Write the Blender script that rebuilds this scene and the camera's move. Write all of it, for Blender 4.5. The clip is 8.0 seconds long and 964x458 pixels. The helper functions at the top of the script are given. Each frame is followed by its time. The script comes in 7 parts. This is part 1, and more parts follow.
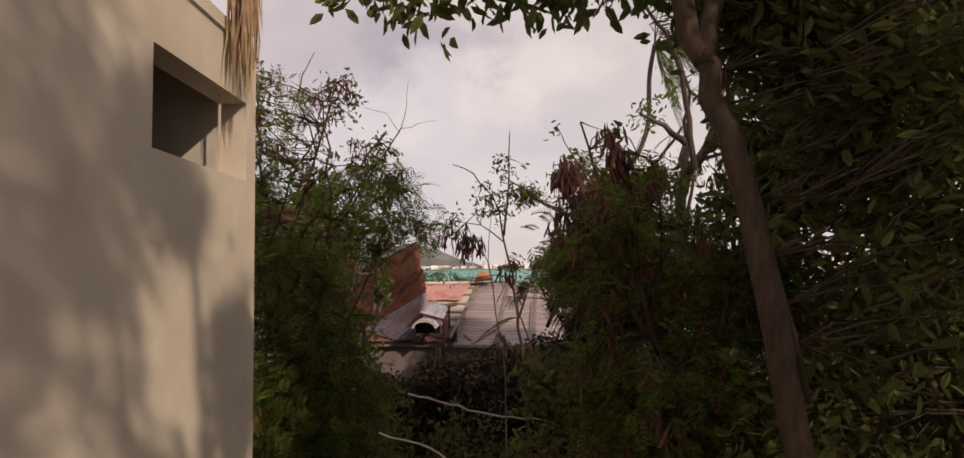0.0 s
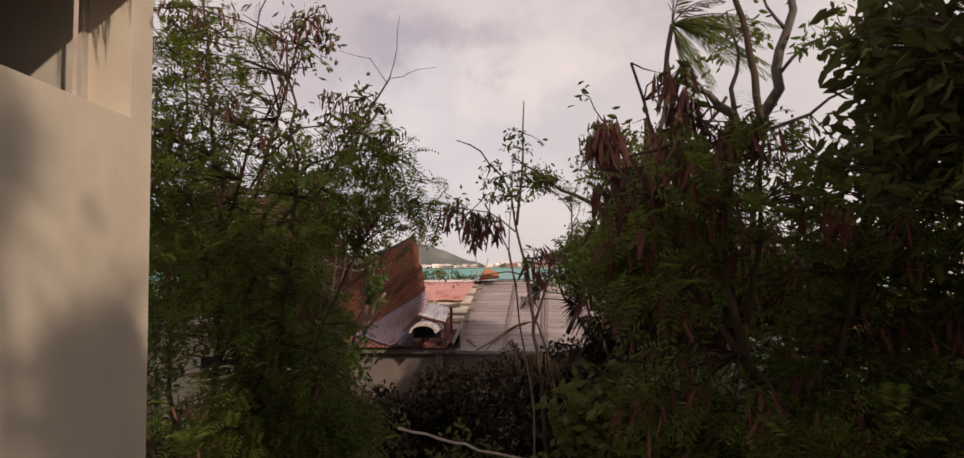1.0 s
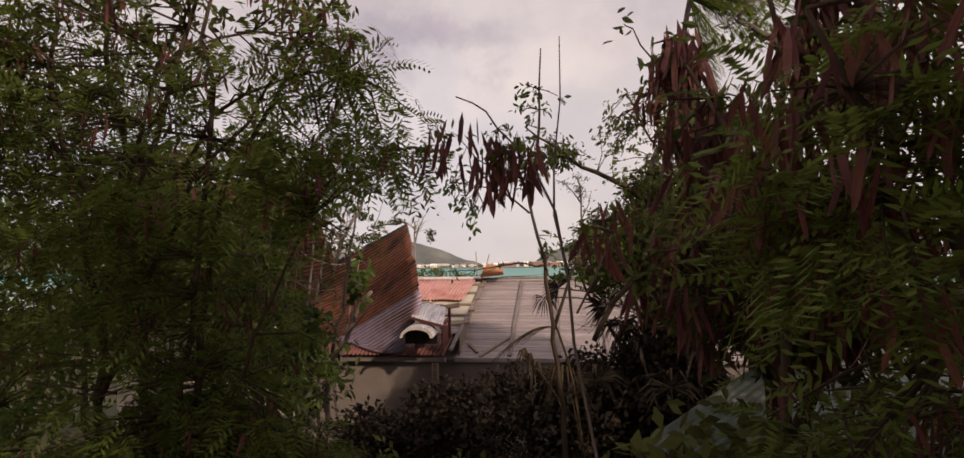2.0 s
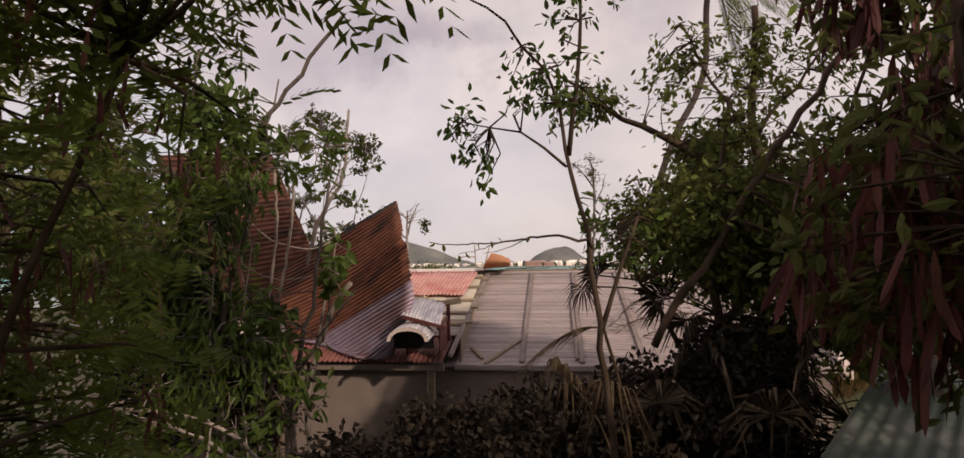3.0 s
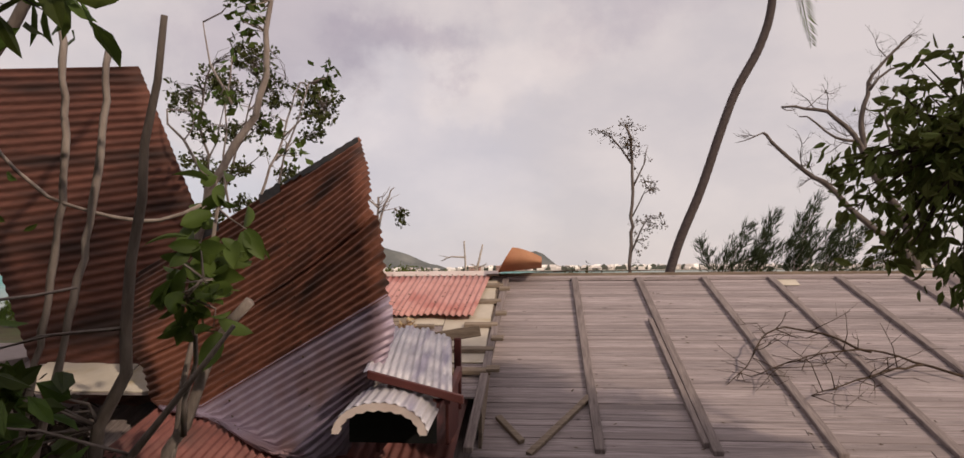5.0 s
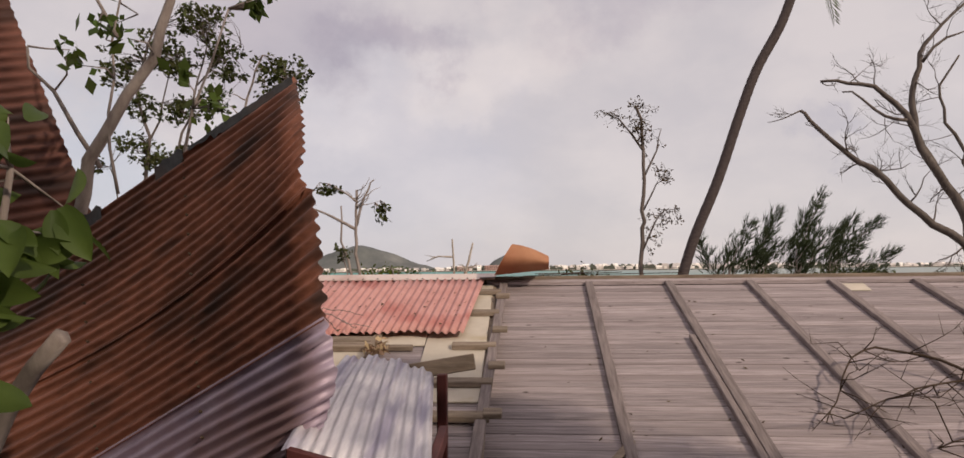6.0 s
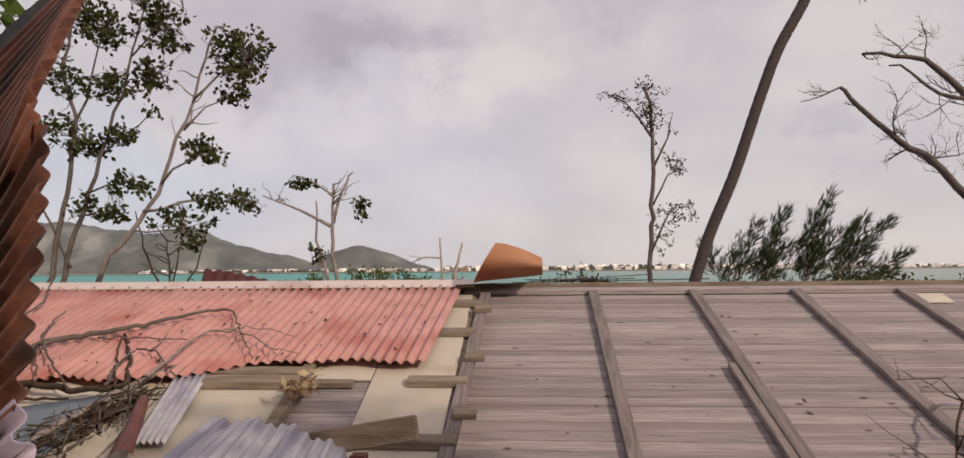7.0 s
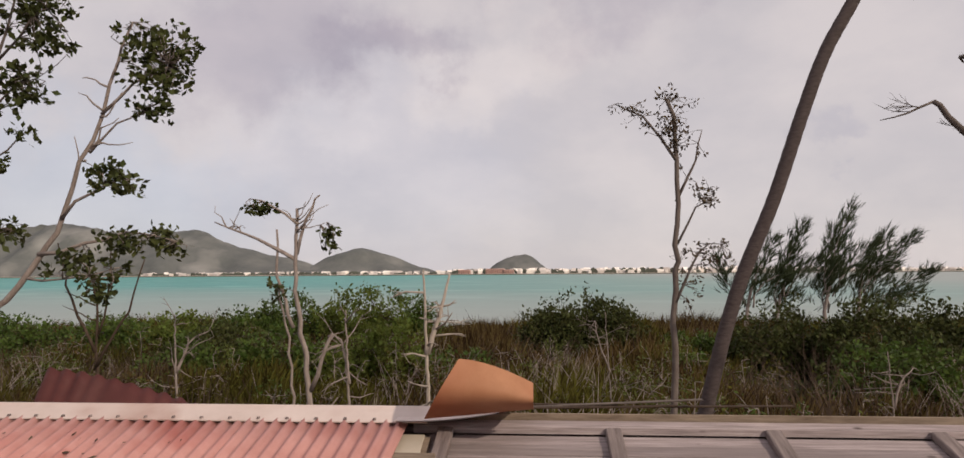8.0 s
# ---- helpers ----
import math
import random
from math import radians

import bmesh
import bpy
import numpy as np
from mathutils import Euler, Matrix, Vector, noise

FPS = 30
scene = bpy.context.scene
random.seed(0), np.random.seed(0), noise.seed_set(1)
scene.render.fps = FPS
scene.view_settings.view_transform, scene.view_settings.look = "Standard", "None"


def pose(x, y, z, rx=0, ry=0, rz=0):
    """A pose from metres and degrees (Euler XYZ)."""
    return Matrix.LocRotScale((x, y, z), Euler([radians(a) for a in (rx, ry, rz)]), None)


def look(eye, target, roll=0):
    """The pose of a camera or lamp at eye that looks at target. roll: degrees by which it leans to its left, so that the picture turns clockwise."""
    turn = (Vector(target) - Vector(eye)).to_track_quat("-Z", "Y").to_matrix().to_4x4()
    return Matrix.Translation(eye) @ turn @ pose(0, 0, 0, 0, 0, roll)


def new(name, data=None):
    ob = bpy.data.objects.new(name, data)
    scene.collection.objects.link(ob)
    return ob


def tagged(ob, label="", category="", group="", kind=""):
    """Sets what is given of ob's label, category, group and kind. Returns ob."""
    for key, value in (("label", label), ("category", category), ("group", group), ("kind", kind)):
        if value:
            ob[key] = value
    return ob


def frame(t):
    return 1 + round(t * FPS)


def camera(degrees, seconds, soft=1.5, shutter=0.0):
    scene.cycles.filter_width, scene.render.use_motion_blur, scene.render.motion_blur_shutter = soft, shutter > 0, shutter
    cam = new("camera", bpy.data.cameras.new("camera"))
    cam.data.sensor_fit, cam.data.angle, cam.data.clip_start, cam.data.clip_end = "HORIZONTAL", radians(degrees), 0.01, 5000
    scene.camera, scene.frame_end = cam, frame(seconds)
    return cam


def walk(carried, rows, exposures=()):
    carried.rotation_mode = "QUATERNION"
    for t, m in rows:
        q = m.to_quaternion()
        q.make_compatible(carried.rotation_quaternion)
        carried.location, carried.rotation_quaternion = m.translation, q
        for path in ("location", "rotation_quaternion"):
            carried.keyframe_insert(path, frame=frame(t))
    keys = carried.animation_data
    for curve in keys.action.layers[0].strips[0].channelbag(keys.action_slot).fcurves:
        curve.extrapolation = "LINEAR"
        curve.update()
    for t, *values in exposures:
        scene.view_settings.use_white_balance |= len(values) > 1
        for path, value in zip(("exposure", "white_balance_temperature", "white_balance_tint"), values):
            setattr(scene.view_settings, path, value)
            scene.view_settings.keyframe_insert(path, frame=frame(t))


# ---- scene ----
cam = camera(71.6, 8.0, soft=1.5)
# seconds, eye, yaw to the left, tilt up, roll
PATH = [
    (0.0, (3.631, -1.517, 4.248), 8.65, 3.35, -0.6),
    (0.5, (3.434, -0.533, 4.221), 8.85, 3.26, -0.6),
    (1.0, (3.208, 0.438, 4.203), 8.75, 3.22, -0.6),
    (1.5, (3.002, 1.478, 4.165), 8.70, 3.21, -0.6),
    (3.0, (2.196, 5.011, 3.876), 8.06, 3.15, -0.7),
    (3.5, (1.821, 6.385, 3.798), 7.63, 3.45, -0.6),
    (4.0, (1.425, 7.676, 3.787), 7.02, 3.55, -0.5),
    (4.5, (1.077, 9.064, 3.807), 6.33, 3.53, -0.4),
    (6.0, (0.591, 12.138, 3.864), 4.54, 3.50, -0.6),
    (6.5, (0.649, 12.897, 3.855), 4.57, 3.47, -0.6),
    (7.0, (0.670, 13.733, 3.907), 4.45, 3.53, -0.5),
    (7.5, (0.714, 14.757, 4.167), 4.60, 3.63, -0.45),
    (8.0, (0.767, 15.928, 4.624), 4.65, 3.76, -0.4),
]


def eye_pose(eye, yaw, tilt, roll):
    a, b = radians(yaw), radians(tilt)
    ahead = Vector((-math.sin(a) * math.cos(b), math.cos(a) * math.cos(b), math.sin(b)))
    return look(eye, Vector(eye) + ahead, roll)


# seconds, stops, kelvin, tint: the film is a little warmer under the trees
walk(cam, [(t, eye_pose(e, y, p, r)) for t, e, y, p, r in PATH],
     [(0.0, 0.10, 6950, 13), (3.5, 0.10, 6950, 14), (4.5, 0.05, 6800, 12.5), (6.0, 0.0, 6550, 10.5), (8.0, -0.03, 6500, 10)])

# ---- sky and sun ----
SUN_WAY = Vector((-0.66, 0.58, -0.50)).normalized()
world = bpy.data.worlds.new("sky")
scene.world = world
world.use_nodes = True
wn, wl = world.node_tree.nodes, world.node_tree.links
wn.clear()
w_out = wn.new("ShaderNodeOutputWorld")
w_bg = wn.new("ShaderNodeBackground")
w_sky = wn.new("ShaderNodeTexSky")
w_sky.sky_type = "NISHITA"
w_sky.sun_disc = False
w_sky.sun_elevation = math.asin(-SUN_WAY.z)
w_sky.sun_rotation = math.atan2(-SUN_WAY.x, -SUN_WAY.y)
w_co = wn.new("ShaderNodeTexCoord")
w_map = wn.new("ShaderNodeMapping")
w_map.inputs["Scale"].default_value = (1.2, 1.2, 2.0)
w_map.inputs["Location"].default_value = (0.35, 0.2, 0.1)
w_n = wn.new("ShaderNodeTexNoise")
w_n.inputs["Scale"].default_value = 4.2
w_n.inputs["Detail"].default_value = 6.0
w_n.inputs["Roughness"].default_value = 0.55
w_ramp = wn.new("ShaderNodeValToRGB")
w_ramp.color_ramp.elements[0].position, w_ramp.color_ramp.elements[0].color = 0.36, (6.35, 5.82, 5.98, 1)
w_ramp.color_ramp.elements[1].position, w_ramp.color_ramp.elements[1].color = 0.62, (7.35, 6.62, 6.58, 1)
w_mix = wn.new("ShaderNodeMixRGB")
w_mix.inputs["Fac"].default_value = 0.90
wl.new(w_co.outputs["Generated"], w_map.inputs["Vector"])
wl.new(w_map.outputs["Vector"], w_n.inputs["Vector"])
wl.new(w_n.outputs["Fac"], w_ramp.inputs["Fac"])
wl.new(w_sky.outputs["Color"], w_mix.inputs["Color1"])
wl.new(w_ramp.outputs["Color"], w_mix.inputs["Color2"])

# single clouds: grey-mauve undersides, bright tops and the bluer air over the sea, with ragged edges
w_rag = wn.new("ShaderNodeTexNoise")
w_rag.inputs["Scale"].default_value, w_rag.inputs["Detail"].default_value, w_rag.inputs["Roughness"].default_value = 7.0, 7.0, 0.6
wl.new(w_co.outputs["Generated"], w_rag.inputs["Vector"])
w_off = wn.new("ShaderNodeVectorMath")
w_off.operation = "MULTIPLY_ADD"
w_off.inputs[1].default_value = (0.34, 0.34, 0.34)
wl.new(w_rag.outputs["Color"], w_off.inputs[0])
wl.new(w_co.outputs["Generated"], w_off.inputs[2])
w_flat = wn.new("ShaderNodeVectorMath")
w_flat.operation = "MULTIPLY"
w_flat.inputs[1].default_value = (1.0, 1.0, 1.7)
wl.new(w_off.outputs["Vector"], w_flat.inputs[0])
air = w_mix.outputs["Color"]
CLOUDS = [
    ((-0.338, 0.877, 0.34), 0.24, (0.83, 0.82, 0.87)),
    ((-0.202, 0.923, 0.327), 0.13, (0.86, 0.85, 0.89)),
    ((0.067, 0.903, 0.424), 0.22, (0.86, 0.85, 0.89)),
    ((0.399, 0.897, 0.19), 0.075, (0.89, 0.9, 0.94)),
    ((-0.588, 0.804, 0.088), 0.3, (0.9, 0.97, 1.04)),
    ((-0.245, 0.961, 0.128), 0.34, (0.97, 0.99, 1.03)),
    ((-0.1, 0.957, 0.271), 0.13, (1.09, 1.08, 1.06)),
    ((-0.309, 0.926, 0.218), 0.11, (1.06, 1.055, 1.04)),
    ((-0.0, 0.936, 0.352), 0.1, (1.07, 1.06, 1.04)),
]
for way, wide, tone in CLOUDS:
    far = wn.new("ShaderNodeVectorMath")
    far.operation = "DISTANCE"
    far.inputs[1].default_value = (way[0] + 0.17, way[1] + 0.17, (way[2] + 0.17) * 1.7)
    wl.new(w_flat.outputs["Vector"], far.inputs[0])
    amount = wn.new("ShaderNodeMapRange")
    amount.interpolation_type = "SMOOTHSTEP"
    amount.inputs["From Min"].default_value, amount.inputs["From Max"].default_value = wide, wide * 0.35
    wl.new(far.outputs["Value"], amount.inputs["Value"])
    tint = wn.new("ShaderNodeMixRGB")
    tint.blend_type = "MULTIPLY"
    tint.inputs["Color2"].default_value = (*tone, 1)
    wl.new(amount.outputs["Result"], tint.inputs["Fac"])
    wl.new(air, tint.inputs["Color1"])
    air = tint.outputs["Color"]
wl.new(air, w_bg.inputs["Color"])
w_bg.inputs["Strength"].default_value = 0.1
wl.new(w_bg.outputs["Background"], w_out.inputs["Surface"])

sun = new("sun", bpy.data.lights.new("sun", "SUN"))
sun.data.energy, sun.data.angle, sun.data.color = 2.6, radians(1.2), (1.0, 0.85, 0.68)
sun.matrix_world = look((20, -20, 20), Vector((20, -20, 20)) + SUN_WAY)


# ---- materials ----
def surface(name, dark, light, scale=6.0, rough=0.8, bump=0.15, metal=0.0, stretch=(1, 1, 1), stain=None, stain_at=0.62,
            stain_scale=1.3, vary=0.0, island=0.0, spec=0.3, glow_through=0.0, knots=0.0, turn=0.0):
    """A procedural surface: fine grain, a broad stain, and a change of tone from piece to piece."""
    m = bpy.data.materials.new(name)
    m.use_nodes = True
    n, l = m.node_tree.nodes, m.node_tree.links
    b = n["Principled BSDF"]
    co = n.new("ShaderNodeTexCoord")
    mp = n.new("ShaderNodeMapping")
    mp.inputs["Scale"].default_value = stretch
    source = co.outputs["Object"]
    if vary:
        own = n.new("ShaderNodeObjectInfo")
        jump = n.new("ShaderNodeVectorMath")
        jump.operation = "SCALE"
        jump.inputs[0].default_value = (31.0, 17.0, 23.0)
        l.new(own.outputs["Random"], jump.inputs["Scale"])
        move = n.new("ShaderNodeVectorMath")
        l.new(source, move.inputs[0])
        l.new(jump.outputs["Vector"], move.inputs[1])
        source = move.outputs["Vector"]
    if turn:
        swing = n.new("ShaderNodeMapping")
        swing.inputs["Rotation"].default_value = (0.0, radians(turn), 0.0)
        l.new(source, swing.inputs["Vector"])
        source = swing.outputs["Vector"]
    l.new(source, mp.inputs["Vector"])
    fine = n.new("ShaderNodeTexNoise")
    fine.inputs["Scale"].default_value, fine.inputs["Detail"].default_value, fine.inputs["Roughness"].default_value = scale, 6.0, 0.65
    l.new(mp.outputs["Vector"], fine.inputs["Vector"])
    ramp = n.new("ShaderNodeValToRGB")
    ramp.color_ramp.elements[0].position, ramp.color_ramp.elements[0].color = 0.3, (*dark, 1)
    ramp.color_ramp.elements[1].position, ramp.color_ramp.elements[1].color = 0.7, (*light, 1)
    l.new(fine.outputs["Fac"], ramp.inputs["Fac"])
    colour = ramp.outputs["Color"]
    if stain:
        broad = n.new("ShaderNodeTexNoise")
        broad.inputs["Scale"].default_value, broad.inputs["Detail"].default_value = stain_scale, 4.0
        l.new(mp.outputs["Vector"], broad.inputs["Vector"])
        edge = n.new("ShaderNodeMapRange")
        edge.inputs["From Min"].default_value, edge.inputs["From Max"].default_value = stain_at - 0.08, stain_at + 0.08
        l.new(broad.outputs["Fac"], edge.inputs["Value"])
        mix = n.new("ShaderNodeMixRGB")
        mix.inputs["Color2"].default_value = (*stain, 1)
        l.new(edge.outputs["Result"], mix.inputs["Fac"])
        l.new(colour, mix.inputs["Color1"])
        colour = mix.outputs["Color"]
    if knots:
        cell = n.new("ShaderNodeTexVoronoi")
        cell.inputs["Scale"].default_value = knots
        squash = n.new("ShaderNodeMapping")
        squash.inputs["Scale"].default_value = (0.45, 1.0, 1.0)
        l.new(source, squash.inputs["Vector"])
        l.new(squash.outputs["Vector"], cell.inputs["Vector"])
        ring = n.new("ShaderNodeMapRange")
        ring.inputs["From Min"].default_value, ring.inputs["From Max"].default_value = 0.10, 0.04
        l.new(cell.outputs["Distance"], ring.inputs["Value"])
        knot = n.new("ShaderNodeMixRGB")
        knot.inputs["Color2"].default_value = (dark[0] * 0.45, dark[1] * 0.42, dark[2] * 0.4, 1)
        l.new(ring.outputs["Result"], knot.inputs["Fac"])
        l.new(colour, knot.inputs["Color1"])
        colour = knot.outputs["Color"]
    for amount, kind, out in ((vary, "ShaderNodeObjectInfo", "Random"), (island, "ShaderNodeNewGeometry", "Random Per Island")):
        if amount:
            info = n.new(kind)
            rng = n.new("ShaderNodeMapRange")
            rng.inputs["To Min"].default_value, rng.inputs["To Max"].default_value = 1 - amount, 1 + amount
            l.new(info.outputs[out], rng.inputs["Value"])
            hsv = n.new("ShaderNodeHueSaturation")
            l.new(rng.outputs["Result"], hsv.inputs["Value"])
            l.new(colour, hsv.inputs["Color"])
            if kind == "ShaderNodeNewGeometry":
                hue = n.new("ShaderNodeMapRange")
                hue.inputs["To Min"].default_value, hue.inputs["To Max"].default_value = 0.475, 0.515
                l.new(info.outputs[out], hue.inputs["Value"])
                l.new(hue.outputs["Result"], hsv.inputs["Hue"])
            colour = hsv.outputs["Color"]
    l.new(colour, b.inputs["Base Color"])
    b.inputs["Roughness"].default_value, b.inputs["Metallic"].default_value = rough, metal
    b.inputs["Specular IOR Level"].default_value = spec
    if bump:
        bp = n.new("ShaderNodeBump")
        bp.inputs["Strength"].default_value, bp.inputs["Distance"].default_value = bump, 0.02
        l.new(fine.outputs["Fac"], bp.inputs["Height"])
        l.new(bp.outputs["Normal"], b.inputs["Normal"])
    if glow_through:
        tr = n.new("ShaderNodeBsdfTranslucent")
        l.new(colour, tr.inputs["Color"])
        mx = n.new("ShaderNodeMixShader")
        mx.inputs["Fac"].default_value = glow_through
        l.new(b.outputs["BSDF"], mx.inputs[1])
        l.new(tr.outputs["BSDF"], mx.inputs[2])
        l.new(mx.outputs["Shader"], n["Material Output"].inputs["Surface"])
    return m


PLASTER = surface("plaster", (0.55, 0.468, 0.385), (0.63, 0.547, 0.455), 3.0, 0.9, 0.08, stain=(0.50, 0.42, 0.35), stain_scale=0.7)
ROOM = surface("room_paint", (0.45, 0.40, 0.36), (0.52, 0.47, 0.42), 3.0, 0.9, 0.05)
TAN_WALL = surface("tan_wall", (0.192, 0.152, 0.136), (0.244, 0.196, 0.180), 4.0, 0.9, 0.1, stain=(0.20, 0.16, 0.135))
CREAM = surface("cream_board", (0.48, 0.415, 0.34), (0.60, 0.53, 0.44), 2.5, 0.8, 0.05, stain=(0.42, 0.33, 0.2), stain_at=0.66, stain_scale=2.0, vary=0.08)
BOARD = surface("grey_board", (0.19, 0.154, 0.154), (0.445, 0.373, 0.373), 9.0, 0.85, 0.45, stretch=(0.28, 6, 6), stain=(0.235, 0.192, 0.19), stain_at=0.58, stain_scale=0.9, vary=0.17, knots=6.0)
BATTEN = surface("grey_batten", (0.13, 0.102, 0.097), (0.30, 0.245, 0.235), 5.0, 0.85, 0.35, stretch=(9, 0.6, 1.2), vary=0.18)
TIMBER = surface("brown_timber", (0.13, 0.095, 0.07), (0.30, 0.235, 0.18), 5.0, 0.85, 0.3, stretch=(0.8, 6, 6), vary=0.15)
RED_SHEET = surface("faded_red_paint", (0.43, 0.205, 0.182), (0.55, 0.29, 0.262), 3.0, 0.55, 0.05, stain=(0.38, 0.13, 0.11), stain_at=0.6, stain_scale=1.6, vary=0.06)
# stained paint, darkened further for the shadow lying on the porch roof
PORCH_RED = surface("stained_shaded_red_paint", (0.13, 0.046, 0.04), (0.25, 0.095, 0.082), 4.0, 0.65, 0.08, stain=(0.09, 0.045, 0.04), stain_at=0.55, stain_scale=1.2)
DARK_RED = surface("dark_red_paint", (0.065, 0.017, 0.016), (0.10, 0.028, 0.025), 4.0, 0.6, 0.08, stain=(0.11, 0.042, 0.037))
RUST = surface("rust", (0.120, 0.045, 0.029), (0.285, 0.112, 0.072), 9.0, 0.5, 0.2, stain=(0.045, 0.024, 0.020), stain_at=0.585, stain_scale=1.7, stretch=(0.22, 1.5, 1.9), turn=29.0)
# darker copy of the rust: the leaves' shade on the far sheet is in the colour
SHADED_RUST = surface("shaded_rust", (0.074, 0.030, 0.022), (0.169, 0.065, 0.046), 9.0, 0.75, 0.2, stain=(0.035, 0.019, 0.016), stain_at=0.58, stain_scale=1.5, stretch=(0.3, 1.2, 1.6))
DARK_TIN = surface("dark_tin", (0.035, 0.034, 0.036), (0.085, 0.082, 0.084), 12.0, 0.6, 0.2, stain=(0.10, 0.06, 0.045))
ZINC = surface("weathered_zinc", (0.29, 0.225, 0.3), (0.43, 0.35, 0.44), 4.0, 0.5, 0.08, metal=0.2, stain=(0.28, 0.18, 0.19), stain_scale=1.4)
PALE_ZINC = surface("pale_zinc", (0.44, 0.41, 0.45), (0.62, 0.585, 0.61), 9.0, 0.45, 0.06, metal=0.2, stretch=(5, 0.5, 0.8), stain=(0.33, 0.30, 0.38), stain_at=0.56, stain_scale=2.5)
CAP = surface("ridge_flashing", (0.58, 0.47, 0.43), (0.68, 0.57, 0.53), 4.0, 0.55, 0.05, stain=(0.48, 0.34, 0.30), stain_scale=2.0)
CURL = surface("orange_rust", (0.36, 0.165, 0.085), (0.46, 0.225, 0.125), 5.0, 0.65, 0.08, stain=(0.34, 0.12, 0.06))
GREEN_TIN = surface("green_tin", (0.034, 0.05, 0.038), (0.066, 0.088, 0.068), 4.0, 0.6, 0.06, stain=(0.12, 0.12, 0.11))
DARK = surface("dark_glass_and_shade", (0.015, 0.015, 0.016), (0.025, 0.024, 0.024), 3.0, 0.25, 0.0)
BARK_GREY = surface("grey_bark", (0.18, 0.14, 0.125), (0.34, 0.285, 0.255), 14.0, 0.9, 0.4, stretch=(1, 1, 0.3))
BARK_MID = surface("brown_grey_bark", (0.085, 0.066, 0.058), (0.17, 0.138, 0.122), 14.0, 0.9, 0.4, stretch=(1, 1, 0.3))
BARK_PALE = surface("bleached_bark", (0.30, 0.25, 0.21), (0.48, 0.41, 0.35), 12.0, 0.9, 0.35, stretch=(1, 1, 0.3))
BARK_DARK = surface("dark_bark", (0.043, 0.030, 0.022), (0.098, 0.068, 0.051), 14.0, 0.95, 0.6, stretch=(1, 1, 0.3), spec=0.1)
BARK_PALM = surface("palm_bark", (0.052, 0.038, 0.037), (0.095, 0.073, 0.070), 9.0, 0.9, 0.4, stretch=(1, 1, 3))
DRY_FAN = surface("dry_fan_leaf", (0.056, 0.04, 0.024), (0.12, 0.086, 0.052), 9.0, 0.9, 0.1, island=0.3, glow_through=0.2)
SLATE = surface("slate_blue_paint", (0.13, 0.16, 0.20), (0.19, 0.22, 0.26), 3.0, 0.6, 0.05, stain=(0.22, 0.22, 0.23), stain_scale=2.0)
STRAW = surface("dry_palm", (0.30, 0.20, 0.11), (0.52, 0.38, 0.24), 9.0, 0.9, 0.1, island=0.25, glow_through=0.2)
LEAF_FINE = surface("feathery_leaf", (0.078, 0.108, 0.022), (0.168, 0.205, 0.046), 1.2, 0.6, 0.0, island=0.4, glow_through=0.5, spec=0.12)
LEAF_BROAD = surface("broad_leaf", (0.044, 0.074, 0.016), (0.105, 0.15, 0.032), 1.2, 0.5, 0.0, island=0.45, spec=0.2, glow_through=0.4)
LEAF_DARK = surface("dark_leaf", (0.066, 0.076, 0.026), (0.137, 0.146, 0.046), 1.2, 0.6, 0.0, island=0.4, spec=0.1, glow_through=0.42)
LEAF_BLACK = surface("black_bush_and_shade_leaf", (0.027, 0.022, 0.019), (0.055, 0.043, 0.033), 1.2, 0.9, 0.0, island=0.3, spec=0.04, glow_through=0.1)
LEAF_OLIVE = surface("olive_scrub_leaf", (0.068, 0.086, 0.023), (0.143, 0.163, 0.047), 0.8, 0.6, 0.0, island=0.4, glow_through=0.35, spec=0.08)
LEAF_SEA = surface("sea_grape_leaf", (0.036, 0.045, 0.016), (0.080, 0.088, 0.030), 1.2, 0.5, 0.0, island=0.35, glow_through=0.25, spec=0.08)
NEEDLE = surface("casuarina_needle", (0.030, 0.040, 0.020), (0.065, 0.080, 0.040), 1.2, 0.7, 0.0, island=0.3, glow_through=0.25, spec=0.08)
POD = surface("dry_pod", (0.081, 0.027, 0.024), (0.182, 0.063, 0.054), 3.0, 0.6, 0.0, island=0.35, glow_through=0.2)
DRY_GRASS = surface("dry_grass", (0.054, 0.037, 0.015), (0.109, 0.073, 0.030), 0.35, 0.9, 0.0, island=0.75, glow_through=0.25, spec=0.08)
GREEN_GRASS = surface("green_grass", (0.045, 0.042, 0.009), (0.099, 0.088, 0.020), 0.35, 0.9, 0.0, island=0.7, glow_through=0.3, spec=0.08)
SOIL = surface("soil", (0.036, 0.027, 0.013), (0.068, 0.052, 0.026), 0.9, 0.95, 0.3, stain=(0.050, 0.055, 0.022), stain_at=0.5, stain_scale=0.25)
# the haze of distance is mixed into the hill greys
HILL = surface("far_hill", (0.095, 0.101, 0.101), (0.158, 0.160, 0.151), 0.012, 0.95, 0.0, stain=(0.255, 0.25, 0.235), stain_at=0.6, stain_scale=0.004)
TOWN = surface("town_wall", (0.62, 0.55, 0.5), (0.86, 0.8, 0.76), 0.02, 0.9, 0.0, island=0.4)
TOWN_PINK = surface("pink_hotel", (0.40, 0.24, 0.20), (0.46, 0.29, 0.25), 0.02, 0.9, 0.0)
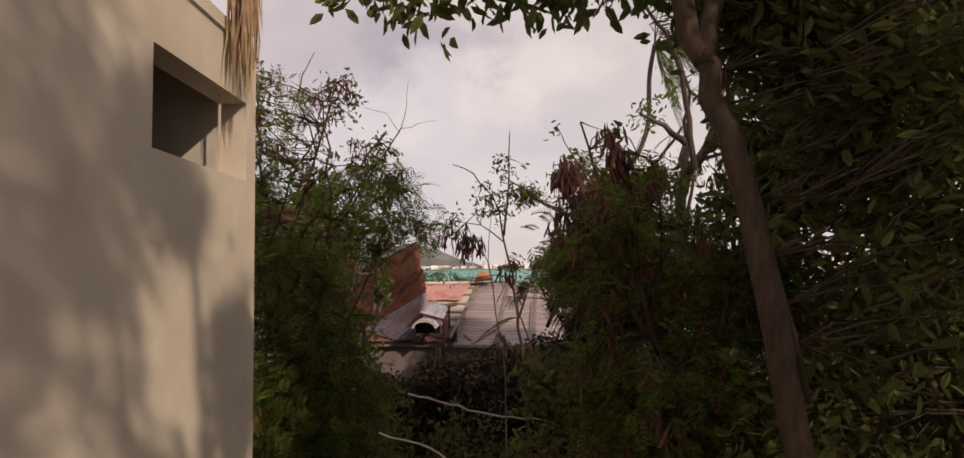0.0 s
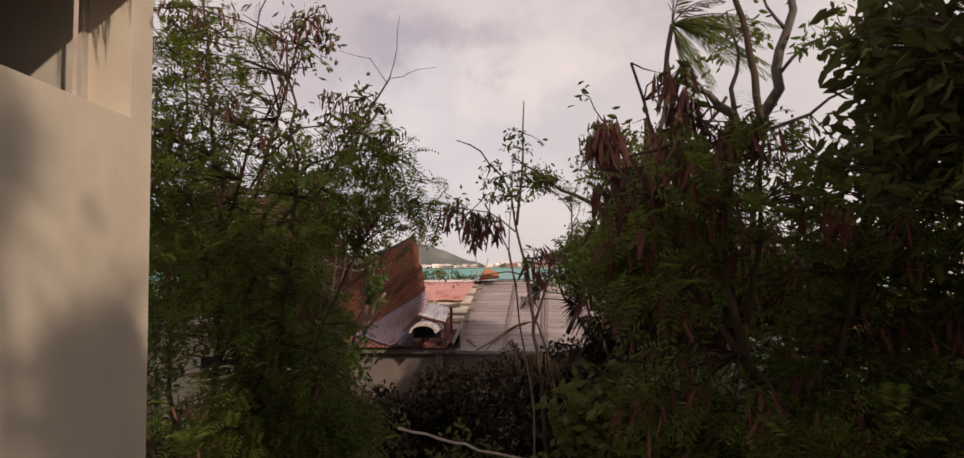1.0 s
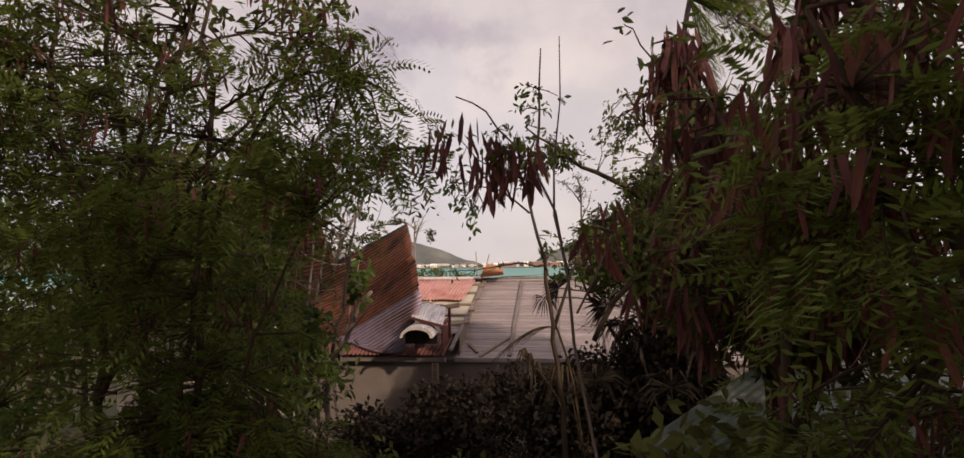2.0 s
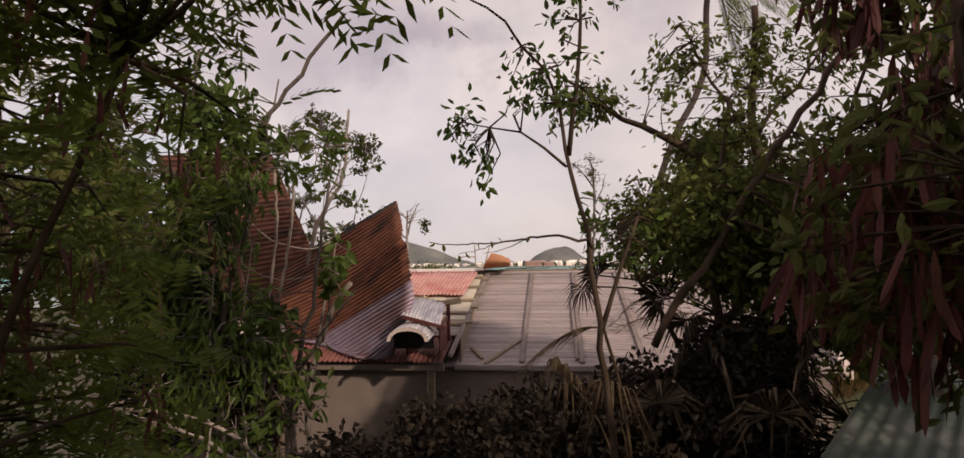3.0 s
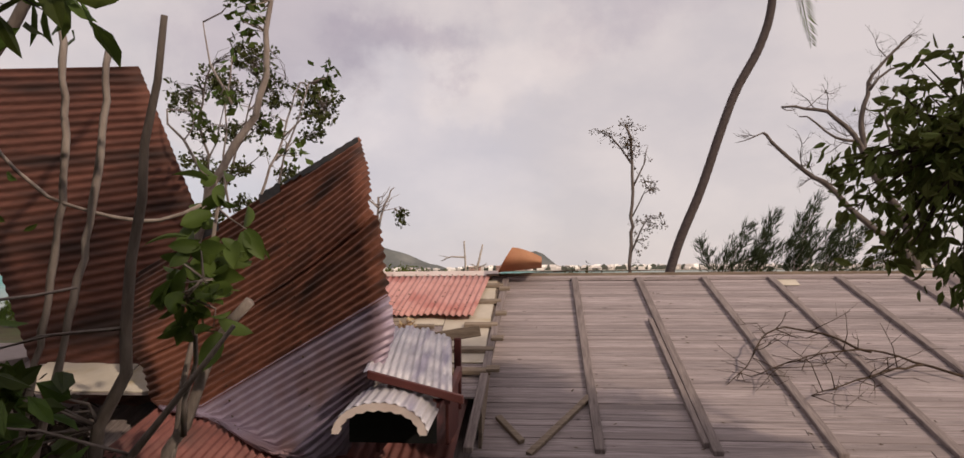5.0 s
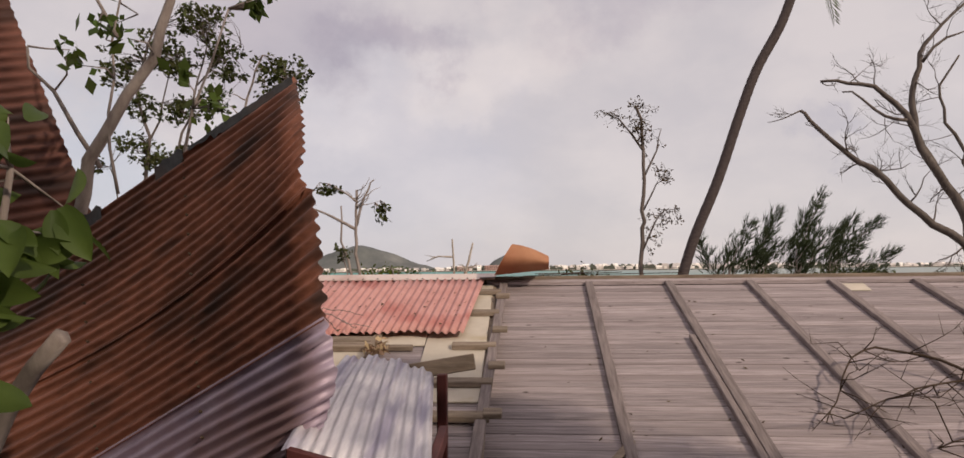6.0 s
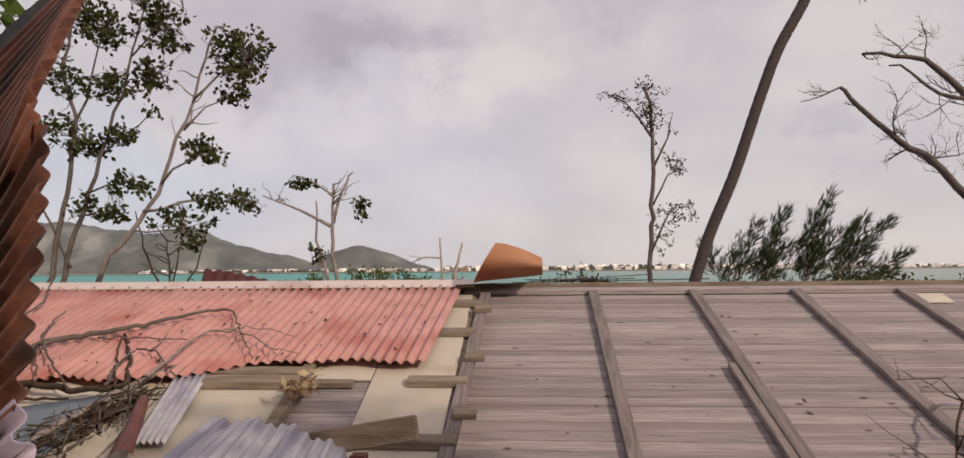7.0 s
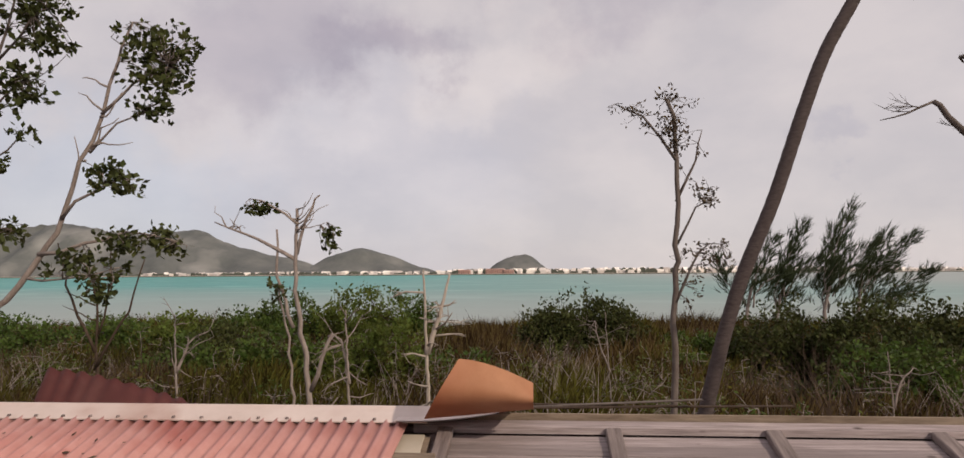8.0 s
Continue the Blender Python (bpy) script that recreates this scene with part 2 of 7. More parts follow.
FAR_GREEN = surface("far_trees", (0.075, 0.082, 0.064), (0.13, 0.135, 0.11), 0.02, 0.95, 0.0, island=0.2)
SAND = surface("far_sand", (0.50, 0.44, 0.38), (0.58, 0.51, 0.45), 0.02, 0.95, 0.0)
WATER = surface("lagoon_water", (0.011, 0.198, 0.189), (0.066, 0.326, 0.286), 0.22, 0.4, 0.5, stretch=(1, 1.6, 1), stain=(0.15, 0.40, 0.355), stain_at=0.60, stain_scale=0.02, spec=0.12)

# the water is paler and greyer over near shallows; eastward this is painted sun glare
n, l = WATER.node_tree.nodes, WATER.node_tree.links
base = n["Principled BSDF"].inputs["Base Color"].links[0].from_socket
where = n.new("ShaderNodeSeparateXYZ")
l.new([k for k in n if k.bl_idname == "ShaderNodeTexCoord"][0].outputs["Object"], where.inputs["Vector"])
near = n.new("ShaderNodeMapRange")
near.inputs["From Min"].default_value, near.inputs["From Max"].default_value = 420.0, 110.0
l.new(where.outputs["Y"], near.inputs["Value"])
east = n.new("ShaderNodeMapRange")
east.inputs["From Min"].default_value, east.inputs["From Max"].default_value = -180.0, 300.0
l.new(where.outputs["X"], east.inputs["Value"])
both = n.new("ShaderNodeMath")
both.operation, both.use_clamp = "MAXIMUM", True
l.new(near.outputs["Result"], both.inputs[0])
l.new(east.outputs["Result"], both.inputs[1])
part_of = n.new("ShaderNodeMath")
part_of.operation = "MULTIPLY"
part_of.inputs[1].default_value = 0.85
l.new(both.outputs["Value"], part_of.inputs[0])
shoal_and_glare = n.new("ShaderNodeMixRGB")
shoal_and_glare.inputs["Color2"].default_value = (0.34, 0.345, 0.325, 1)
l.new(part_of.outputs["Value"], shoal_and_glare.inputs["Fac"])
l.new(base, shoal_and_glare.inputs["Color1"])
l.new(shoal_and_glare.outputs["Color"], n["Principled BSDF"].inputs["Base Color"])


# ---- mesh helpers ----
def mesh_from(name, verts, faces, smooth=False):
    me = bpy.data.meshes.new(name)
    me.from_pydata([tuple(v) for v in verts], [], faces)
    if smooth:
        me.polygons.foreach_set("use_smooth", [True] * len(me.polygons))
    me.update()
    return me


def put(name, verts, faces, material, parent=None, label="", smooth=False):
    me = mesh_from(name, verts, faces, smooth)
    me.materials.append(material)
    ob = new(name, me)
    if parent:
        ob.parent = parent
        ob.matrix_parent_inverse = Matrix.Translation(-parent.location)
    if label:
        tagged(ob, label)
    return ob


def thing(name, place, label, category, group="", kind=""):
    ob = new(name)
    ob.location = place
    ob.empty_display_size = 0.2
    return tagged(ob, label, category, group, kind)


def part(name, bm, material, parent, label=""):
    """Links a bmesh as one mesh object under a thing or a part."""
    me = bpy.data.meshes.new(name)
    bm.to_mesh(me)
    bm.free()
    me.materials.append(material)
    ob = new(name, me)
    ob.parent = parent
    ob.matrix_parent_inverse = Matrix.Translation(-parent.location) if not parent.parent else parent.matrix_parent_inverse
    if label:
        tagged(ob, label)
    return ob


def box_bm(x0, x1, y0, y1, z0, z1, bevel=0.0, slope=None):
    """A bevelled box; slope shears z with y, as on the roof."""
    bm = bmesh.new()
    bmesh.ops.create_cube(bm, size=1.0)
    for v in bm.verts:
        v.co = Vector(((x0 + x1) / 2 + v.co.x * (x1 - x0), (y0 + y1) / 2 + v.co.y * (y1 - y0), (z0 + z1) / 2 + v.co.z * (z1 - z0)))
    if bevel:
        bmesh.ops.bevel(bm, geom=list(bm.edges), offset=bevel, segments=1, affect="EDGES")
    if slope:
        for v in bm.verts:
            v.co.z += slope(v.co.x, v.co.y)
    return bm


def tube(V, F, pts, radii, n=6):
    """Adds a tapered tube along pts."""
    base = len(V)
    pts = [Vector(p) for p in pts]
    side = Vector((0.3, 0.9, 0.2))
    for i, p in enumerate(pts):
        d = (pts[min(i + 1, len(pts) - 1)] - pts[max(i - 1, 0)]).normalized()
        a = d.cross(side)
        a = a.normalized() if a.length > 1e-3 else Vector((1, 0, 0))
        b = d.cross(a)
        for k in range(n):
            w = 2 * math.pi * k / n
            V.append(p + (a * math.cos(w) + b * math.sin(w)) * radii[i])
    for i in range(len(pts) - 1):
        for k in range(n):
            q = (k + 1) % n
            F.append((base + i * n + k, base + i * n + q, base + (i + 1) * n + q, base + (i + 1) * n + k))
    F.append(tuple(base + k for k in range(n))[::-1])
    F.append(tuple(base + (len(pts) - 1) * n + k for k in range(n)))


def smooth_path(pts, step):
    """Points along a Catmull-Rom curve through pts."""
    p = [Vector(q) for q in pts]
    p = [p[0] * 2 - p[1]] + p + [p[-1] * 2 - p[-2]]
    out = []
    for i in range(1, len(p) - 2):
        n = max(2, int((p[i + 1] - p[i]).length / step))
        for k in range(n):
            t = k / n
            out.append(0.5 * ((2 * p[i]) + (p[i + 1] - p[i - 1]) * t + (2 * p[i - 1] - 5 * p[i] + 4 * p[i + 1] - p[i + 2]) * t * t
                              + (3 * p[i] - p[i - 1] - 3 * p[i + 1] + p[i + 2]) * t ** 3))
    out.append(p[-2])
    return out


def limb(V, F, nodes, pts, r0, r1, n=6, step=0.25, wiggle=0.02):
    """A curved tapering limb; its points join nodes, from which twigs start."""
    path = smooth_path(pts, step)
    for q in path[1:-1]:
        q += Vector((random.gauss(0, wiggle), random.gauss(0, wiggle), random.gauss(0, wiggle)))
    k = len(path) - 1
    tube(V, F, path, [r0 + (r1 - r0) * i / k for i in range(k + 1)], n)
    nodes.extend(path[k // 4:])
    return path


def sheet(place, across, along, amp, waves, thick=0.004, per_wave=8):
    """A corrugated sheet: place(u, v) for u, v from 0 to 1; ripples run across v. Returns verts and faces, both sides and the rim."""
    nv, nu = waves * per_wave, along
    V, F = [], []
    for side in (0, 1):
        for j in range(nv + 1):
            v = j / nv
            for i in range(nu + 1):
                u = i / nu
                p = Vector(place(u, v))
                du = Vector(place(min(u + 0.01, 1), v)) - Vector(place(max(u - 0.01, 0), v))
                dv = Vector(place(u, min(v + 0.01, 1))) - Vector(place(u, max(v - 0.01, 0)))
                nrm = du.cross(dv)
                nrm = nrm.normalized() if nrm.length else Vector((0, 0, 1))
                c = math.cos(2 * math.pi * waves * v)
                V.append(p + nrm * (amp * math.copysign(abs(c) ** 0.8, c) - side * thick))
    row, half = nu + 1, (nu + 1) * (nv + 1)
    for j in range(nv):
        for i in range(nu):
            a = j * row + i
            F.append((a, a + 1, a + row + 1, a + row))
            F.append((half + a, half + a + row, half + a + row + 1, half + a + 1))
    rim = [i for i in range(row)] + [j * row + nu for j in range(1, nv + 1)] + [nv * row + i for i in range(nu - 1, -1, -1)] + [j * row for j in range(nv - 1, 0, -1)]
    for a, b in zip(rim, rim[1:] + rim[:1]):
        F.append((a, half + a, half + b, b))
    return V, F


# ---- plants ----
GAP = [Vector(p) for p in ((3.75, -2.5, 4.3), (3.2, 0.4, 4.2), (2.2, 5.0, 3.88), (1.42, 7.7, 3.79), (1.05, 9.1, 3.8), (0.6, 12.1, 3.86), (0.7, 14.5, 4.0), (0.8, 17.0, 4.8))]


def off_gap(p):
    """How far p lies from the open lane between the trees."""
    best = 99.0
    for a, b in zip(GAP, GAP[1:]):
        ab = b - a
        t = max(0.0, min(1.0, (p - a).dot(ab) / ab.dot(ab)))
        best = min(best, (p - a - ab * t).length)
    return best


def rand_dir(up=0.0):
    while True:
        v = Vector((random.uniform(-1, 1), random.uniform(-1, 1), random.uniform(-1, 1)))
        if 0.05 < v.length < 1:
            v.normalize()
            v.z += up
            return v.normalized()


def leaf(V, F, p, d, size, width=0.42):
    """A folded pointed leaf."""
    s = d.cross(rand_dir())
    if s.length < 0.05:
        return
    s = s.normalized() * size * width * 0.5
    up = d.cross(s).normalized() * size * 0.06
    b = len(V)
    V.extend((p, p + d * size * 0.35 + s + up, p + d * size * 0.72 + s * 0.75 + up, p + d * size - up, p + d * size * 0.72 - s * 0.75 + up, p + d * size * 0.35 - s + up))
    F.extend(((b, b + 1, b + 2, b + 3), (b, b + 3, b + 4, b + 5)))


def big_leaf(V, F, p, d, size, width=0.45):
    """A broad glossy leaf, curved along its midrib and cupped across it."""
    s = d.cross(rand_dir())
    if s.length < 0.05:
        return
    s.normalize()
    up = s.cross(d).normalized()
    curl = random.uniform(0.1, 0.35)
    b = len(V)
    n = 6
    for i in range(n + 1):
        t = i / n
        w = size * width * 0.5 * math.sin(math.pi * min(1.0, 0.06 + 0.94 * t)) ** 0.75
        c = p + d * size * t - up * size * curl * t * t
        for k in (-1, -0.5, 0, 0.5, 1):
            V.append(c + s * w * k + up * w * 0.35 * k * k)
    for i in range(n):
        for k in range(4):
            a = b + i * 5 + k
            F.append((a, a + 1, a + 6, a + 5))


def small_leaf(V, F, p, d, size, width=0.5):
    s = d.cross(rand_dir())
    if s.length < 0.05:
        return
    s = s.normalized() * size * width * 0.5
    b = len(V)
    V.extend((p, p + d * size * 0.5 + s, p + d * size, p + d * size * 0.5 - s))
    F.append((b, b + 1, b + 2, b + 3))


def feather(V, F, p, d, size, width=0.0):
    """A pinnate leaf: pairs of narrow leaflets on one stalk that droops."""
    s = d.cross(Vector((random.gauss(0, 0.4), random.gauss(0, 0.4), 1)))
    if s.length < 0.05:
        return
    s.normalize()
    pairs = 7
    for k in range(pairs):
        t = (k + 1) / pairs
        q = p + d * size * t + Vector((0, 0, -size * 0.35 * t * t))
        w = size * 0.42 * (1.0 - 0.55 * abs(t - 0.45))
        for sgn in (1, -1):
            tip = q + (s * sgn + d * 0.45).normalized() * w + Vector((0, 0, -w * 0.15))
            b = len(V)
            m = (q + tip) / 2
            V.extend((q, m + d * size * 0.045, tip, m - d * size * 0.045))
            F.append((b, b + 1, b + 2, b + 3))


def needles(V, F, p, d, size, width=0.0):
    for k in range(9):
        e = (d + rand_dir() * 0.45).normalized()
        s = e.cross(rand_dir())
        if s.length < 0.05:
            continue
        s = s.normalized() * size * 0.034
        q = p + d * size * 0.08 * k
        b = len(V)
        V.extend((q - s, q + s, q + e * size * random.uniform(0.6, 1.0)))
        F.append((b, b + 1, b + 2))


def pod(V, F, p, size):
    d = Vector((random.gauss(0, 0.25), random.gauss(0, 0.25), -1)).normalized()
    s = d.cross(rand_dir())
    if s.length < 0.05:
        return
    s = s.normalized() * size * 0.06
    b = len(V)
    c = d.cross(s) * 0.2
    V.extend((p, p + d * size * 0.3 + s, p + d * size * 0.8 + s + c, p + d * size, p + d * size * 0.8 - s + c, p + d * size * 0.3 - s))
    F.extend(((b, b + 1, b + 2, b + 3), (b, b + 3, b + 4, b + 5)))


def plant(name, place, label, category, limbs, blobs, make, size, per, wood, green, spread=0.25, width=0.45, droop=0.0, up=0.2, pods=0,
          pod_size=0.16, clear=0.5, twig=0.008, group="", crown="crown", top=None, reach=0.9, hole=-0.22, even=0.42):
    """A tree or bush: limbs are (points, radius, end radius); blobs are (centre, radii, clumps); each clump hangs on a twig from the nearest limb."""
    t = thing(name, place, label, category, group)
    V, F, nodes = [], [], []
    for i, (pts, r0, r1) in enumerate(limbs):
        BV, BF = [], []
        limb(BV, BF, nodes, pts, r0, r1, 8 if r0 > 0.05 else 5)
        put("limb" if i else "trunk", BV, BF, wood, t, smooth=True)
    if not nodes:
        nodes = [Vector(place)]
    LV, LF, PV, PF = [], [], [], []
    arr = np.array([tuple(q) for q in nodes])
    for c, r, count in blobs:
        c = Vector(c)
        for _ in range(count):
            v = rand_dir() * random.random() ** even
            p = c + Vector((v.x * r[0], v.y * r[1], v.z * r[2]))
            if noise.noise(p * 0.9) < hole or p.z < 0.05:
                continue
            if top and p.z > top(p):
                continue
            if off_gap(p) < clear + 0.1:
                continue
            near = Vector(arr[np.argmin(((arr - np.array(p)) ** 2).sum(1))])
            gap = p - near
            if gap.length > reach:
                near = p - gap.normalized() * reach * 0.6 + Vector((random.gauss(0, 0.1), random.gauss(0, 0.1), -0.1))
                gap = p - near
            if gap.length > 0.05:
                mid = near + gap * 0.5 + Vector((random.gauss(0, 0.06), random.gauss(0, 0.06), 0.05 * gap.length))
                if off_gap(mid) > clear and off_gap(near) > clear and (off_gap(p) > clear + 0.5 or gap.length < 0.5):
                    tube(V, F, [near, mid, p], [twig * (1 + gap.length * 0.5), twig, twig * 0.4], 3)
            lead = (gap.normalized() if gap.length > 0.05 else rand_dir())
            for _ in range(per):
                d = (rand_dir(up) + lead * 0.5).normalized()
                d.z -= droop
                d.normalize()
                q = p + rand_dir() * spread * random.random()
                if off_gap(q) < clear:
                    continue
                make(LV, LF, q, d, size * random.uniform(0.65, 1.2), width)
            if pods and random.random() < pods:
                for _ in range(random.randint(5, 12)):
                    q = p + rand_dir() * 0.09
                    if off_gap(q) > clear:
                        pod(PV, PF, q, pod_size * random.uniform(0.7, 1.2))
    if V:
        tagged(put("branchwork", V, F, wood, t, smooth=True), kind="stuff")
    if PV:
        tagged(put("seed_pod", PV, PF, POD, t), "dry reddish-brown hanging seed pods", kind="stuff")
    if LV and make is big_leaf:
        for k in range(0, len(LV), 35):
            put("leaf", LV[k:k + 35], [tuple(i - k for i in f) for f in LF if k <= f[0] < k + 35], green, t, smooth=True)
    elif LV:
        put(crown, LV, LF, green, t)
    return t


# ---- ground, sea and the far shore ----
SEA = -2.5


def ground_height(x, y):
    h = 0.0
    if y > 22:
        h = 0.9 * min(1.0, (y - 22) / 26)
    if y > 52:
        h = 0.9 - 4.5 * min(1.0, (y - 52) / 45)
    if y > 2380:
        h = -3.6 + min(1.0, (y - 2380) / 60) * 4.6
    if y < 120:
        h += 0.12 * noise.noise(Vector((x * 0.35, y * 0.35, 0.0)))
    return h


xs = [-4600, -2500, -1200, -600, -300, -150, -80, -50] + [k * 1.5 - 36 for k in range(50)] + [50, 80, 150, 300, 600, 1200, 2500, 4600]
ys = [-400, -120, -50, -25] + [k * 1.5 - 15 for k in range(80)] + [115, 150, 300, 900, 2300, 2380, 2410, 2440, 2600, 4400]
gv = [(x, y, ground_height(x, y)) for y in ys for x in xs]
gf = [(j * len(xs) + i, j * len(xs) + i + 1, (j + 1) * len(xs) + i + 1, (j + 1) * len(xs) + i) for j in range(len(ys) - 1) for i in range(len(xs) - 1)]
tagged(put("ground", gv, gf, SOIL, smooth=True), "sandy brown ground with dry weeds sloping to the sea", "ground", kind="structure")
wv = [(-4400, 60, SEA), (4400, 60, SEA), (4400, 2425, SEA), (-4400, 2425, SEA)]
tagged(put("water", wv, [(0, 1, 2, 3)], WATER), "turquoise lagoon water reaching to the far shore", "water", kind="structure")


def hills(name, line, y, depth, label):
    """A range of hills whose skyline passes through the (x, height) pairs of line."""
    crest = smooth_path([(x, z, 0) for x, z in line], 18)
    V, F, m = [], [], 16
    for i, c in enumerate(crest):
        for j in range(m + 1):
            b = j / m * 2 - 1
            bump = 1 + 0.10 * noise.noise(Vector((c.x * 0.012, b * 2.0, 5.0))) * (1 if abs(b) > 0.1 else 0)
            fold = 0.22 * noise.noise(Vector((c.x * 0.008, b * 2.0, 2.0))) * (1 if abs(b) > 0.1 else 0)
            rough = 9.0 * noise.noise(Vector((c.x * 0.011, b * 1.5, 9.0))) + 6.0 * noise.noise(Vector((c.x * 0.03, b * 3.0, 1.0))) + 3.0 * noise.noise(Vector((c.x * 0.09, b * 5.0, 4.0)))
            bump += rough / max(60.0, c.y + 4)
            V.append((c.x, y + (b + fold) * depth, -4 + (max(0.0, c.y) + 4) * max(0.0, 1 - abs(b) ** 1.3) * bump))
    for i in range(len(crest) - 1):
        for j in range(m):
            k = i * (m + 1) + j
            F.append((k, k + m + 1, k + m + 2, k + 1))
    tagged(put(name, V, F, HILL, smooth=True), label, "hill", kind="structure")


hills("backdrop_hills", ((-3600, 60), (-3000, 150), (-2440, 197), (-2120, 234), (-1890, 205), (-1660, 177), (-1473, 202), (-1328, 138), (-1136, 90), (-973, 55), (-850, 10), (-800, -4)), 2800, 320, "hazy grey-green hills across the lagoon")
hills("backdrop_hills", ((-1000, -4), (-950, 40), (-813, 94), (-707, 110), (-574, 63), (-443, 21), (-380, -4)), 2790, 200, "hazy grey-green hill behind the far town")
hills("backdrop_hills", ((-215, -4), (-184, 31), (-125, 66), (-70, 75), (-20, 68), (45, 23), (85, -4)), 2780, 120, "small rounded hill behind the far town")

tagged(put("far_beach", [(-2600, 2418, -2.4), (1700, 2418, -2.4), (1700, 2436, 1.6), (-2600, 2436, 1.6)], [(0, 1, 2, 3)], SAND), "pale sandy beach of the far shore", "beach", kind="structure")
TV, TF, GV, GF = [], [], [], []


def add_box(V, F, x, y, z, w, d, h, roof=0.0):
    b = len(V)
    V.extend([(x - w, y - d, z), (x + w, y - d, z), (x + w, y + d, z), (x - w, y + d, z), (x - w, y - d, z + h), (x + w, y - d, z + h), (x + w, y + d, z + h), (x - w, y + d, z + h)])
    F.extend([(b, b + 1, b + 5, b + 4), (b + 1, b + 2, b + 6, b + 5), (b + 2, b + 3, b + 7, b + 6), (b + 3, b, b + 4, b + 7)])
    if roof:
        V.extend([(x - w, y, z + h + roof), (x + w, y, z + h + roof)])
        F.extend([(b + 4, b + 5, b + 9, b + 8), (b + 6, b + 7, b + 8, b + 9), (b + 5, b + 6, b + 9), (b + 7, b + 4, b + 8)])
    else:
        F.append((b + 4, b + 5, b + 6, b + 7))


rnd = random.Random(4)
for _ in range(720):
    x = rnd.uniform(-1500, 1500)
    dense = 1.0 if x > -350 else 0.6
    if rnd.random() > dense:
        continue
    town = 1.6 if -320 < x < 1000 else 1.1
    add_box(TV, TF, x, 2450 + rnd.uniform(0, 90), 0.6, rnd.uniform(4, 12), rnd.uniform(4, 8), rnd.uniform(4, 9) * town, rnd.choice((0, 3, 4, 5)) * town)
for k in range(620):
    x = rnd.uniform(-1600, 1700)
    w = rnd.uniform(6, 22)
    h = rnd.uniform(4, 11) * (1.9 if -320 < x < 1100 else 1.2)
    y = 2440 + rnd.uniform(0, 120)
    b = len(GV)
    for a in range(7):
        GV.append((x + w * math.cos(a / 6 * math.pi), y, 0.4 + h * math.sin(a / 6 * math.pi) * rnd.uniform(0.8, 1.15)))
    GF.append(tuple(range(b, b + 7)))
tagged(put("far_town", TV, TF, TOWN), "small white houses along the far shore", "town", kind="stuff")
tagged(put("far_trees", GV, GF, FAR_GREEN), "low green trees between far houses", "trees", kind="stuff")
for x, w, h in ((-150, 34, 17), (-102, 20, 13), (-262, 22, 14)):
    V, F = [], []
    add_box(V, F, x, 2446, 0.4, w, 8, h, 2.5)
    hotel = thing("hotel", (x, 2446, 0.4), "pink hotel block with rows of windows on the shore", "hotel", "hotels on the far shore")
    put("walls", V, F, TOWN_PINK, hotel)
    for r in range(int(h / 4)):
        for c in range(int(w / 4)):
            V, F = [], []
            add_box(V, F, x - w + 4 + c * 8, 2437.8, 2.2 + r * 4, 1.6, 0.2, 2.0)
            put("window", V, F, DARK, hotel)

# ---- the torn-roofed house ----
RIDGE_Y, RIDGE_Z, SLOPE = 20.0, 3.7, 0.392
EAVE_Y = 16.2


def roof_z(x, y):
    return RIDGE_Z - SLOPE * abs(y - RIDGE_Y)


LEFT_SLOPE = 0.27


def lay_left(ob):
    """Lays a piece of the left half on its purlins, which carry it at a flatter slope than the bare deck."""
    for v in ob.data.vertices:
        x, y, z = v.co
        run = RIDGE_Y - y
        if run <= 0:
            continue
        v.co = (0.65 - (0.65 - x) * (1 - 0.055 * run), RIDGE_Y - 1.32 * run, z - roof_z(x, y) + RIDGE_Z - LEFT_SLOPE * 1.32 * run)
    ob.data.update()


house = thing("house", (0.0, 20.0, 0.0), "low tan house with a storm-torn roof, boards laid bare", "house")


def wall_with_holes(name, x0, x1, y0, y1, z1, holes, material, parent, z0=-0.3):
    """A wall along x with openings cut through it, as one mesh of blocks between the openings."""
    bm = bmesh.new()
    cuts = sorted(set([x0, x1] + [h[0] for h in holes] + [h[1] for h in holes]))
    for a, b in zip(cuts, cuts[1:]):
        hole = [h for h in holes if h[0] <= a + 1e-6 and h[1] >= b - 1e-6]
        spans = [(z0, hole[0][2]), (hole[0][3], z1)] if hole else [(z0, z1)]
        for s in spans:
            piece = box_bm(a, b, y0, y1, *s)
            me = bpy.data.meshes.new("tmp")
            piece.to_mesh(me)
            piece.free()
            bm.from_mesh(me)
            bpy.data.meshes.remove(me)
    bmesh.ops.remove_doubles(bm, verts=list(bm.verts), dist=1e-4)
    return part(name, bm, material, parent)


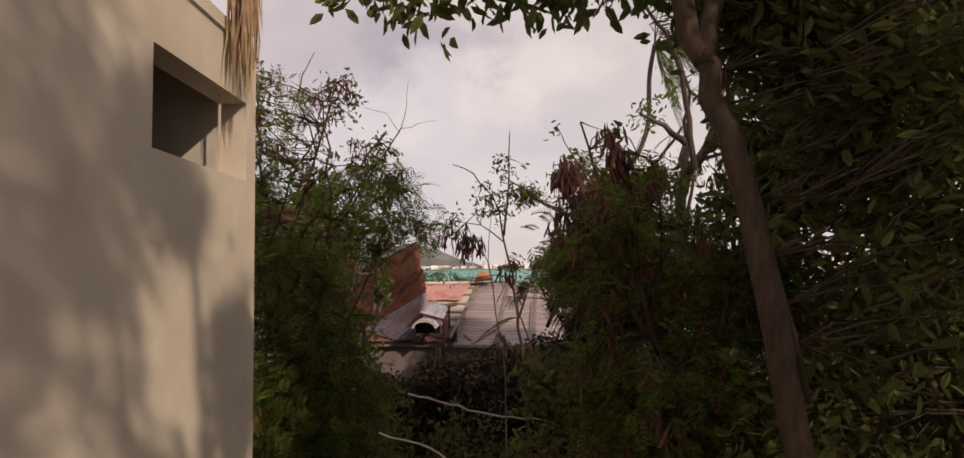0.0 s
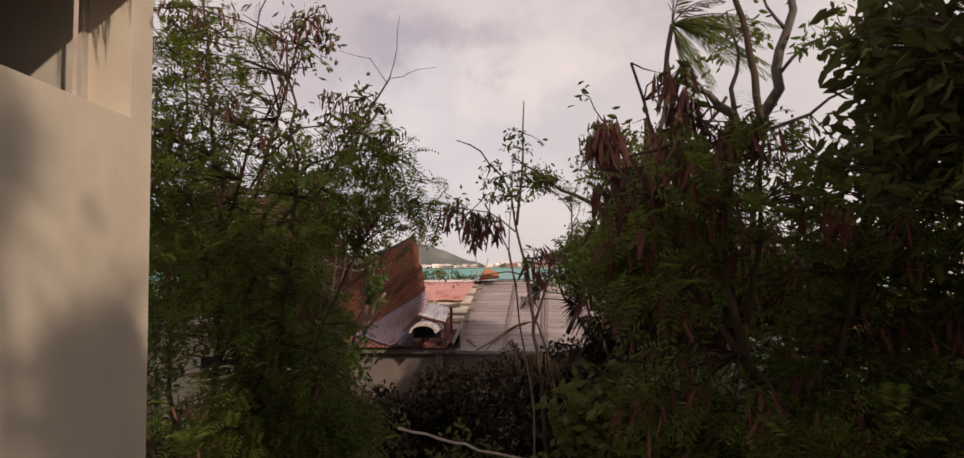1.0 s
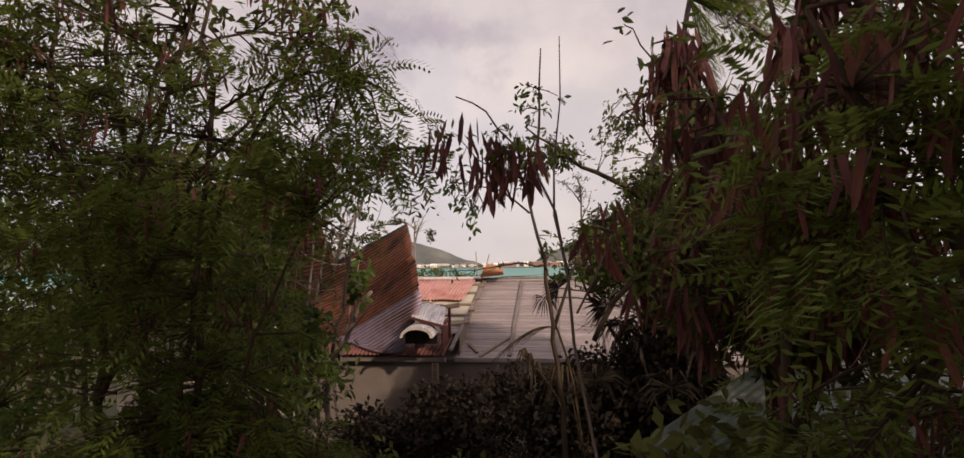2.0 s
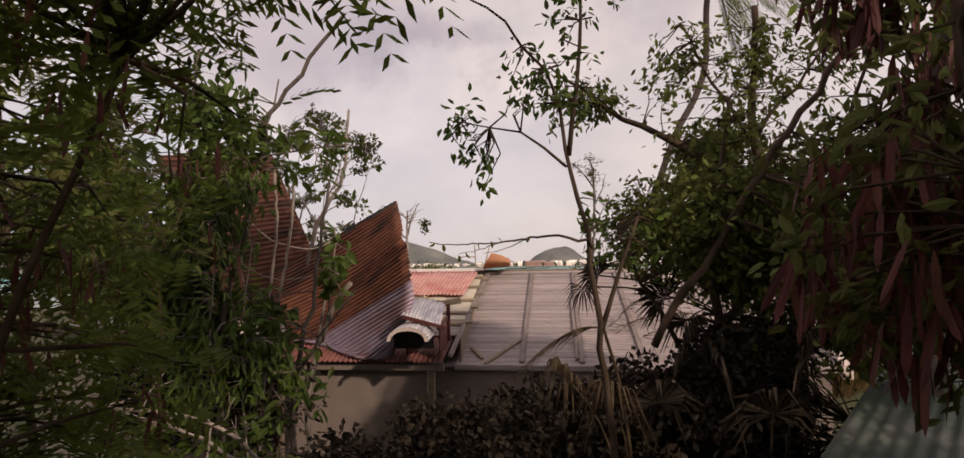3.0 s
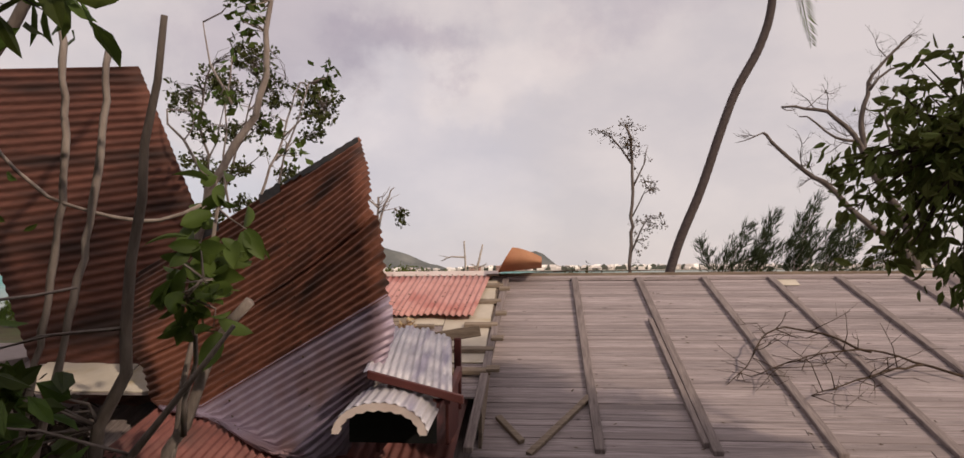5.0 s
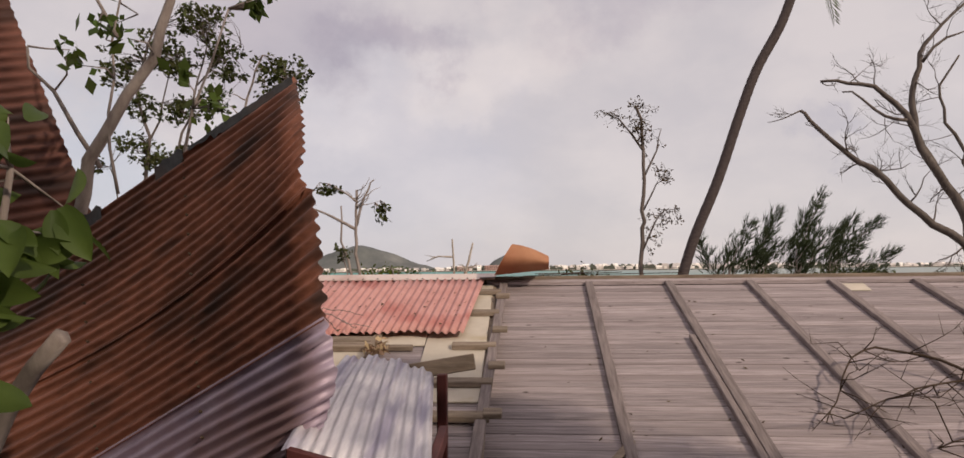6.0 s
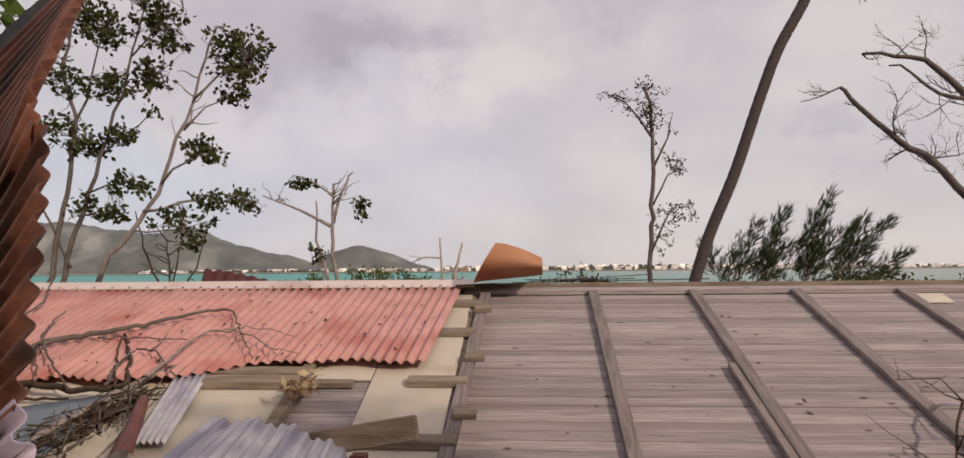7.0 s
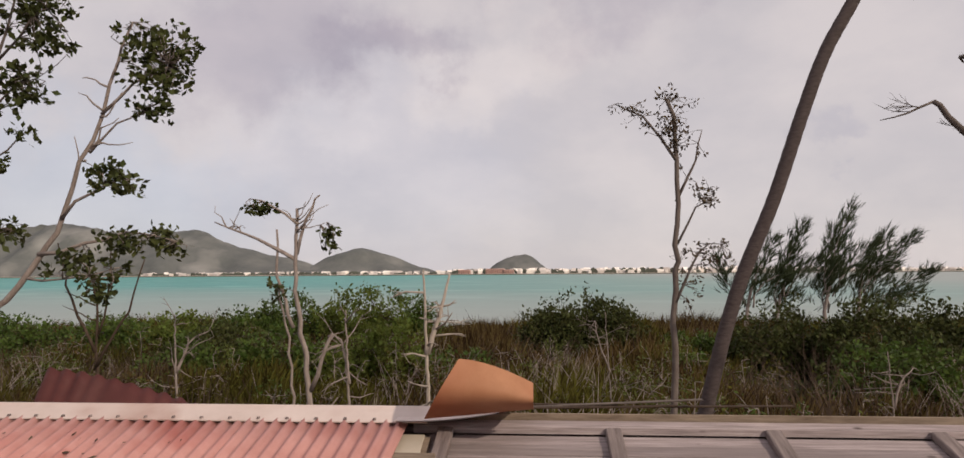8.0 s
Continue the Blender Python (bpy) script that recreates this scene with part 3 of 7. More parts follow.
HOLES = [(-1.45, -0.85, 0.95, 1.82), (0.9, 1.5, 0.95, 1.75), (3.2, 4.0, 0.95, 1.75)]
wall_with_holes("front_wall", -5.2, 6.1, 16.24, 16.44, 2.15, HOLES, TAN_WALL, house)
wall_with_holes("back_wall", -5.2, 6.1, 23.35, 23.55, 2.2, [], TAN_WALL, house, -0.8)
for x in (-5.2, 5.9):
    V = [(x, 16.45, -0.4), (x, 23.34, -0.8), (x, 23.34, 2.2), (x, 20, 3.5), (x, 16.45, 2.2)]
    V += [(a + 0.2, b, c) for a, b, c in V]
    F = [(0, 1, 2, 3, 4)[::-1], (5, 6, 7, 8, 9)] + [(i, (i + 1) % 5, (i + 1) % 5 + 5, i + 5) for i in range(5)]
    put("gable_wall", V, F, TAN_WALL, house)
for a, b, c, d in HOLES:
    w = part("window", box_bm(a, b, 16.32, 16.35, c, d), DARK, house, "dark window pane set in the wall")
    for q in ((a - 0.05, a, 16.22, 16.3, c - 0.05, d + 0.05), (b, b + 0.05, 16.22, 16.3, c - 0.05, d + 0.05), (a, b, 16.22, 16.3, d, d + 0.05), (a - 0.08, b + 0.08, 16.18, 16.3, c - 0.1, c - 0.05)):
        part("frame", box_bm(*q, 0.005), TIMBER, w)
part("fascia", box_bm(0.12, 6.35, 16.16, 16.195, -0.09, 0.0, 0.006, lambda x, y: roof_z(x, y) + 0.025), BOARD, house, "grey weathered eave board")
part("far_roof", box_bm(-5.4, 6.35, 20.02, 24.0, -0.05, 0.0, 0, roof_z), BOARD, house, "bare grey board slope facing the sea")
part("under_deck", box_bm(-5.4, 6.35, 16.2, 19.99, -0.06, -0.025, 0, roof_z), BATTEN, house)
part("verge", box_bm(6.22, 6.38, 16.1, 20.0, -0.12, 0.10, 0.01, roof_z), CAP, house, "pale metal verge strip on the gable edge")
for k, x in enumerate((0.22, 1.2, 2.1, 3.0, 3.9, 4.8, 5.7)):
    y0 = 16.25 if k else 16.5
    lean = (-0.14, 0.05, 0.15, 0.27, 0.32, 0.32, 0.30)[k]
    bm = box_bm(x - 0.045, x + 0.045, y0, 19.93, 0.004, 0.05, 0.006, roof_z)
    for v in bm.verts:
        v.co.x += lean * (19.93 - v.co.y) / 3.7
    ob = part("batten", bm, BATTEN, house)
    if k == 0:
        lay_left(ob)
bm = box_bm(2.035, 2.09, 16.35, 18.68, 0.004, 0.055, 0.006, roof_z)
for v in bm.verts:
    v.co.x += 0.045 * (18.68 - v.co.y)
part("loose_batten", bm, BATTEN, house, "split batten lying loose beside another")
bm = box_bm(2.06, 2.12, 16.3, 17.9, 0.002, 0.016, 0.002, roof_z)
for v in bm.verts:
    v.co.x += 0.06 * (17.9 - v.co.y) + 0.04
part("splinter", bm, BATTEN, house)
part("ridge_board", box_bm(0.02, 6.35, 19.935, 20.0, 0.0, 0.045, 0.004, roof_z), BOARD, house, "grey wooden ridge board")
part("ridge_board", box_bm(-0.04, 6.35, 20.003, 20.06, 0.0, 0.088, 0.006, roof_z), TIMBER, house, "grey wooden ridge board")

# bare deck boards, row by row
rows_of_boards = 42
pitch_y = (19.932 - 16.2) / rows_of_boards
rnd = random.Random(11)
for r in range(rows_of_boards):
    y0 = 16.2 + r * pitch_y
    ends = [0.12]
    while ends[-1] < 6.2:
        ends.append(6.22 if len(ends) > 1 else rnd.choice((2.15, 3.08, 3.1, 4.02, 4.9)))
    for a, b in zip(ends, ends[1:]):
        if b - a < 0.05:
            continue
        lift = rnd.uniform(-0.004, 0.004)
        part("board", box_bm(a + 0.002, b - 0.002, y0 + 0.003, y0 + pitch_y - 0.003, -0.022 + lift, lift, 0.0025, roof_z), BOARD, house)

# left half: cream underlay panels, purlins and the red sheets still in place
panels = [(-0.49, 0.10, 17.74, 19.9), (-1.92, -0.98, 17.3, 19.9), (-2.95, -1.95, 17.2, 19.9), (-0.96, -0.50, 18.55, 19.9), (-4.0, -2.98, 17.2, 19.9), (-5.2, -4.02, 17.2, 19.9)]
for a, b, c, d in panels:
    lay_left(part("panel", box_bm(a, b, c, d, 0.004, 0.02, 0.003, roof_z), CREAM, house, "torn cream underlay panel"))
for r in range(26):
    y0 = 17.2 + r * 0.104
    for a, b in ((-5.3, -2.6), (-2.6, 0.12)):
        lay_left(part("board", box_bm(a + 0.003, b - 0.003, y0 + 0.004, y0 + 0.1, -0.022, 0.0, 0.003, roof_z), BOARD, house))
for y in (19.62, 19.1, 18.45, 17.9, 17.5):
    lay_left(part("purlin", box_bm(-0.22 if y > 18 else -0.5, 0.2, y, y + 0.07, 0.022, 0.065, 0.005, roof_z), TIMBER, house))
part("scrap", box_bm(3.92, 4.22, 19.72, 19.9, 0.006, 0.014, 0.002, roof_z), CREAM, house, "cream scrap of underlay left by the ridge")
for y in (19.45, 18.7, 18.1, 17.5):
    lay_left(part("block", box_bm(0.15, 0.30, y, y + 0.07, 0.05, 0.085, 0.005, roof_z), TIMBER, house))
lay_left(part("purlin", box_bm(-1.02, -0.94, 17.0, 18.75, 0.004, 0.07, 0.005, roof_z), TIMBER, house))

V, F = [], []
for y in (17.2, 18.0, 19.0, 19.9):
    V.extend([(0.10, y, roof_z(0, y) - 0.08), (0.135, y, roof_z(0, y) - 0.08), (0.135, y, roof_z(0, y) + 0.004), (0.10, y, roof_z(0, y) + 0.004)])
for i in range(3):
    F.extend([(i * 4 + j, i * 4 + (j + 1) % 4, i * 4 + 4 + (j + 1) % 4, i * 4 + 4 + j) for j in range(4)])
F.extend([(3, 2, 1, 0), (12, 13, 14, 15)])
side = put("edge_rafter", V, F, TIMBER, house, "brown rafter under the edge of the panels")
lay_left(side)
for v in side.data.vertices:
    if v.index % 4 < 2:
        v.co.z = roof_z(0, v.co.y) - 0.02

PITCH = 0.086


def red_edge(x):
    """Lower torn edge of the red sheets."""
    e = 18.64 + 0.02 * math.sin(x * 9.0)
    if x < -1.1:
        e -= min(0.22, 0.28 * (-1.1 - x)) + 0.05 * noise.noise(Vector((x * 3.0, 0.0, 0.0)))
    return e


for k, (a, b) in enumerate(((-5.3, -4.42), (-4.44, -3.56), (-3.58, -2.70), (-2.72, -1.84), (-1.86, -0.98), (-1.0, 0.0))):
    waves = round((b - a) / PITCH)
    h = 0.085 + 0.004 * (k % 2)
    V, F = sheet(lambda u, v: (a + (b - a) * v - 0.13 * (1 - u), red_edge(a + (b - a) * v) * (1 - u) + 19.93 * u, roof_z(0, red_edge(a + (b - a) * v) * (1 - u) + 19.93 * u) + h), 0, 5, 0.013, waves, 0.003)
    lay_left(put("red_sheet", V, F, RED_SHEET, house, "faded red corrugated roofing sheet", smooth=True))

# ridge flashing with screws, its end peeled up
bm = box_bm(-5.4, 0.12, 19.84, 20.0, 0.115, 0.122, 0, roof_z)
cap = part("ridge_cap", bm, CAP, house, "pale pink metal ridge flashing")
part("ridge_cap", box_bm(-5.4, 0.12, 20.002, 20.2, 0.115, 0.122, 0, roof_z), CAP, house, "pale pink metal ridge flashing")
for k in range(30):
    V, F = [], []
    tube(V, F, [(-5.3 + k * 0.176, 19.86, roof_z(0, 19.86) + 0.12), (-5.3 + k * 0.176, 19.86, roof_z(0, 19.86) + 0.132)], [0.013, 0.009], 6)
    put("screw", V, F, BATTEN, house)


# peeled end of the ridge flashing: a flat tongue that rises, then a rusty flap curled over it
V, F = [], []
for side in (0, 1):
    for i in range(13):
        u = i / 12
        x = -0.06 + 0.78 * u
        z = 3.79 + 0.10 * u * u
        for j in range(2):
            V.append((x, 19.78 + 0.32 * j - 0.05 * u, z - (0.012 if side == 0 else 0.018)))
for i in range(12):
    a = i * 2
    F.append((a, a + 2, a + 3, a + 1))
    F.append((26 + a, 26 + a + 1, 26 + a + 3, 26 + a + 2))
put("peeled_flashing", V, F, CAP, house, "peeled-up end of the pale ridge flashing", smooth=True)
V, F = [], []
n = 14
for side in (0, 1):
    for i in range(n + 1):
        u = i / n
        for j in range(7):
            v = j / 6
            low = Vector((0.12 + 0.62 * v, 19.74, 3.80 + 0.06 * v))
            high = Vector((0.33 + 0.41 * v, 19.64 + 0.06 * v, 4.15 - 0.14 * v ** 1.6))
            p = low.lerp(high, u)
            p.y -= 0.14 * math.sin(u * math.pi) - 0.01 * side
            V.append(p)
for side in (0, 1):
    o = side * (n + 1) * 7
    for i in range(n):
        for j in range(6):
            a = o + i * 7 + j
            F.append((a, a + 1, a + 8, a + 7))
put("curled_flap", V, F, CURL, house, "orange rusty sheet curled up at the ridge", smooth=True)
V, F = sheet(lambda u, v: (-2.85 + 1.2 * v, 20.45 + 0.2 * u, 3.60 + (0.34 - 0.27 * v ** 1.5) * u + 0.012 * math.sin(v * 60) * u), 0, 4, 0.003, 11, 0.003)
put("torn_sheet", V, F, DARK_RED, house, "dark red torn sheet end behind the ridge", smooth=True)
for x0, x1, y, z, rise in ((0.62, 1.75, 20.08, 3.80, 0.040), (0.45, 2.3, 20.14, 3.785, 0.012), (0.7, 1.45, 20.045, 3.80, 0.02), (0.58, 1.25, 20.11, 3.812, 0.008), (0.9, 1.6, 20.06, 3.80, 0.03)):
    part("loose_strip", box_bm(x0, x1, y, y + 0.035, z, z + 0.008, 0.002, lambda a, b: rise * (a - x0) + 0.006 * math.sin(a * 9 + y * 50)), BARK_MID if rise > 0.035 else BARK_DARK, house, "torn strip of flashing and lath lying along the ridge")

# sheets peeled up off the lower roof, standing on edge
RIGHT = smooth_path([(-0.76, 15.80, 4.97), (-0.555, 15.36, 4.54), (-0.52, 15.22, 4.335), (-0.417, 15.13, 4.168), (-0.342, 15.007, 3.806), (-0.275, 14.89, 3.43), (-0.44, 15.14, 3.05), (-0.72, 15.4, 2.74)], 0.03)
RLEN = [0.0]
for a, b in zip(RIGHT, RIGHT[1:]):
    RLEN.append(RLEN[-1] + (b - a).length)


def right_edge(v):
    s = v * RLEN[-1]
    for i in range(len(RIGHT) - 1):
        if RLEN[i + 1] >= s:
            return RIGHT[i].lerp(RIGHT[i + 1], (s - RLEN[i]) / max(1e-6, RLEN[i + 1] - RLEN[i]))
    return RIGHT[-1].copy()


ZINC_FROM = 1.66 / RLEN[-1]


def peeled(u, v, jag):
    """The peeled sheets: torn edge at u 0, two rows of screws at u 0.33 and 0.67."""
    k = v / ZINC_FROM
    edge = right_edge(v)
    first = Vector((-1.59 + 0.44 * k, 16.11 - 0.60 * k, 4.60 - 1.36 * k))
    second = Vector((-2.57 + 0.63 * k, 16.53 - 0.65 * k, 4.19 - 1.37 * k))
    q = 3.0 * u
    p = edge * ((1 - q) * (2 - q) / 2) + first * (q * (2 - q)) + second * (q * (q - 1) / 2)
    p += (first - edge).normalized() * jag * (1 - u)
    if v > ZINC_FROM:
        p.y = max(p.y, 14.9 + 0.45 * (v - ZINC_FROM) / (1 - ZINC_FROM))
    p.z = max(p.z, 2.44 + (p.y - 15.3) * 0.26)
    return p


standing = thing("peeled_roofing", (-1.2, 15.9, 2.3), "rusty corrugated roofing sheets torn up and standing on edge", "roofing")
for a, b, m, label in ((0.0, 0.35, RUST, "rust-brown corrugated sheet"), (0.343, ZINC_FROM + 0.006, RUST, "rust-brown corrugated sheet"), (ZINC_FROM, 1.0, ZINC, "grey weathered corrugated sheet")):
    waves = round((b - a) * RLEN[-1] / 0.071)
    V, F = sheet(lambda u, v: peeled(u, a + (b - a) * v, 0.03 * noise.noise(Vector((0, 0, (a + (b - a) * v) * 40)))), 0, 14, 0.012, waves, 0.003)
    put("sheet", V, F, m, standing, label, smooth=True)
for s in (0.333, 0.667):
    for k in range(16):
        V, F = [], []
        p = peeled(s, 0.02 + k * 0.142 / RLEN[-1], 0)
        tube(V, F, [p + Vector((0.004, -0.022, 0.006)), p], [0.007, 0.009], 5)
        put("screw", V, F, BARK_DARK, standing)
V, F = [], []
rnd = random.Random(31)
for i in range(25):
    u = 0.008 + 0.0128 * i
    drop = 0.055 + rnd.uniform(-0.012, 0.012) - (0.03 if i > 18 else 0.0)
    top = peeled(u, 0.0, 0) + Vector((0, -0.02, 0.012 + rnd.uniform(0, 0.012)))
    V.extend((top, top + Vector((0.012, -0.006, -drop)), top + Vector((0, 0.03, 0.0)), top + Vector((0.0, 0.036, -0.03))))
for i in range(24):
    k = i * 4
    F.extend(((k, k + 4, k + 5, k + 1), (k + 2, k + 6, k + 4, k), (k + 3, k + 7, k + 6, k + 2)))
put("edge_strip", V, F, DARK_TIN, standing, "dark folded edge strip, dented and torn")
for u in (0.33, 0.585):
    V, F = [], []
    for i in range(7):
        p = peeled(u + 0.0145 * i, 0.0, 0) + Vector((0, -0.025, 0.02 + 0.035 * math.sin(i * 1.9) ** 2))
        V.extend((p, p + Vector((0.02, -0.01, -0.10)), p + Vector((0.0, 0.02, -0.02))))
    for i in range(6):
        k = i * 3
        F.extend(((k, k + 3, k + 4, k + 1), (k + 2, k + 5, k + 3, k)))
    put("torn_scrap", V, F, DARK_TIN, standing, "torn dark scrap caught on the edge")
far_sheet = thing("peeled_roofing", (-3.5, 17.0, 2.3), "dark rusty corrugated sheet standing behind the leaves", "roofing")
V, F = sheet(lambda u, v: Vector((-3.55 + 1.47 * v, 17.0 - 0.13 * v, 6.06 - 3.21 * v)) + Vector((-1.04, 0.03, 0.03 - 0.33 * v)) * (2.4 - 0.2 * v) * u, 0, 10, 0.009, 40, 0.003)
put("sheet", V, F, SHADED_RUST, far_sheet, smooth=True)
part("prop", box_bm(-3.4, -3.33, 17.06, 17.14, 2.2, 4.8, 0.006), TIMBER, far_sheet, "timber stud behind the sheet")
part("prop", box_bm(-1.7, -1.62, 16.25, 16.33, 2.2, 3.5, 0.006), TIMBER, standing, "timber stud behind the sheet")

# small arched canopy over a vent on the lower roof, with a strip of red roofing under it
PORCH = lambda x, y: 2.39 + (y - 15.3) * 0.26
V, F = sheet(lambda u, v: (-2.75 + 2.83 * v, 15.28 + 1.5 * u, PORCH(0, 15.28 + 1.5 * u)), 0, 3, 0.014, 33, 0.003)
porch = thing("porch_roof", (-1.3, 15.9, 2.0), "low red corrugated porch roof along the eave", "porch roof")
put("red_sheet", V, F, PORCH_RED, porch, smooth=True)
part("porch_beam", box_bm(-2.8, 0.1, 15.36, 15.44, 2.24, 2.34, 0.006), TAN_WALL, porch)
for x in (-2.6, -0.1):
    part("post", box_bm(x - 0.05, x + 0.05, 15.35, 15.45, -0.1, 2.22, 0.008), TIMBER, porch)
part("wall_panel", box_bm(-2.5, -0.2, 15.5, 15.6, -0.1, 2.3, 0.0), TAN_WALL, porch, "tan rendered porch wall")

canopy = thing("vent_canopy", (-0.3, 15.2, 2.6), "small arched vent canopy with pale corrugated top", "canopy")


def canopy_top(u, v):
    front = Vector((-0.46 + 0.62 * v, 14.85, 3.14 - 0.14 * v))
    rear = Vector((-0.64 + 0.60 * v, 16.36 - 0.1 * v, 3.31 - 0.09 * v + 0.012 * math.sin(v * 23)))
    p = front.lerp(rear, u)
    p.z += 0.05 * math.sin(math.pi * v) * u + 0.03 * math.sin(math.pi * u)
    return p


def canopy_arch(u, v):
    """The barrel of pale sheet over the opening; u runs back into the roof, v round the arch."""
    w = math.pi * (1 - v)
    return Vector((-0.27 + 0.31 * math.cos(w), 14.55 + 0.42 * u, 2.79 + 0.20 * math.sin(w) + 0.05 * u))


V, F = sheet(canopy_top, 0, 8, 0.008, 12, 0.003)
put("top_sheet", V, F, PALE_ZINC, canopy, "pale grey corrugated top sheet", smooth=True)
V, F = sheet(canopy_arch, 0, 6, 0.006, 14, 0.003)
put("arch_sheet", V, F, PALE_ZINC, canopy, "pale corrugated sheet bent into an arch", smooth=True)
V, F = [], []
n = 20
for side in (0, 1):
    for k in range(n + 1):
        p = canopy_arch(0, k / n) + Vector((0, -0.015 + 0.022 * side, 0))
        c = Vector((-0.27, p.y, 2.79))
        drop = 0.045 + (0.012 if k % 2 else 0.0)
        V.extend((p, p + (c - p).normalized() * drop))
for side in (0, 1):
    for k in range(n):
        a = side * 2 * (n + 1) + k * 2
        F.append((a, a + 2, a + 3, a + 1))
for k in range(n):
    F.append((k * 2 + 1, k * 2 + 3, 2 * (n + 1) + k * 2 + 3, 2 * (n + 1) + k * 2 + 1))
put("scalloped_fascia", V, F, CAP, canopy, "white scalloped fascia on the arch")
# a flat near-black sheet closes the arch in place of the shade inside
V, F = [Vector((-0.27, 14.93, 2.72))], []
for k in range(15):
    V.append(canopy_arch(0.9, k / 14) + Vector((0, 0, -0.02)))
V.extend((Vector((0.04, 14.93, 2.64)), Vector((-0.58, 14.93, 2.64))))
F = [(0, i, i + 1) for i in range(1, 17)] + [(0, 17, 1)]
put("arch_shade_sheet", V, F, DARK, canopy, "black sheet standing for the shade under the arch")
part("front_beam", box_bm(-0.42, 0.24, 14.80, 14.845, 3.10, 3.155, 0.004, lambda x, y: -0.25 * (x + 0.42)), DARK_RED, canopy, "dark red beam along the top sheet")
part("side_beam", box_bm(0.10, 0.145, 14.86, 15.5, 3.02, 3.09, 0.005, lambda x, y: 0.16 * (y - 14.86) - 0.10), DARK_RED, canopy)
part("post", box_bm(-0.01, 0.05, 16.15, 16.21, 2.6, 3.24, 0.005), DARK_RED, canopy, "dark red upright board behind the canopy")
part("side_panel", box_bm(0.05, 0.075, 15.25, 15.8, 2.55, 2.93, 0.004), DARK_RED, canopy, "dark red side board")
part("side_panel", box_bm(-0.46, -0.43, 15.2, 15.8, 2.5, 2.98, 0.004), DARK_RED, canopy, "dark red side board")

# debris on the roof
loose = thing("loose_plank", (0.0, 16.42, 3.22), "grey plank lying loose across the end of the canopy", "plank")
bm = box_bm(-0.30, 0.22, -0.02, 0.02, -0.05, 0.05, 0.005)
bm.transform(pose(-0.02, 16.40, 3.25, -12, -9, 3))
part("plank", bm, TIMBER, loose)
for q in ((0.95, 16.68, 58, 1.2), (0.45, 16.55, -58, 0.45)):
    st = thing("broken_batten", (q[0], q[1], roof_z(0, q[1])), "broken grey batten lying on the deck boards", "batten", "broken battens on the deck")
    bm = box_bm(-q[3] / 2, q[3] / 2, -0.03, 0.03, 0.005, 0.045, 0.004)
    bm.transform(Matrix.Translation((q[0], q[1], roof_z(0, q[1]))) @ Matrix.Rotation(math.atan(SLOPE), 4, "X") @ Matrix.Rotation(radians(q[2]), 4, "Z"))
    part("stick", bm, TIMBER, st)


def twiggy(name, place, label, paths, r, material, subs=6, sub_len=0.35, seed=1, flat=None, category="branch"):
    """A fallen or bare branch with side twigs."""
    rnd = random.Random(seed)
    t = thing(name, place, label, category)
    V, F, nodes = [], [], []
    for pts in paths:
        path = limb(V, F, nodes, pts, r, r * 0.35, 6, 0.12, 0.008)
        for _ in range(subs):
            i = rnd.randrange(len(path) // 4, len(path))
            d = Vector((rnd.gauss(0, 1), rnd.gauss(0, 1), rnd.gauss(0.15, 0.5))).normalized()
            p = path[i]
            ln = sub_len * rnd.uniform(0.4, 1.1)
            pts2 = [p, p + d * ln * 0.5 + Vector((0, 0, rnd.gauss(0, 0.03))), p + d * ln + Vector((rnd.gauss(0, 0.08), rnd.gauss(0, 0.08), rnd.gauss(0, 0.06)))]
            if flat:
                for q in pts2:
                    q.z = max(q.z, flat(q.x, q.y) + 0.01)
            tube(V, F, pts2, [r * 0.4, r * 0.3, r * 0.12], 4)
            for _ in range(2):
                e = (d + Vector((rnd.gauss(0, 0.7), rnd.gauss(0, 0.7), rnd.gauss(0, 0.5)))).normalized()
                q = pts2[1].lerp(pts2[2], rnd.random())
                tube(V, F, [q, q + e * ln * 0.4], [r * 0.22, r * 0.08], 3)
    wood = put("wood", V, F, material, t, smooth=True)
    if place[1] > 17 and place[0] < 0:
        lay_left(wood)
    return t


left_plane = lambda x, y: RIDGE_Z - LEFT_SLOPE * (RIDGE_Y - y)


def fallen(label, stems, material, seed):
    """A dead branch lying on the torn roof: stems are (points, radius, end radius)."""
    random.seed(seed)
    place = stems[0][0][0]
    t = thing("fallen_branch", (place[0], place[1], left_plane(*place[:2])), label, "branch", "branches fallen on the roof")
    for i, (pts, r0, r1) in enumerate(stems):
        V, F = [], []
        limb(V, F, [], pts, r0, r1, 6, 0.05, 0.006)
        put("twig" if i else "stem", V, F, material, t, smooth=True)


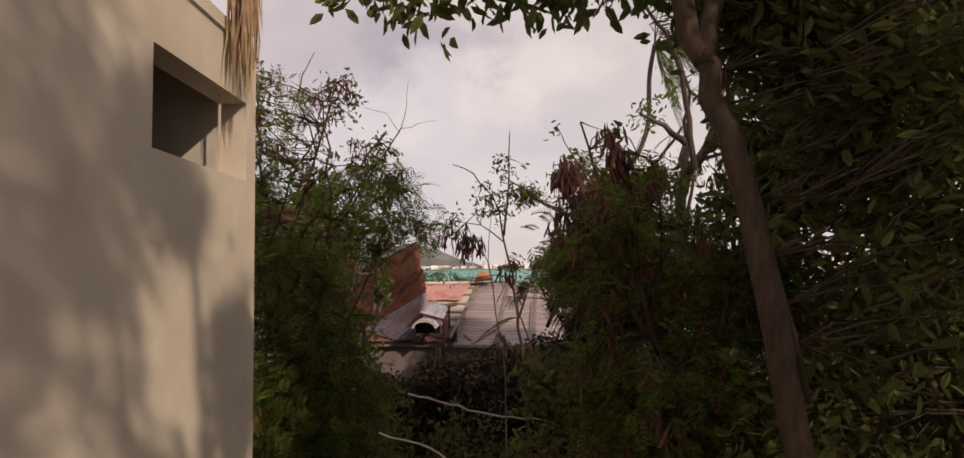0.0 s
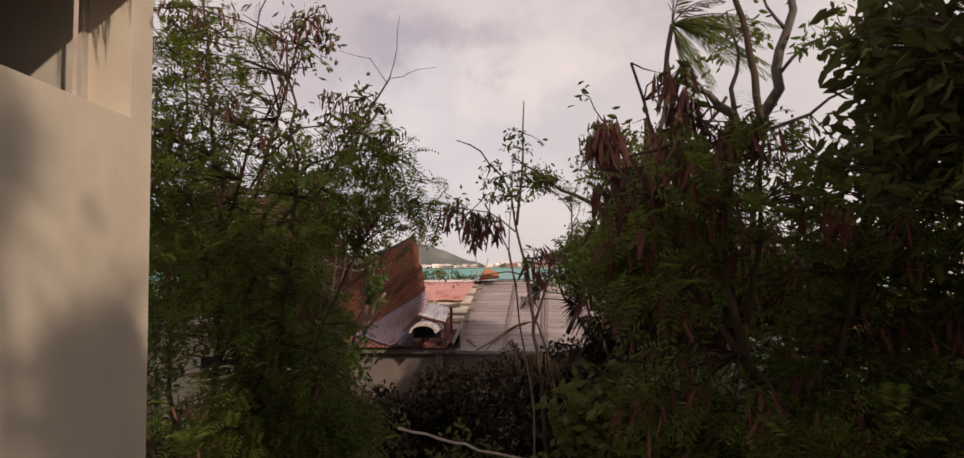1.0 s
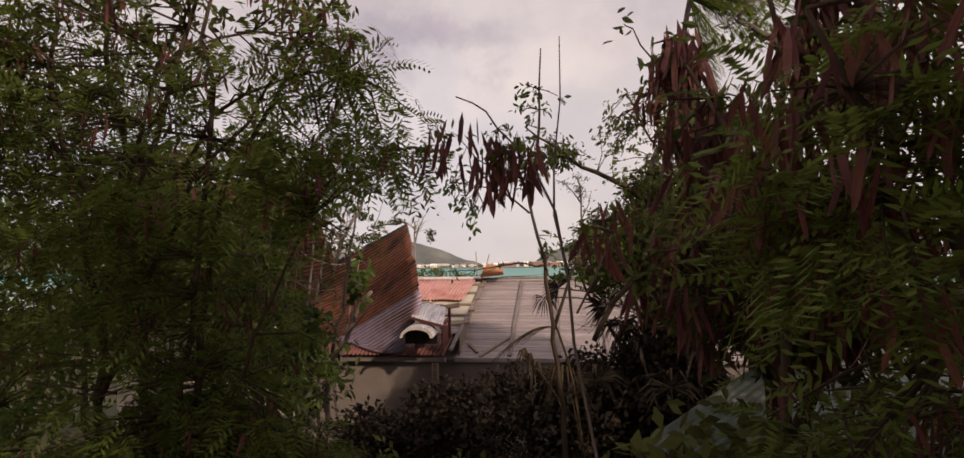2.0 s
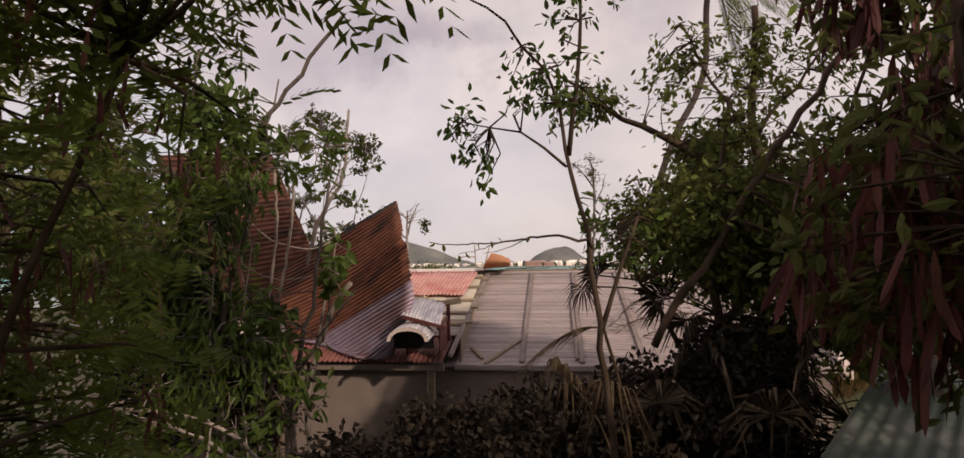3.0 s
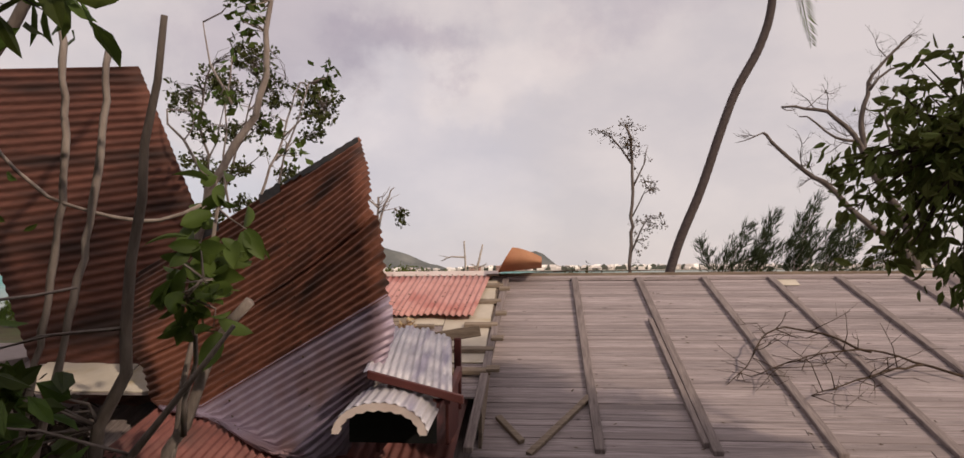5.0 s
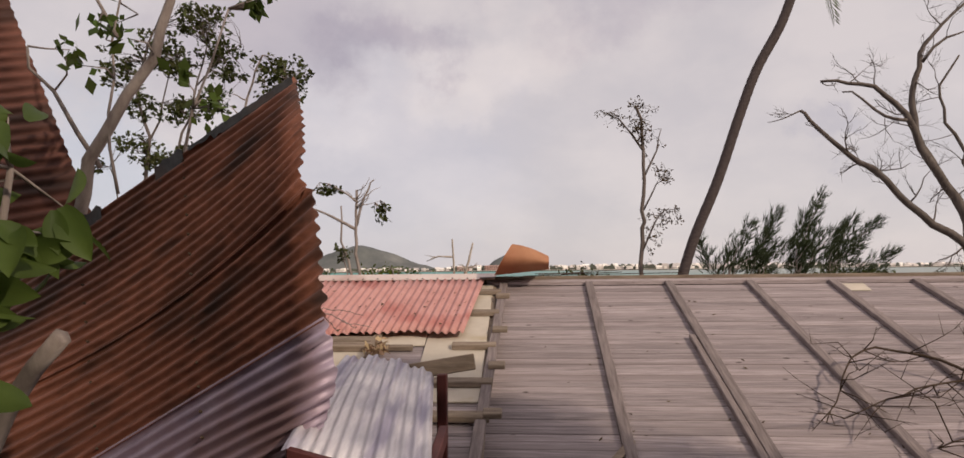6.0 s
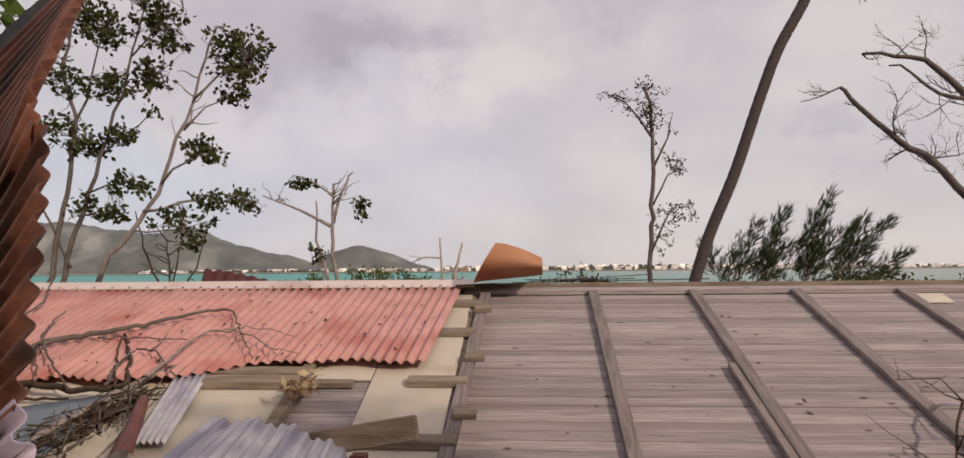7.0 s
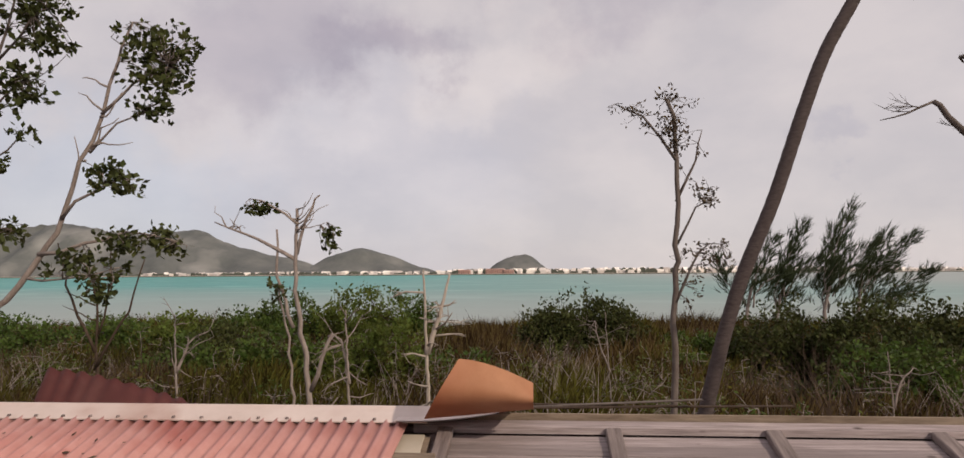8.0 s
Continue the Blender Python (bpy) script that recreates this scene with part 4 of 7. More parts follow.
fallen("long bare branch lying across the red roof", [([(-2.92, 18.17, 3.36), (-2.91, 18.38, 3.41), (-2.75, 18.49, 3.44), (-2.47, 18.64, 3.48), (-2.22, 18.89, 3.55), (-1.95, 19.06, 3.6), (-1.78, 19.04, 3.59)], 0.026, 0.009), ([(-1.8, 19.07, 3.59), (-1.6, 18.73, 3.5), (-1.21, 18.1, 3.33)], 0.008, 0.004), ([(-2.86, 18.28, 3.41), (-3.07, 18.66, 3.51), (-3.21, 19.02, 3.6)], 0.012, 0.005), ([(-2.88, 18.34, 3.4), (-2.46, 17.92, 3.29), (-2.17, 17.64, 3.21)], 0.01, 0.005), ([(-2.9, 18.31, 3.39), (-2.46, 17.73, 3.24)], 0.009, 0.005), ([(-3.53, 18.97, 3.57), (-3.65, 19.33, 3.67), (-4.14, 20.11, 3.88)], 0.01, 0.005)], BARK_MID, 201)
fallen("thin straight twig lying on the red roof", [([(-2.59, 18.53, 3.43), (-2.29, 18.52, 3.43), (-1.87, 18.48, 3.42)], 0.008, 0.004)], BARK_MID, 202)
fallen("crooked forked twig lying on the red roof", [([(-1.99, 17.72, 3.22), (-2.1, 18.04, 3.31), (-2.1, 18.25, 3.37), (-2.01, 18.25, 3.37), (-1.78, 18.04, 3.31), (-1.61, 17.85, 3.26)], 0.01, 0.005), ([(-2.01, 18.25, 3.37), (-2.04, 18.42, 3.41), (-2.08, 18.6, 3.46)], 0.006, 0.003)], BARK_MID, 203)
fallen("arching dry twig lying on the red roof", [([(-1.77, 17.81, 3.26), (-1.78, 18.12, 3.34), (-1.81, 18.45, 3.43), (-1.77, 18.6, 3.47), (-1.56, 18.58, 3.47), (-1.31, 18.43, 3.43), (-1.06, 18.15, 3.35)], 0.012, 0.004), ([(-1.77, 18.6, 3.47), (-1.56, 18.68, 3.49), (-1.31, 18.64, 3.48), (-1.06, 18.48, 3.44)], 0.006, 0.003), ([(-1.23, 18.33, 3.39), (-1.09, 18.25, 3.37), (-0.91, 18.19, 3.35)], 0.005, 0.003)], BARK_GREY, 204)
fallen("thick broken bough lying at the torn edge", [([(-2.73, 17.83, 3.21), (-2.38, 17.76, 3.2), (-2.08, 17.74, 3.19), (-1.92, 17.77, 3.2), (-2.03, 18.04, 3.27), (-2.32, 18.47, 3.39), (-2.46, 18.65, 3.44)], 0.024, 0.011), ([(-1.93, 17.72, 3.21), (-2.22, 18.19, 3.33), (-2.42, 18.56, 3.43)], 0.009, 0.005), ([(-2.58, 17.68, 3.13), (-2.42, 17.71, 3.14), (-2.21, 17.7, 3.14)], 0.012, 0.008)], BARK_DARK, 205)
fallen("pale peeled bough lying over the twig heap", [([(-2.02, 16.99, 2.98), (-1.98, 17.33, 3.07), (-1.91, 17.67, 3.16), (-1.85, 17.88, 3.22), (-1.73, 18.11, 3.28)], 0.026, 0.012), ([(-1.98, 17.59, 3.12), (-1.89, 17.75, 3.16), (-1.82, 17.85, 3.19)], 0.012, 0.006)], BARK_GREY, 206)
heap = thing("twig_heap", (-1.99, 17.08, 2.96), "heap of dry dark twigs and leaves caught on the roof", "debris")
rnd = random.Random(5)
for name, material, count in (("dark_twig", BARK_DARK, 110), ("brown_twig", BARK_MID, 60), ("dead_leaf", DRY_FAN, 160)):
    V, F = [], []
    for _ in range(count):
        k = rnd.random()
        p = Vector((-1.99, 17.08, 2.96)).lerp(Vector((-1.75, 17.78, 3.15)), k) + Vector((rnd.gauss(0, 0.10 - 0.05 * k), rnd.gauss(0, 0.12 - 0.06 * k), 0))
        p.z = left_plane(p.x, p.y) + 0.03 + abs(rnd.gauss(0, 0.045))
        d = (Vector((-1.75, 17.78, 3.15)) - Vector((-1.99, 17.08, 2.96))).normalized() * 0.8 + Vector((rnd.gauss(0, 0.7), rnd.gauss(0, 0.7), rnd.gauss(0.1, 0.35)))
        d = d.normalized() * rnd.uniform(0.08, 0.26)
        if material is DRY_FAN:
            e = d.cross(Vector((rnd.gauss(0, 1), 0.5, 1))).normalized() * 0.012
            b = len(V)
            V.extend((p - d * 0.2, p + e, p + d * 0.2, p - e))
            F.append((b, b + 1, b + 2, b + 3))
        else:
            r = rnd.uniform(0.003, 0.009)
            tube(V, F, [p - d * 0.5, p + Vector((rnd.gauss(0, 0.02), rnd.gauss(0, 0.02), rnd.gauss(0.01, 0.02))), p + d * 0.5], [r, r * 0.8, r * 0.4], 4)
    tagged(put(name, V, F, material, heap), kind="stuff")
twiggy("fallen_branch", (3.8, 17.5, 2.75), "bare twiggy branch lying on the grey deck", [[(4.9, 17.4, 2.75), (4.2, 17.75, 2.95), (3.5, 17.6, 2.9), (2.85, 17.35, 2.74)], [(4.2, 17.75, 2.94), (3.6, 18.1, 3.16), (3.2, 17.95, 3.1), (2.7, 17.3, 2.72)], [(4.6, 17.55, 2.84), (4.0, 17.2, 2.8), (3.3, 17.0, 2.62)]], 0.014, BARK_DARK, 16, 0.55, 6, roof_z)
V, F = sheet(lambda u, v: Vector((-1.47, 17.17, 3.01)).lerp(Vector((-1.29, 17.18, 3.01)), v).lerp(Vector((-1.7, 18.0, 3.23)).lerp(Vector((-1.49, 18.06, 3.25)), v), u), 0, 5, 0.010, 5, 0.003)
put("zinc_offcut", V, F, PALE_ZINC, house, "narrow pale corrugated offcut on the torn roof", smooth=True)
V, F = sheet(lambda u, v: Vector((-2.25, 16.99, 2.93)).lerp(Vector((-1.89, 17.05, 2.95)), v).lerp(Vector((-2.58, 17.56, 3.09)).lerp(Vector((-1.94, 17.76, 3.16)), v), u), 0, 6, 0.002, 4, 0.003)
put("blue_sheet", V, F, SLATE, house, "flat slate-blue sheet lying on the torn roof", smooth=True)
V, F = sheet(lambda u, v: Vector((-1.45, 16.95, 2.99)).lerp(Vector((-1.37, 17.03, 2.99)), v).lerp(Vector((-1.67, 17.55, 3.15)).lerp(Vector((-1.63, 17.61, 3.15)), v), u) + Vector((0, 0, 0.035 * math.sin(math.pi * v) + 0.01 * math.sin(9 * u))), 0, 10, 0.002, 2, 0.003)
put("red_flashing", V, F, PORCH_RED, house, "buckled dull red flashing strip on the torn roof", smooth=True)
for q in ((-2.0, -1.0, 18.52, 18.60), (-1.7, -0.95, 18.42, 18.50)):
    lay_left(part("purlin", box_bm(*q, 0.022, 0.075, 0.005, roof_z), TIMBER, house))
lay_left(part("purlin", box_bm(-0.98, -0.6, 18.46, 18.5, 0.01, 0.05, 0.004, roof_z), TIMBER, house))
wad = thing("torn_wad", (-0.92, 18.35, 3.05), "yellowish torn wad of insulation and leaves", "debris")
V, F = [], []
rnd = random.Random(61)
for k in range(90):
    p = Vector((-0.92 + rnd.gauss(0, 0.05), 18.36 + rnd.gauss(0, 0.11), roof_z(0, 18.36) + 0.05 + abs(rnd.gauss(0, 0.035))))
    d = Vector((rnd.gauss(0, 1), rnd.gauss(0, 1), rnd.gauss(0, 0.6))).normalized() * rnd.uniform(0.03, 0.08)
    e = d.cross(Vector((rnd.gauss(0, 1), 1, rnd.gauss(0, 1)))).normalized() * rnd.uniform(0.01, 0.025)
    b = len(V)
    V.extend((p - d, p + e, p + d, p - e))
    F.append((b, b + 1, b + 2, b + 3))
lay_left(put("stuffing", V, F, STRAW, wad))
V, F = [], []
for k in range(75):
    x, y = rnd.uniform(0.3, 6.0), 16.3 + 3.5 * rnd.random() ** 1.6
    if rnd.random() < 0.45:
        x = rnd.choice((1.32, 2.22, 2.3, 3.2, 4.1)) + rnd.gauss(0.02, 0.10)
    p = Vector((x, y, roof_z(x, y) + 0.006))
    w = rnd.uniform(0, 6.28)
    d = Vector((math.cos(w), math.sin(w), 0)) * rnd.uniform(0.01, 0.028)
    e = Vector((-d.y, d.x, 0)) * 0.4
    d.z, e.z = d.y * SLOPE + rnd.uniform(0, 0.008), e.y * SLOPE
    b = len(V)
    V.extend((p - d, p + e, p + d, p - e))
    F.append((b, b + 1, b + 2, b + 3))
tagged(put("leaf_litter", V, F, DRY_FAN), "small dead brown leaves scattered over the deck", "leaves", kind="stuff")
V, F = [], []
for k in range(110):
    x, y = rnd.uniform(-3.0, -0.1), rnd.uniform(18.6, 19.75)
    p = Vector((x, y, roof_z(x, y) + 0.10))
    w = rnd.uniform(0, 6.28)
    d = Vector((math.cos(w), math.sin(w), 0)) * rnd.uniform(0.01, 0.03)
    e = Vector((-d.y, d.x, 0)) * 0.4
    d.z, e.z = d.y * SLOPE, e.y * SLOPE
    b = len(V)
    V.extend((p - d, p + e, p + d, p - e))
    F.append((b, b + 1, b + 2, b + 3))
lay_left(tagged(put("leaf_litter", V, F, DRY_FAN), "small dead brown leaves scattered over the red sheets", "leaves", kind="stuff"))

# ---- plastered building with a slot window ----
tower = thing("building", (-1.0, -1.5, 0.0), "pale plastered building with a deep slot window", "building")
WX, WY, WDIR = 0.96, 3.62, Vector((-0.137, 0.99, 0)).normalized()
OUT = Vector((WDIR.y, -WDIR.x, 0))


def wall_block(name, s0, s1, d0, d1, z0, z1, material, label="", bevel=0.0):
    """A block along the long wall: s metres back from the corner, d metres out from the face."""
    bm = box_bm(0, 1, 0, 1, 0, 1)
    for v in bm.verts:
        s, d, z = s0 + (s1 - s0) * v.co.x, d0 + (d1 - d0) * v.co.y, z0 + (z1 - z0) * v.co.z
        v.co = Vector((WX, WY, 0)) - WDIR * s + OUT * d + Vector((0, 0, z))
    bmesh.ops.recalc_face_normals(bm, faces=list(bm.faces))
    if bevel:
        bmesh.ops.bevel(bm, geom=list(bm.edges), offset=bevel, segments=2, affect="EDGES")
    return part(name, bm, material, tower, label)


S0, S1, Z0, Z1, TOP = 0.20, 1.68, 4.96, 5.58, 6.0
wall_block("long_wall", 0.0, S0, -0.22, 0, -0.3, TOP, PLASTER)
wall_block("long_wall", S1, 9.0, -0.22, 0, -0.3, TOP, PLASTER)
wall_block("long_wall", S0, S1, -0.22, 0, -0.3, Z0, PLASTER)
wall_block("long_wall", S0, S1, -0.22, 0, Z1, TOP, PLASTER)
wall_block("end_wall", 0.0, 0.2, -6.0, -0.221, -0.3, TOP, PLASTER)
wall_block("inner_wall", 0.201, 0.25, -3.0, -0.221, 3.4, TOP - 0.01, ROOM)
wall_block("back_wall", 0.2, 9.0, -6.0, -5.8, -0.3, TOP, PLASTER)
wall_block("end_wall", 8.8, 9.0, -5.8, -0.221, -0.3, TOP, PLASTER)
wall_block("partition", 0.26, 8.7, -3.1, -3.0, 3.4, TOP - 0.01, ROOM)
wall_block("floor_slab", 0.26, 8.7, -5.7, -0.23, 3.2, 3.4, ROOM)
wall_block("roof_slab", -0.02, 9.0, -6.1, 0.02, TOP, TOP + 0.12, PLASTER, "flat concrete roof edge", 0.01)
wall_block("mullion", S0 + 0.30, S0 + 0.311, -0.10, -0.085, Z0, Z1, CAP, "thin white strip in the opening")

thatch = thing("dry_palm_frond", (1.2, 3.2, 5.9), "dry straw-coloured palm frond hanging over the wall", "palm frond")
V, F = [], []
rnd = random.Random(9)
for k in range(150):
    s = rnd.gauss(0.55, 0.10)
    top = Vector((WX, WY, 0)) - WDIR * s + OUT * (0.03 + rnd.random() * 0.12) + Vector((0, 0, 6.68 - rnd.random() * 0.2))
    ln = rnd.uniform(0.5, 1.08)
    drift = rnd.gauss(-0.05, 0.10)
    mid = top - WDIR * drift * 0.4 + Vector((0, 0, -ln * 0.5)) + OUT * 0.02
    end = top - WDIR * drift + Vector((0, 0, -ln)) + OUT * rnd.gauss(0.0, 0.02)
    w = WDIR * rnd.uniform(0.004, 0.010) + OUT * 0.003
    b = len(V)
    V.extend((top - w, top + w, mid + w * 1.4, mid - w * 1.4, end))
    F.extend(((b, b + 1, b + 2, b + 3), (b + 3, b + 2, b + 4)))
put("frond_blade", V, F, STRAW, thatch)
V, F = [], []
tube(V, F, [Vector((WX, WY, 6.62)) - WDIR * 1.1 - OUT * 0.4, Vector((WX, WY, 6.62)) - WDIR * 0.6 + OUT * 0.05, Vector((WX, WY, 6.35)) - WDIR * 0.5 + OUT * 0.1], [0.03, 0.022, 0.01], 6)
put("stalk", V, F, STRAW, thatch)

# neighbouring low structures
shed = thing("shed", (6.8, 11.4, 0.0), "low shed with a dull green corrugated roof", "shed")
SHED = Matrix.Translation((3.2, 8.9, 0)) @ Matrix.Rotation(radians(-30), 4, "Z")
shed_z = lambda y: 2.42 + 0.085 * y
for k in range(5):
    V, F = sheet(lambda u, v: SHED @ Vector((0.92 * k + 0.94 * v, 5.4 * u, shed_z(5.4 * u) + 0.004 * (k % 2))), 0, 6, 0.011, 8, 0.003)
    put("roof_sheet", V, F, GREEN_TIN, shed, smooth=True)
for q in ((0.2, 4.4, 0.2, 0.35), (0.2, 4.4, 5.05, 5.2), (0.2, 0.35, 0.351, 5.049), (4.25, 4.4, 0.351, 5.049)):
    bm = box_bm(*q, -0.2, 2.44)
    for v in bm.verts:
        if v.co.z > 2:
            v.co.z = shed_z(v.co.y) - 0.03
    bm.transform(SHED)
    part("wall", bm, TAN_WALL, shed)
for x in (0.02, 1.5, 3.0, 4.5):
    bm = box_bm(x, x + 0.06, 0.02, 5.38, -0.09, -0.018, 0.004, lambda a, b: shed_z(b))
    bm.transform(SHED)
    part("rafter", bm, TIMBER, shed)
annex = thing("outbuilding", (-6.6, 17.0, 0.0), "small cream outbuilding behind the leaves", "outbuilding")
part("wall", box_bm(-7.6, -5.5, 16.3, 19.0, -0.2, 2.75, 0.01), CREAM, annex)
part("roof", box_bm(-7.8, -5.35, 16.1, 19.2, 2.755, 2.85, 0.01), BATTEN, annex)
part("window", box_bm(-6.5, -5.9, 16.28, 16.299, 1.3, 2.0), DARK, annex)


# ---- trees along the lane ----
plant("feathery_tree", (0.0, 6.9, 0.0), "slender feathery-leaved tree with hanging brown pods", "tree",
      [([(0.0, 6.9, -0.1), (0.05, 6.9, 2.5), (0.35, 6.75, 4.4), (0.95, 6.6, 5.4), (1.4, 6.5, 6.0)], 0.05, 0.008),
       ([(-0.4, 7.2, -0.1), (-0.5, 7.3, 2.8), (-0.7, 7.1, 5.2), (-0.8, 6.9, 7.2)], 0.05, 0.012),
       ([(-0.2, 7.0, 1.8), (0.2, 6.6, 3.4), (0.55, 6.3, 4.9), (0.5, 6.2, 6.3)], 0.03, 0.01),
       ([(-0.9, 6.8, -0.1), (-1.2, 6.7, 2.6), (-1.6, 6.4, 5.0), (-1.9, 6.3, 7.4)], 0.045, 0.012),
       ([(0.05, 6.9, 2.5), (0.6, 6.6, 3.4), (1.1, 6.5, 4.4)], 0.02, 0.008), ([(-0.6, 7.1, 3.6), (0.1, 6.8, 4.9), (0.8, 6.6, 5.3), (1.3, 6.5, 5.3)], 0.028, 0.006), ([(-0.7, 7.1, 4.4), (-0.1, 6.8, 5.6), (0.5, 6.6, 6.3)], 0.024, 0.006), ([(1.4, 6.5, 6.0), (1.45, 6.5, 6.3), (1.5, 6.5, 6.6)], 0.005, 0.002), ([(1.38, 6.5, 5.95), (1.2, 6.5, 6.2), (0.9, 6.5, 6.3)], 0.004, 0.002), ([(1.4, 6.5, 6.0), (1.6, 6.5, 6.06), (1.85, 6.5, 6.08)], 0.004, 0.002)],
      [((-0.3, 6.9, 4.2), (1.4, 1.0, 1.6), 340), ((-1.3, 6.6, 5.6), (1.3, 1.0, 1.3), 205), ((0.55, 6.4, 4.7), (0.85, 0.6, 0.9), 140), ((-0.3, 6.7, 2.1), (1.6, 1.0, 1.7), 520),
       ((0.3, 6.8, 2.6), (0.9, 0.7, 0.7), 170), ((0.95, 6.5, 4.2), (0.55, 0.5, 0.5), 55), ((1.55, 6.4, 4.95), (0.35, 0.3, 0.4), 26), ((1.3, 6.4, 5.4), (0.5, 0.4, 0.3), 30), ((-0.4, 6.5, 6.3), (0.9, 0.7, 0.7), 50), ((-1.7, 7.4, 5.0), (1.1, 0.8, 1.6), 190), ((-1.2, 6.0, 5.0), (0.7, 0.5, 0.9), 60)],
      feather, 0.20, 6, BARK_DARK, LEAF_FINE, 0.28, 0, 0.15, 0.1, pods=0.2, pod_size=0.13, clear=0.5)
plant("podded_tree", (-0.7, 6.7, 0.0), "slender dark-branched tree with tufts of drying leaves and pods", "tree",
      [([(-0.6, 6.7, -0.1), (-0.5, 6.7, 2.6), (-0.3, 6.6, 4.2), (0.2, 6.5, 5.4), (0.6, 6.4, 6.6)], 0.045, 0.01), ([(-0.45, 6.65, 3.2), (0.2, 6.5, 4.4), (0.8, 6.45, 5.2), (1.2, 6.4, 5.8)], 0.025, 0.006), ([(-0.4, 6.6, 3.8), (-0.7, 6.5, 5.2), (-0.6, 6.4, 6.8)], 0.025, 0.008),
       ([(0.0, 6.5, 5.0), (0.5, 6.4, 5.5), (1.1, 6.3, 5.5)], 0.014, 0.005), ([(-0.5, 6.6, 4.6), (-1.2, 6.4, 5.8), (-1.6, 6.3, 7.0)], 0.02, 0.006), ([(0.3, 6.5, 5.7), (0.1, 6.4, 6.4), (0.3, 6.4, 7.0)], 0.012, 0.005)],
      [((0.5, 6.4, 6.4), (0.4, 0.3, 0.45), 24), ((1.1, 6.4, 5.6), (0.4, 0.3, 0.3), 22), ((-0.6, 6.4, 6.6), (0.5, 0.4, 0.5), 30), ((-1.5, 6.3, 6.8), (0.5, 0.4, 0.5), 26), ((0.2, 6.4, 5.6), (0.5, 0.3, 0.4), 22), ((-0.9, 6.4, 5.6), (0.6, 0.4, 0.5), 26)],
      small_leaf, 0.085, 11, BARK_DARK, LEAF_DARK, 0.15, 0.42, 0.3, 0.0, pods=0.35, pod_size=0.15, hole=-0.5)
plant("thicket_tree", (-2.0, 9.0, 0.0), "thin-stemmed dark thicket tree", "tree",
      [([(-1.6, 9.2, -0.1), (-1.5, 9.2, 2.5), (-1.8, 9.0, 5.5)], 0.05, 0.012), ([(-2.6, 9.4, -0.1), (-2.7, 9.3, 3.0), (-2.6, 9.0, 6.5)], 0.05, 0.012), ([(-0.8, 9.6, -0.1), (-0.9, 9.6, 2.2), (-0.7, 9.4, 4.0)], 0.035, 0.01)],
      [((-2.0, 9.2, 4.2), (1.7, 1.0, 2.4), 300), ((-1.4, 9.2, 1.3), (1.9, 1.0, 1.2), 220)], leaf, 0.12, 11, BARK_DARK, LEAF_DARK, 0.3, 0.42, 0.4, 0.0, pods=0.03)
plant("broad_leaved_tree", (-1.9, 13.2, 0.0), "broad-leaved tree draped with pale hanging vines", "tree",
      [([(-1.6, 13.4, -0.1), (-1.5, 13.4, 2.2), (-1.2, 13.3, 3.6), (-0.9, 13.1, 5.0)], 0.06, 0.015), ([(-2.3, 13.2, -0.1), (-2.4, 13.1, 2.6), (-2.6, 12.8, 4.8), (-2.4, 12.6, 6.6)], 0.07, 0.015),
       ([(-1.5, 13.4, 2.4), (-0.9, 13.2, 3.2), (-0.55, 13.1, 3.6)], 0.03, 0.01), ([(-2.4, 13.1, 3.0), (-1.8, 12.8, 4.6), (-1.4, 12.7, 6.2)], 0.035, 0.01), ([(-2.5, 12.85, 4.6), (-1.82, 12.7, 5.18), (-1.2, 12.7, 5.26), (-0.5, 12.7, 5.36)], 0.022, 0.008), ([(-3.3, 14.2, 3.6), (-3.0, 14.5, 5.3), (-2.4, 14.5, 6.2), (-1.2, 14.5, 7.7)], 0.05, 0.03)],
      [((-2.3, 12.7, 5.9), (0.8, 0.6, 0.6), 48), ((-1.9, 12.85, 3.15), (0.7, 0.35, 0.5), 70), ((-2.7, 13.1, 3.2), (0.8, 0.4, 0.6), 90), ((-2.5, 12.9, 2.1), (1.2, 0.8, 1.5), 110), ((-2.75, 12.9, 4.0), (0.8, 0.6, 1.3), 220), ((-3.5, 12.7, 4.4), (0.9, 0.7, 1.2), 210), ((-4.6, 12.7, 4.6), (0.9, 0.7, 1.2), 180), ((-1.7, 13.0, 2.5), (0.9, 0.6, 0.75), 25), ((-1.55, 12.9, 5.3), (0.5, 0.4, 0.35), 20), ((-0.95, 12.7, 5.05), (0.3, 0.2, 0.28), 30), ((-0.7, 12.7, 5.1), (0.22, 0.15, 0.3), 20), ((-2.3, 12.8, 5.3), (0.5, 0.4, 0.5), 34), ((-2.9, 12.8, 5.8), (0.7, 0.5, 0.6), 44), ((-4.0, 12.7, 5.7), (0.6, 0.5, 0.5), 60)],
      leaf, 0.21, 6, BARK_MID, LEAF_BROAD, 0.26, 0.42, 0.5, 0.0)
vines = thing("hanging_vines", (-1.6, 12.9, 0.1), "pale bare vines hanging from the tree", "vines")
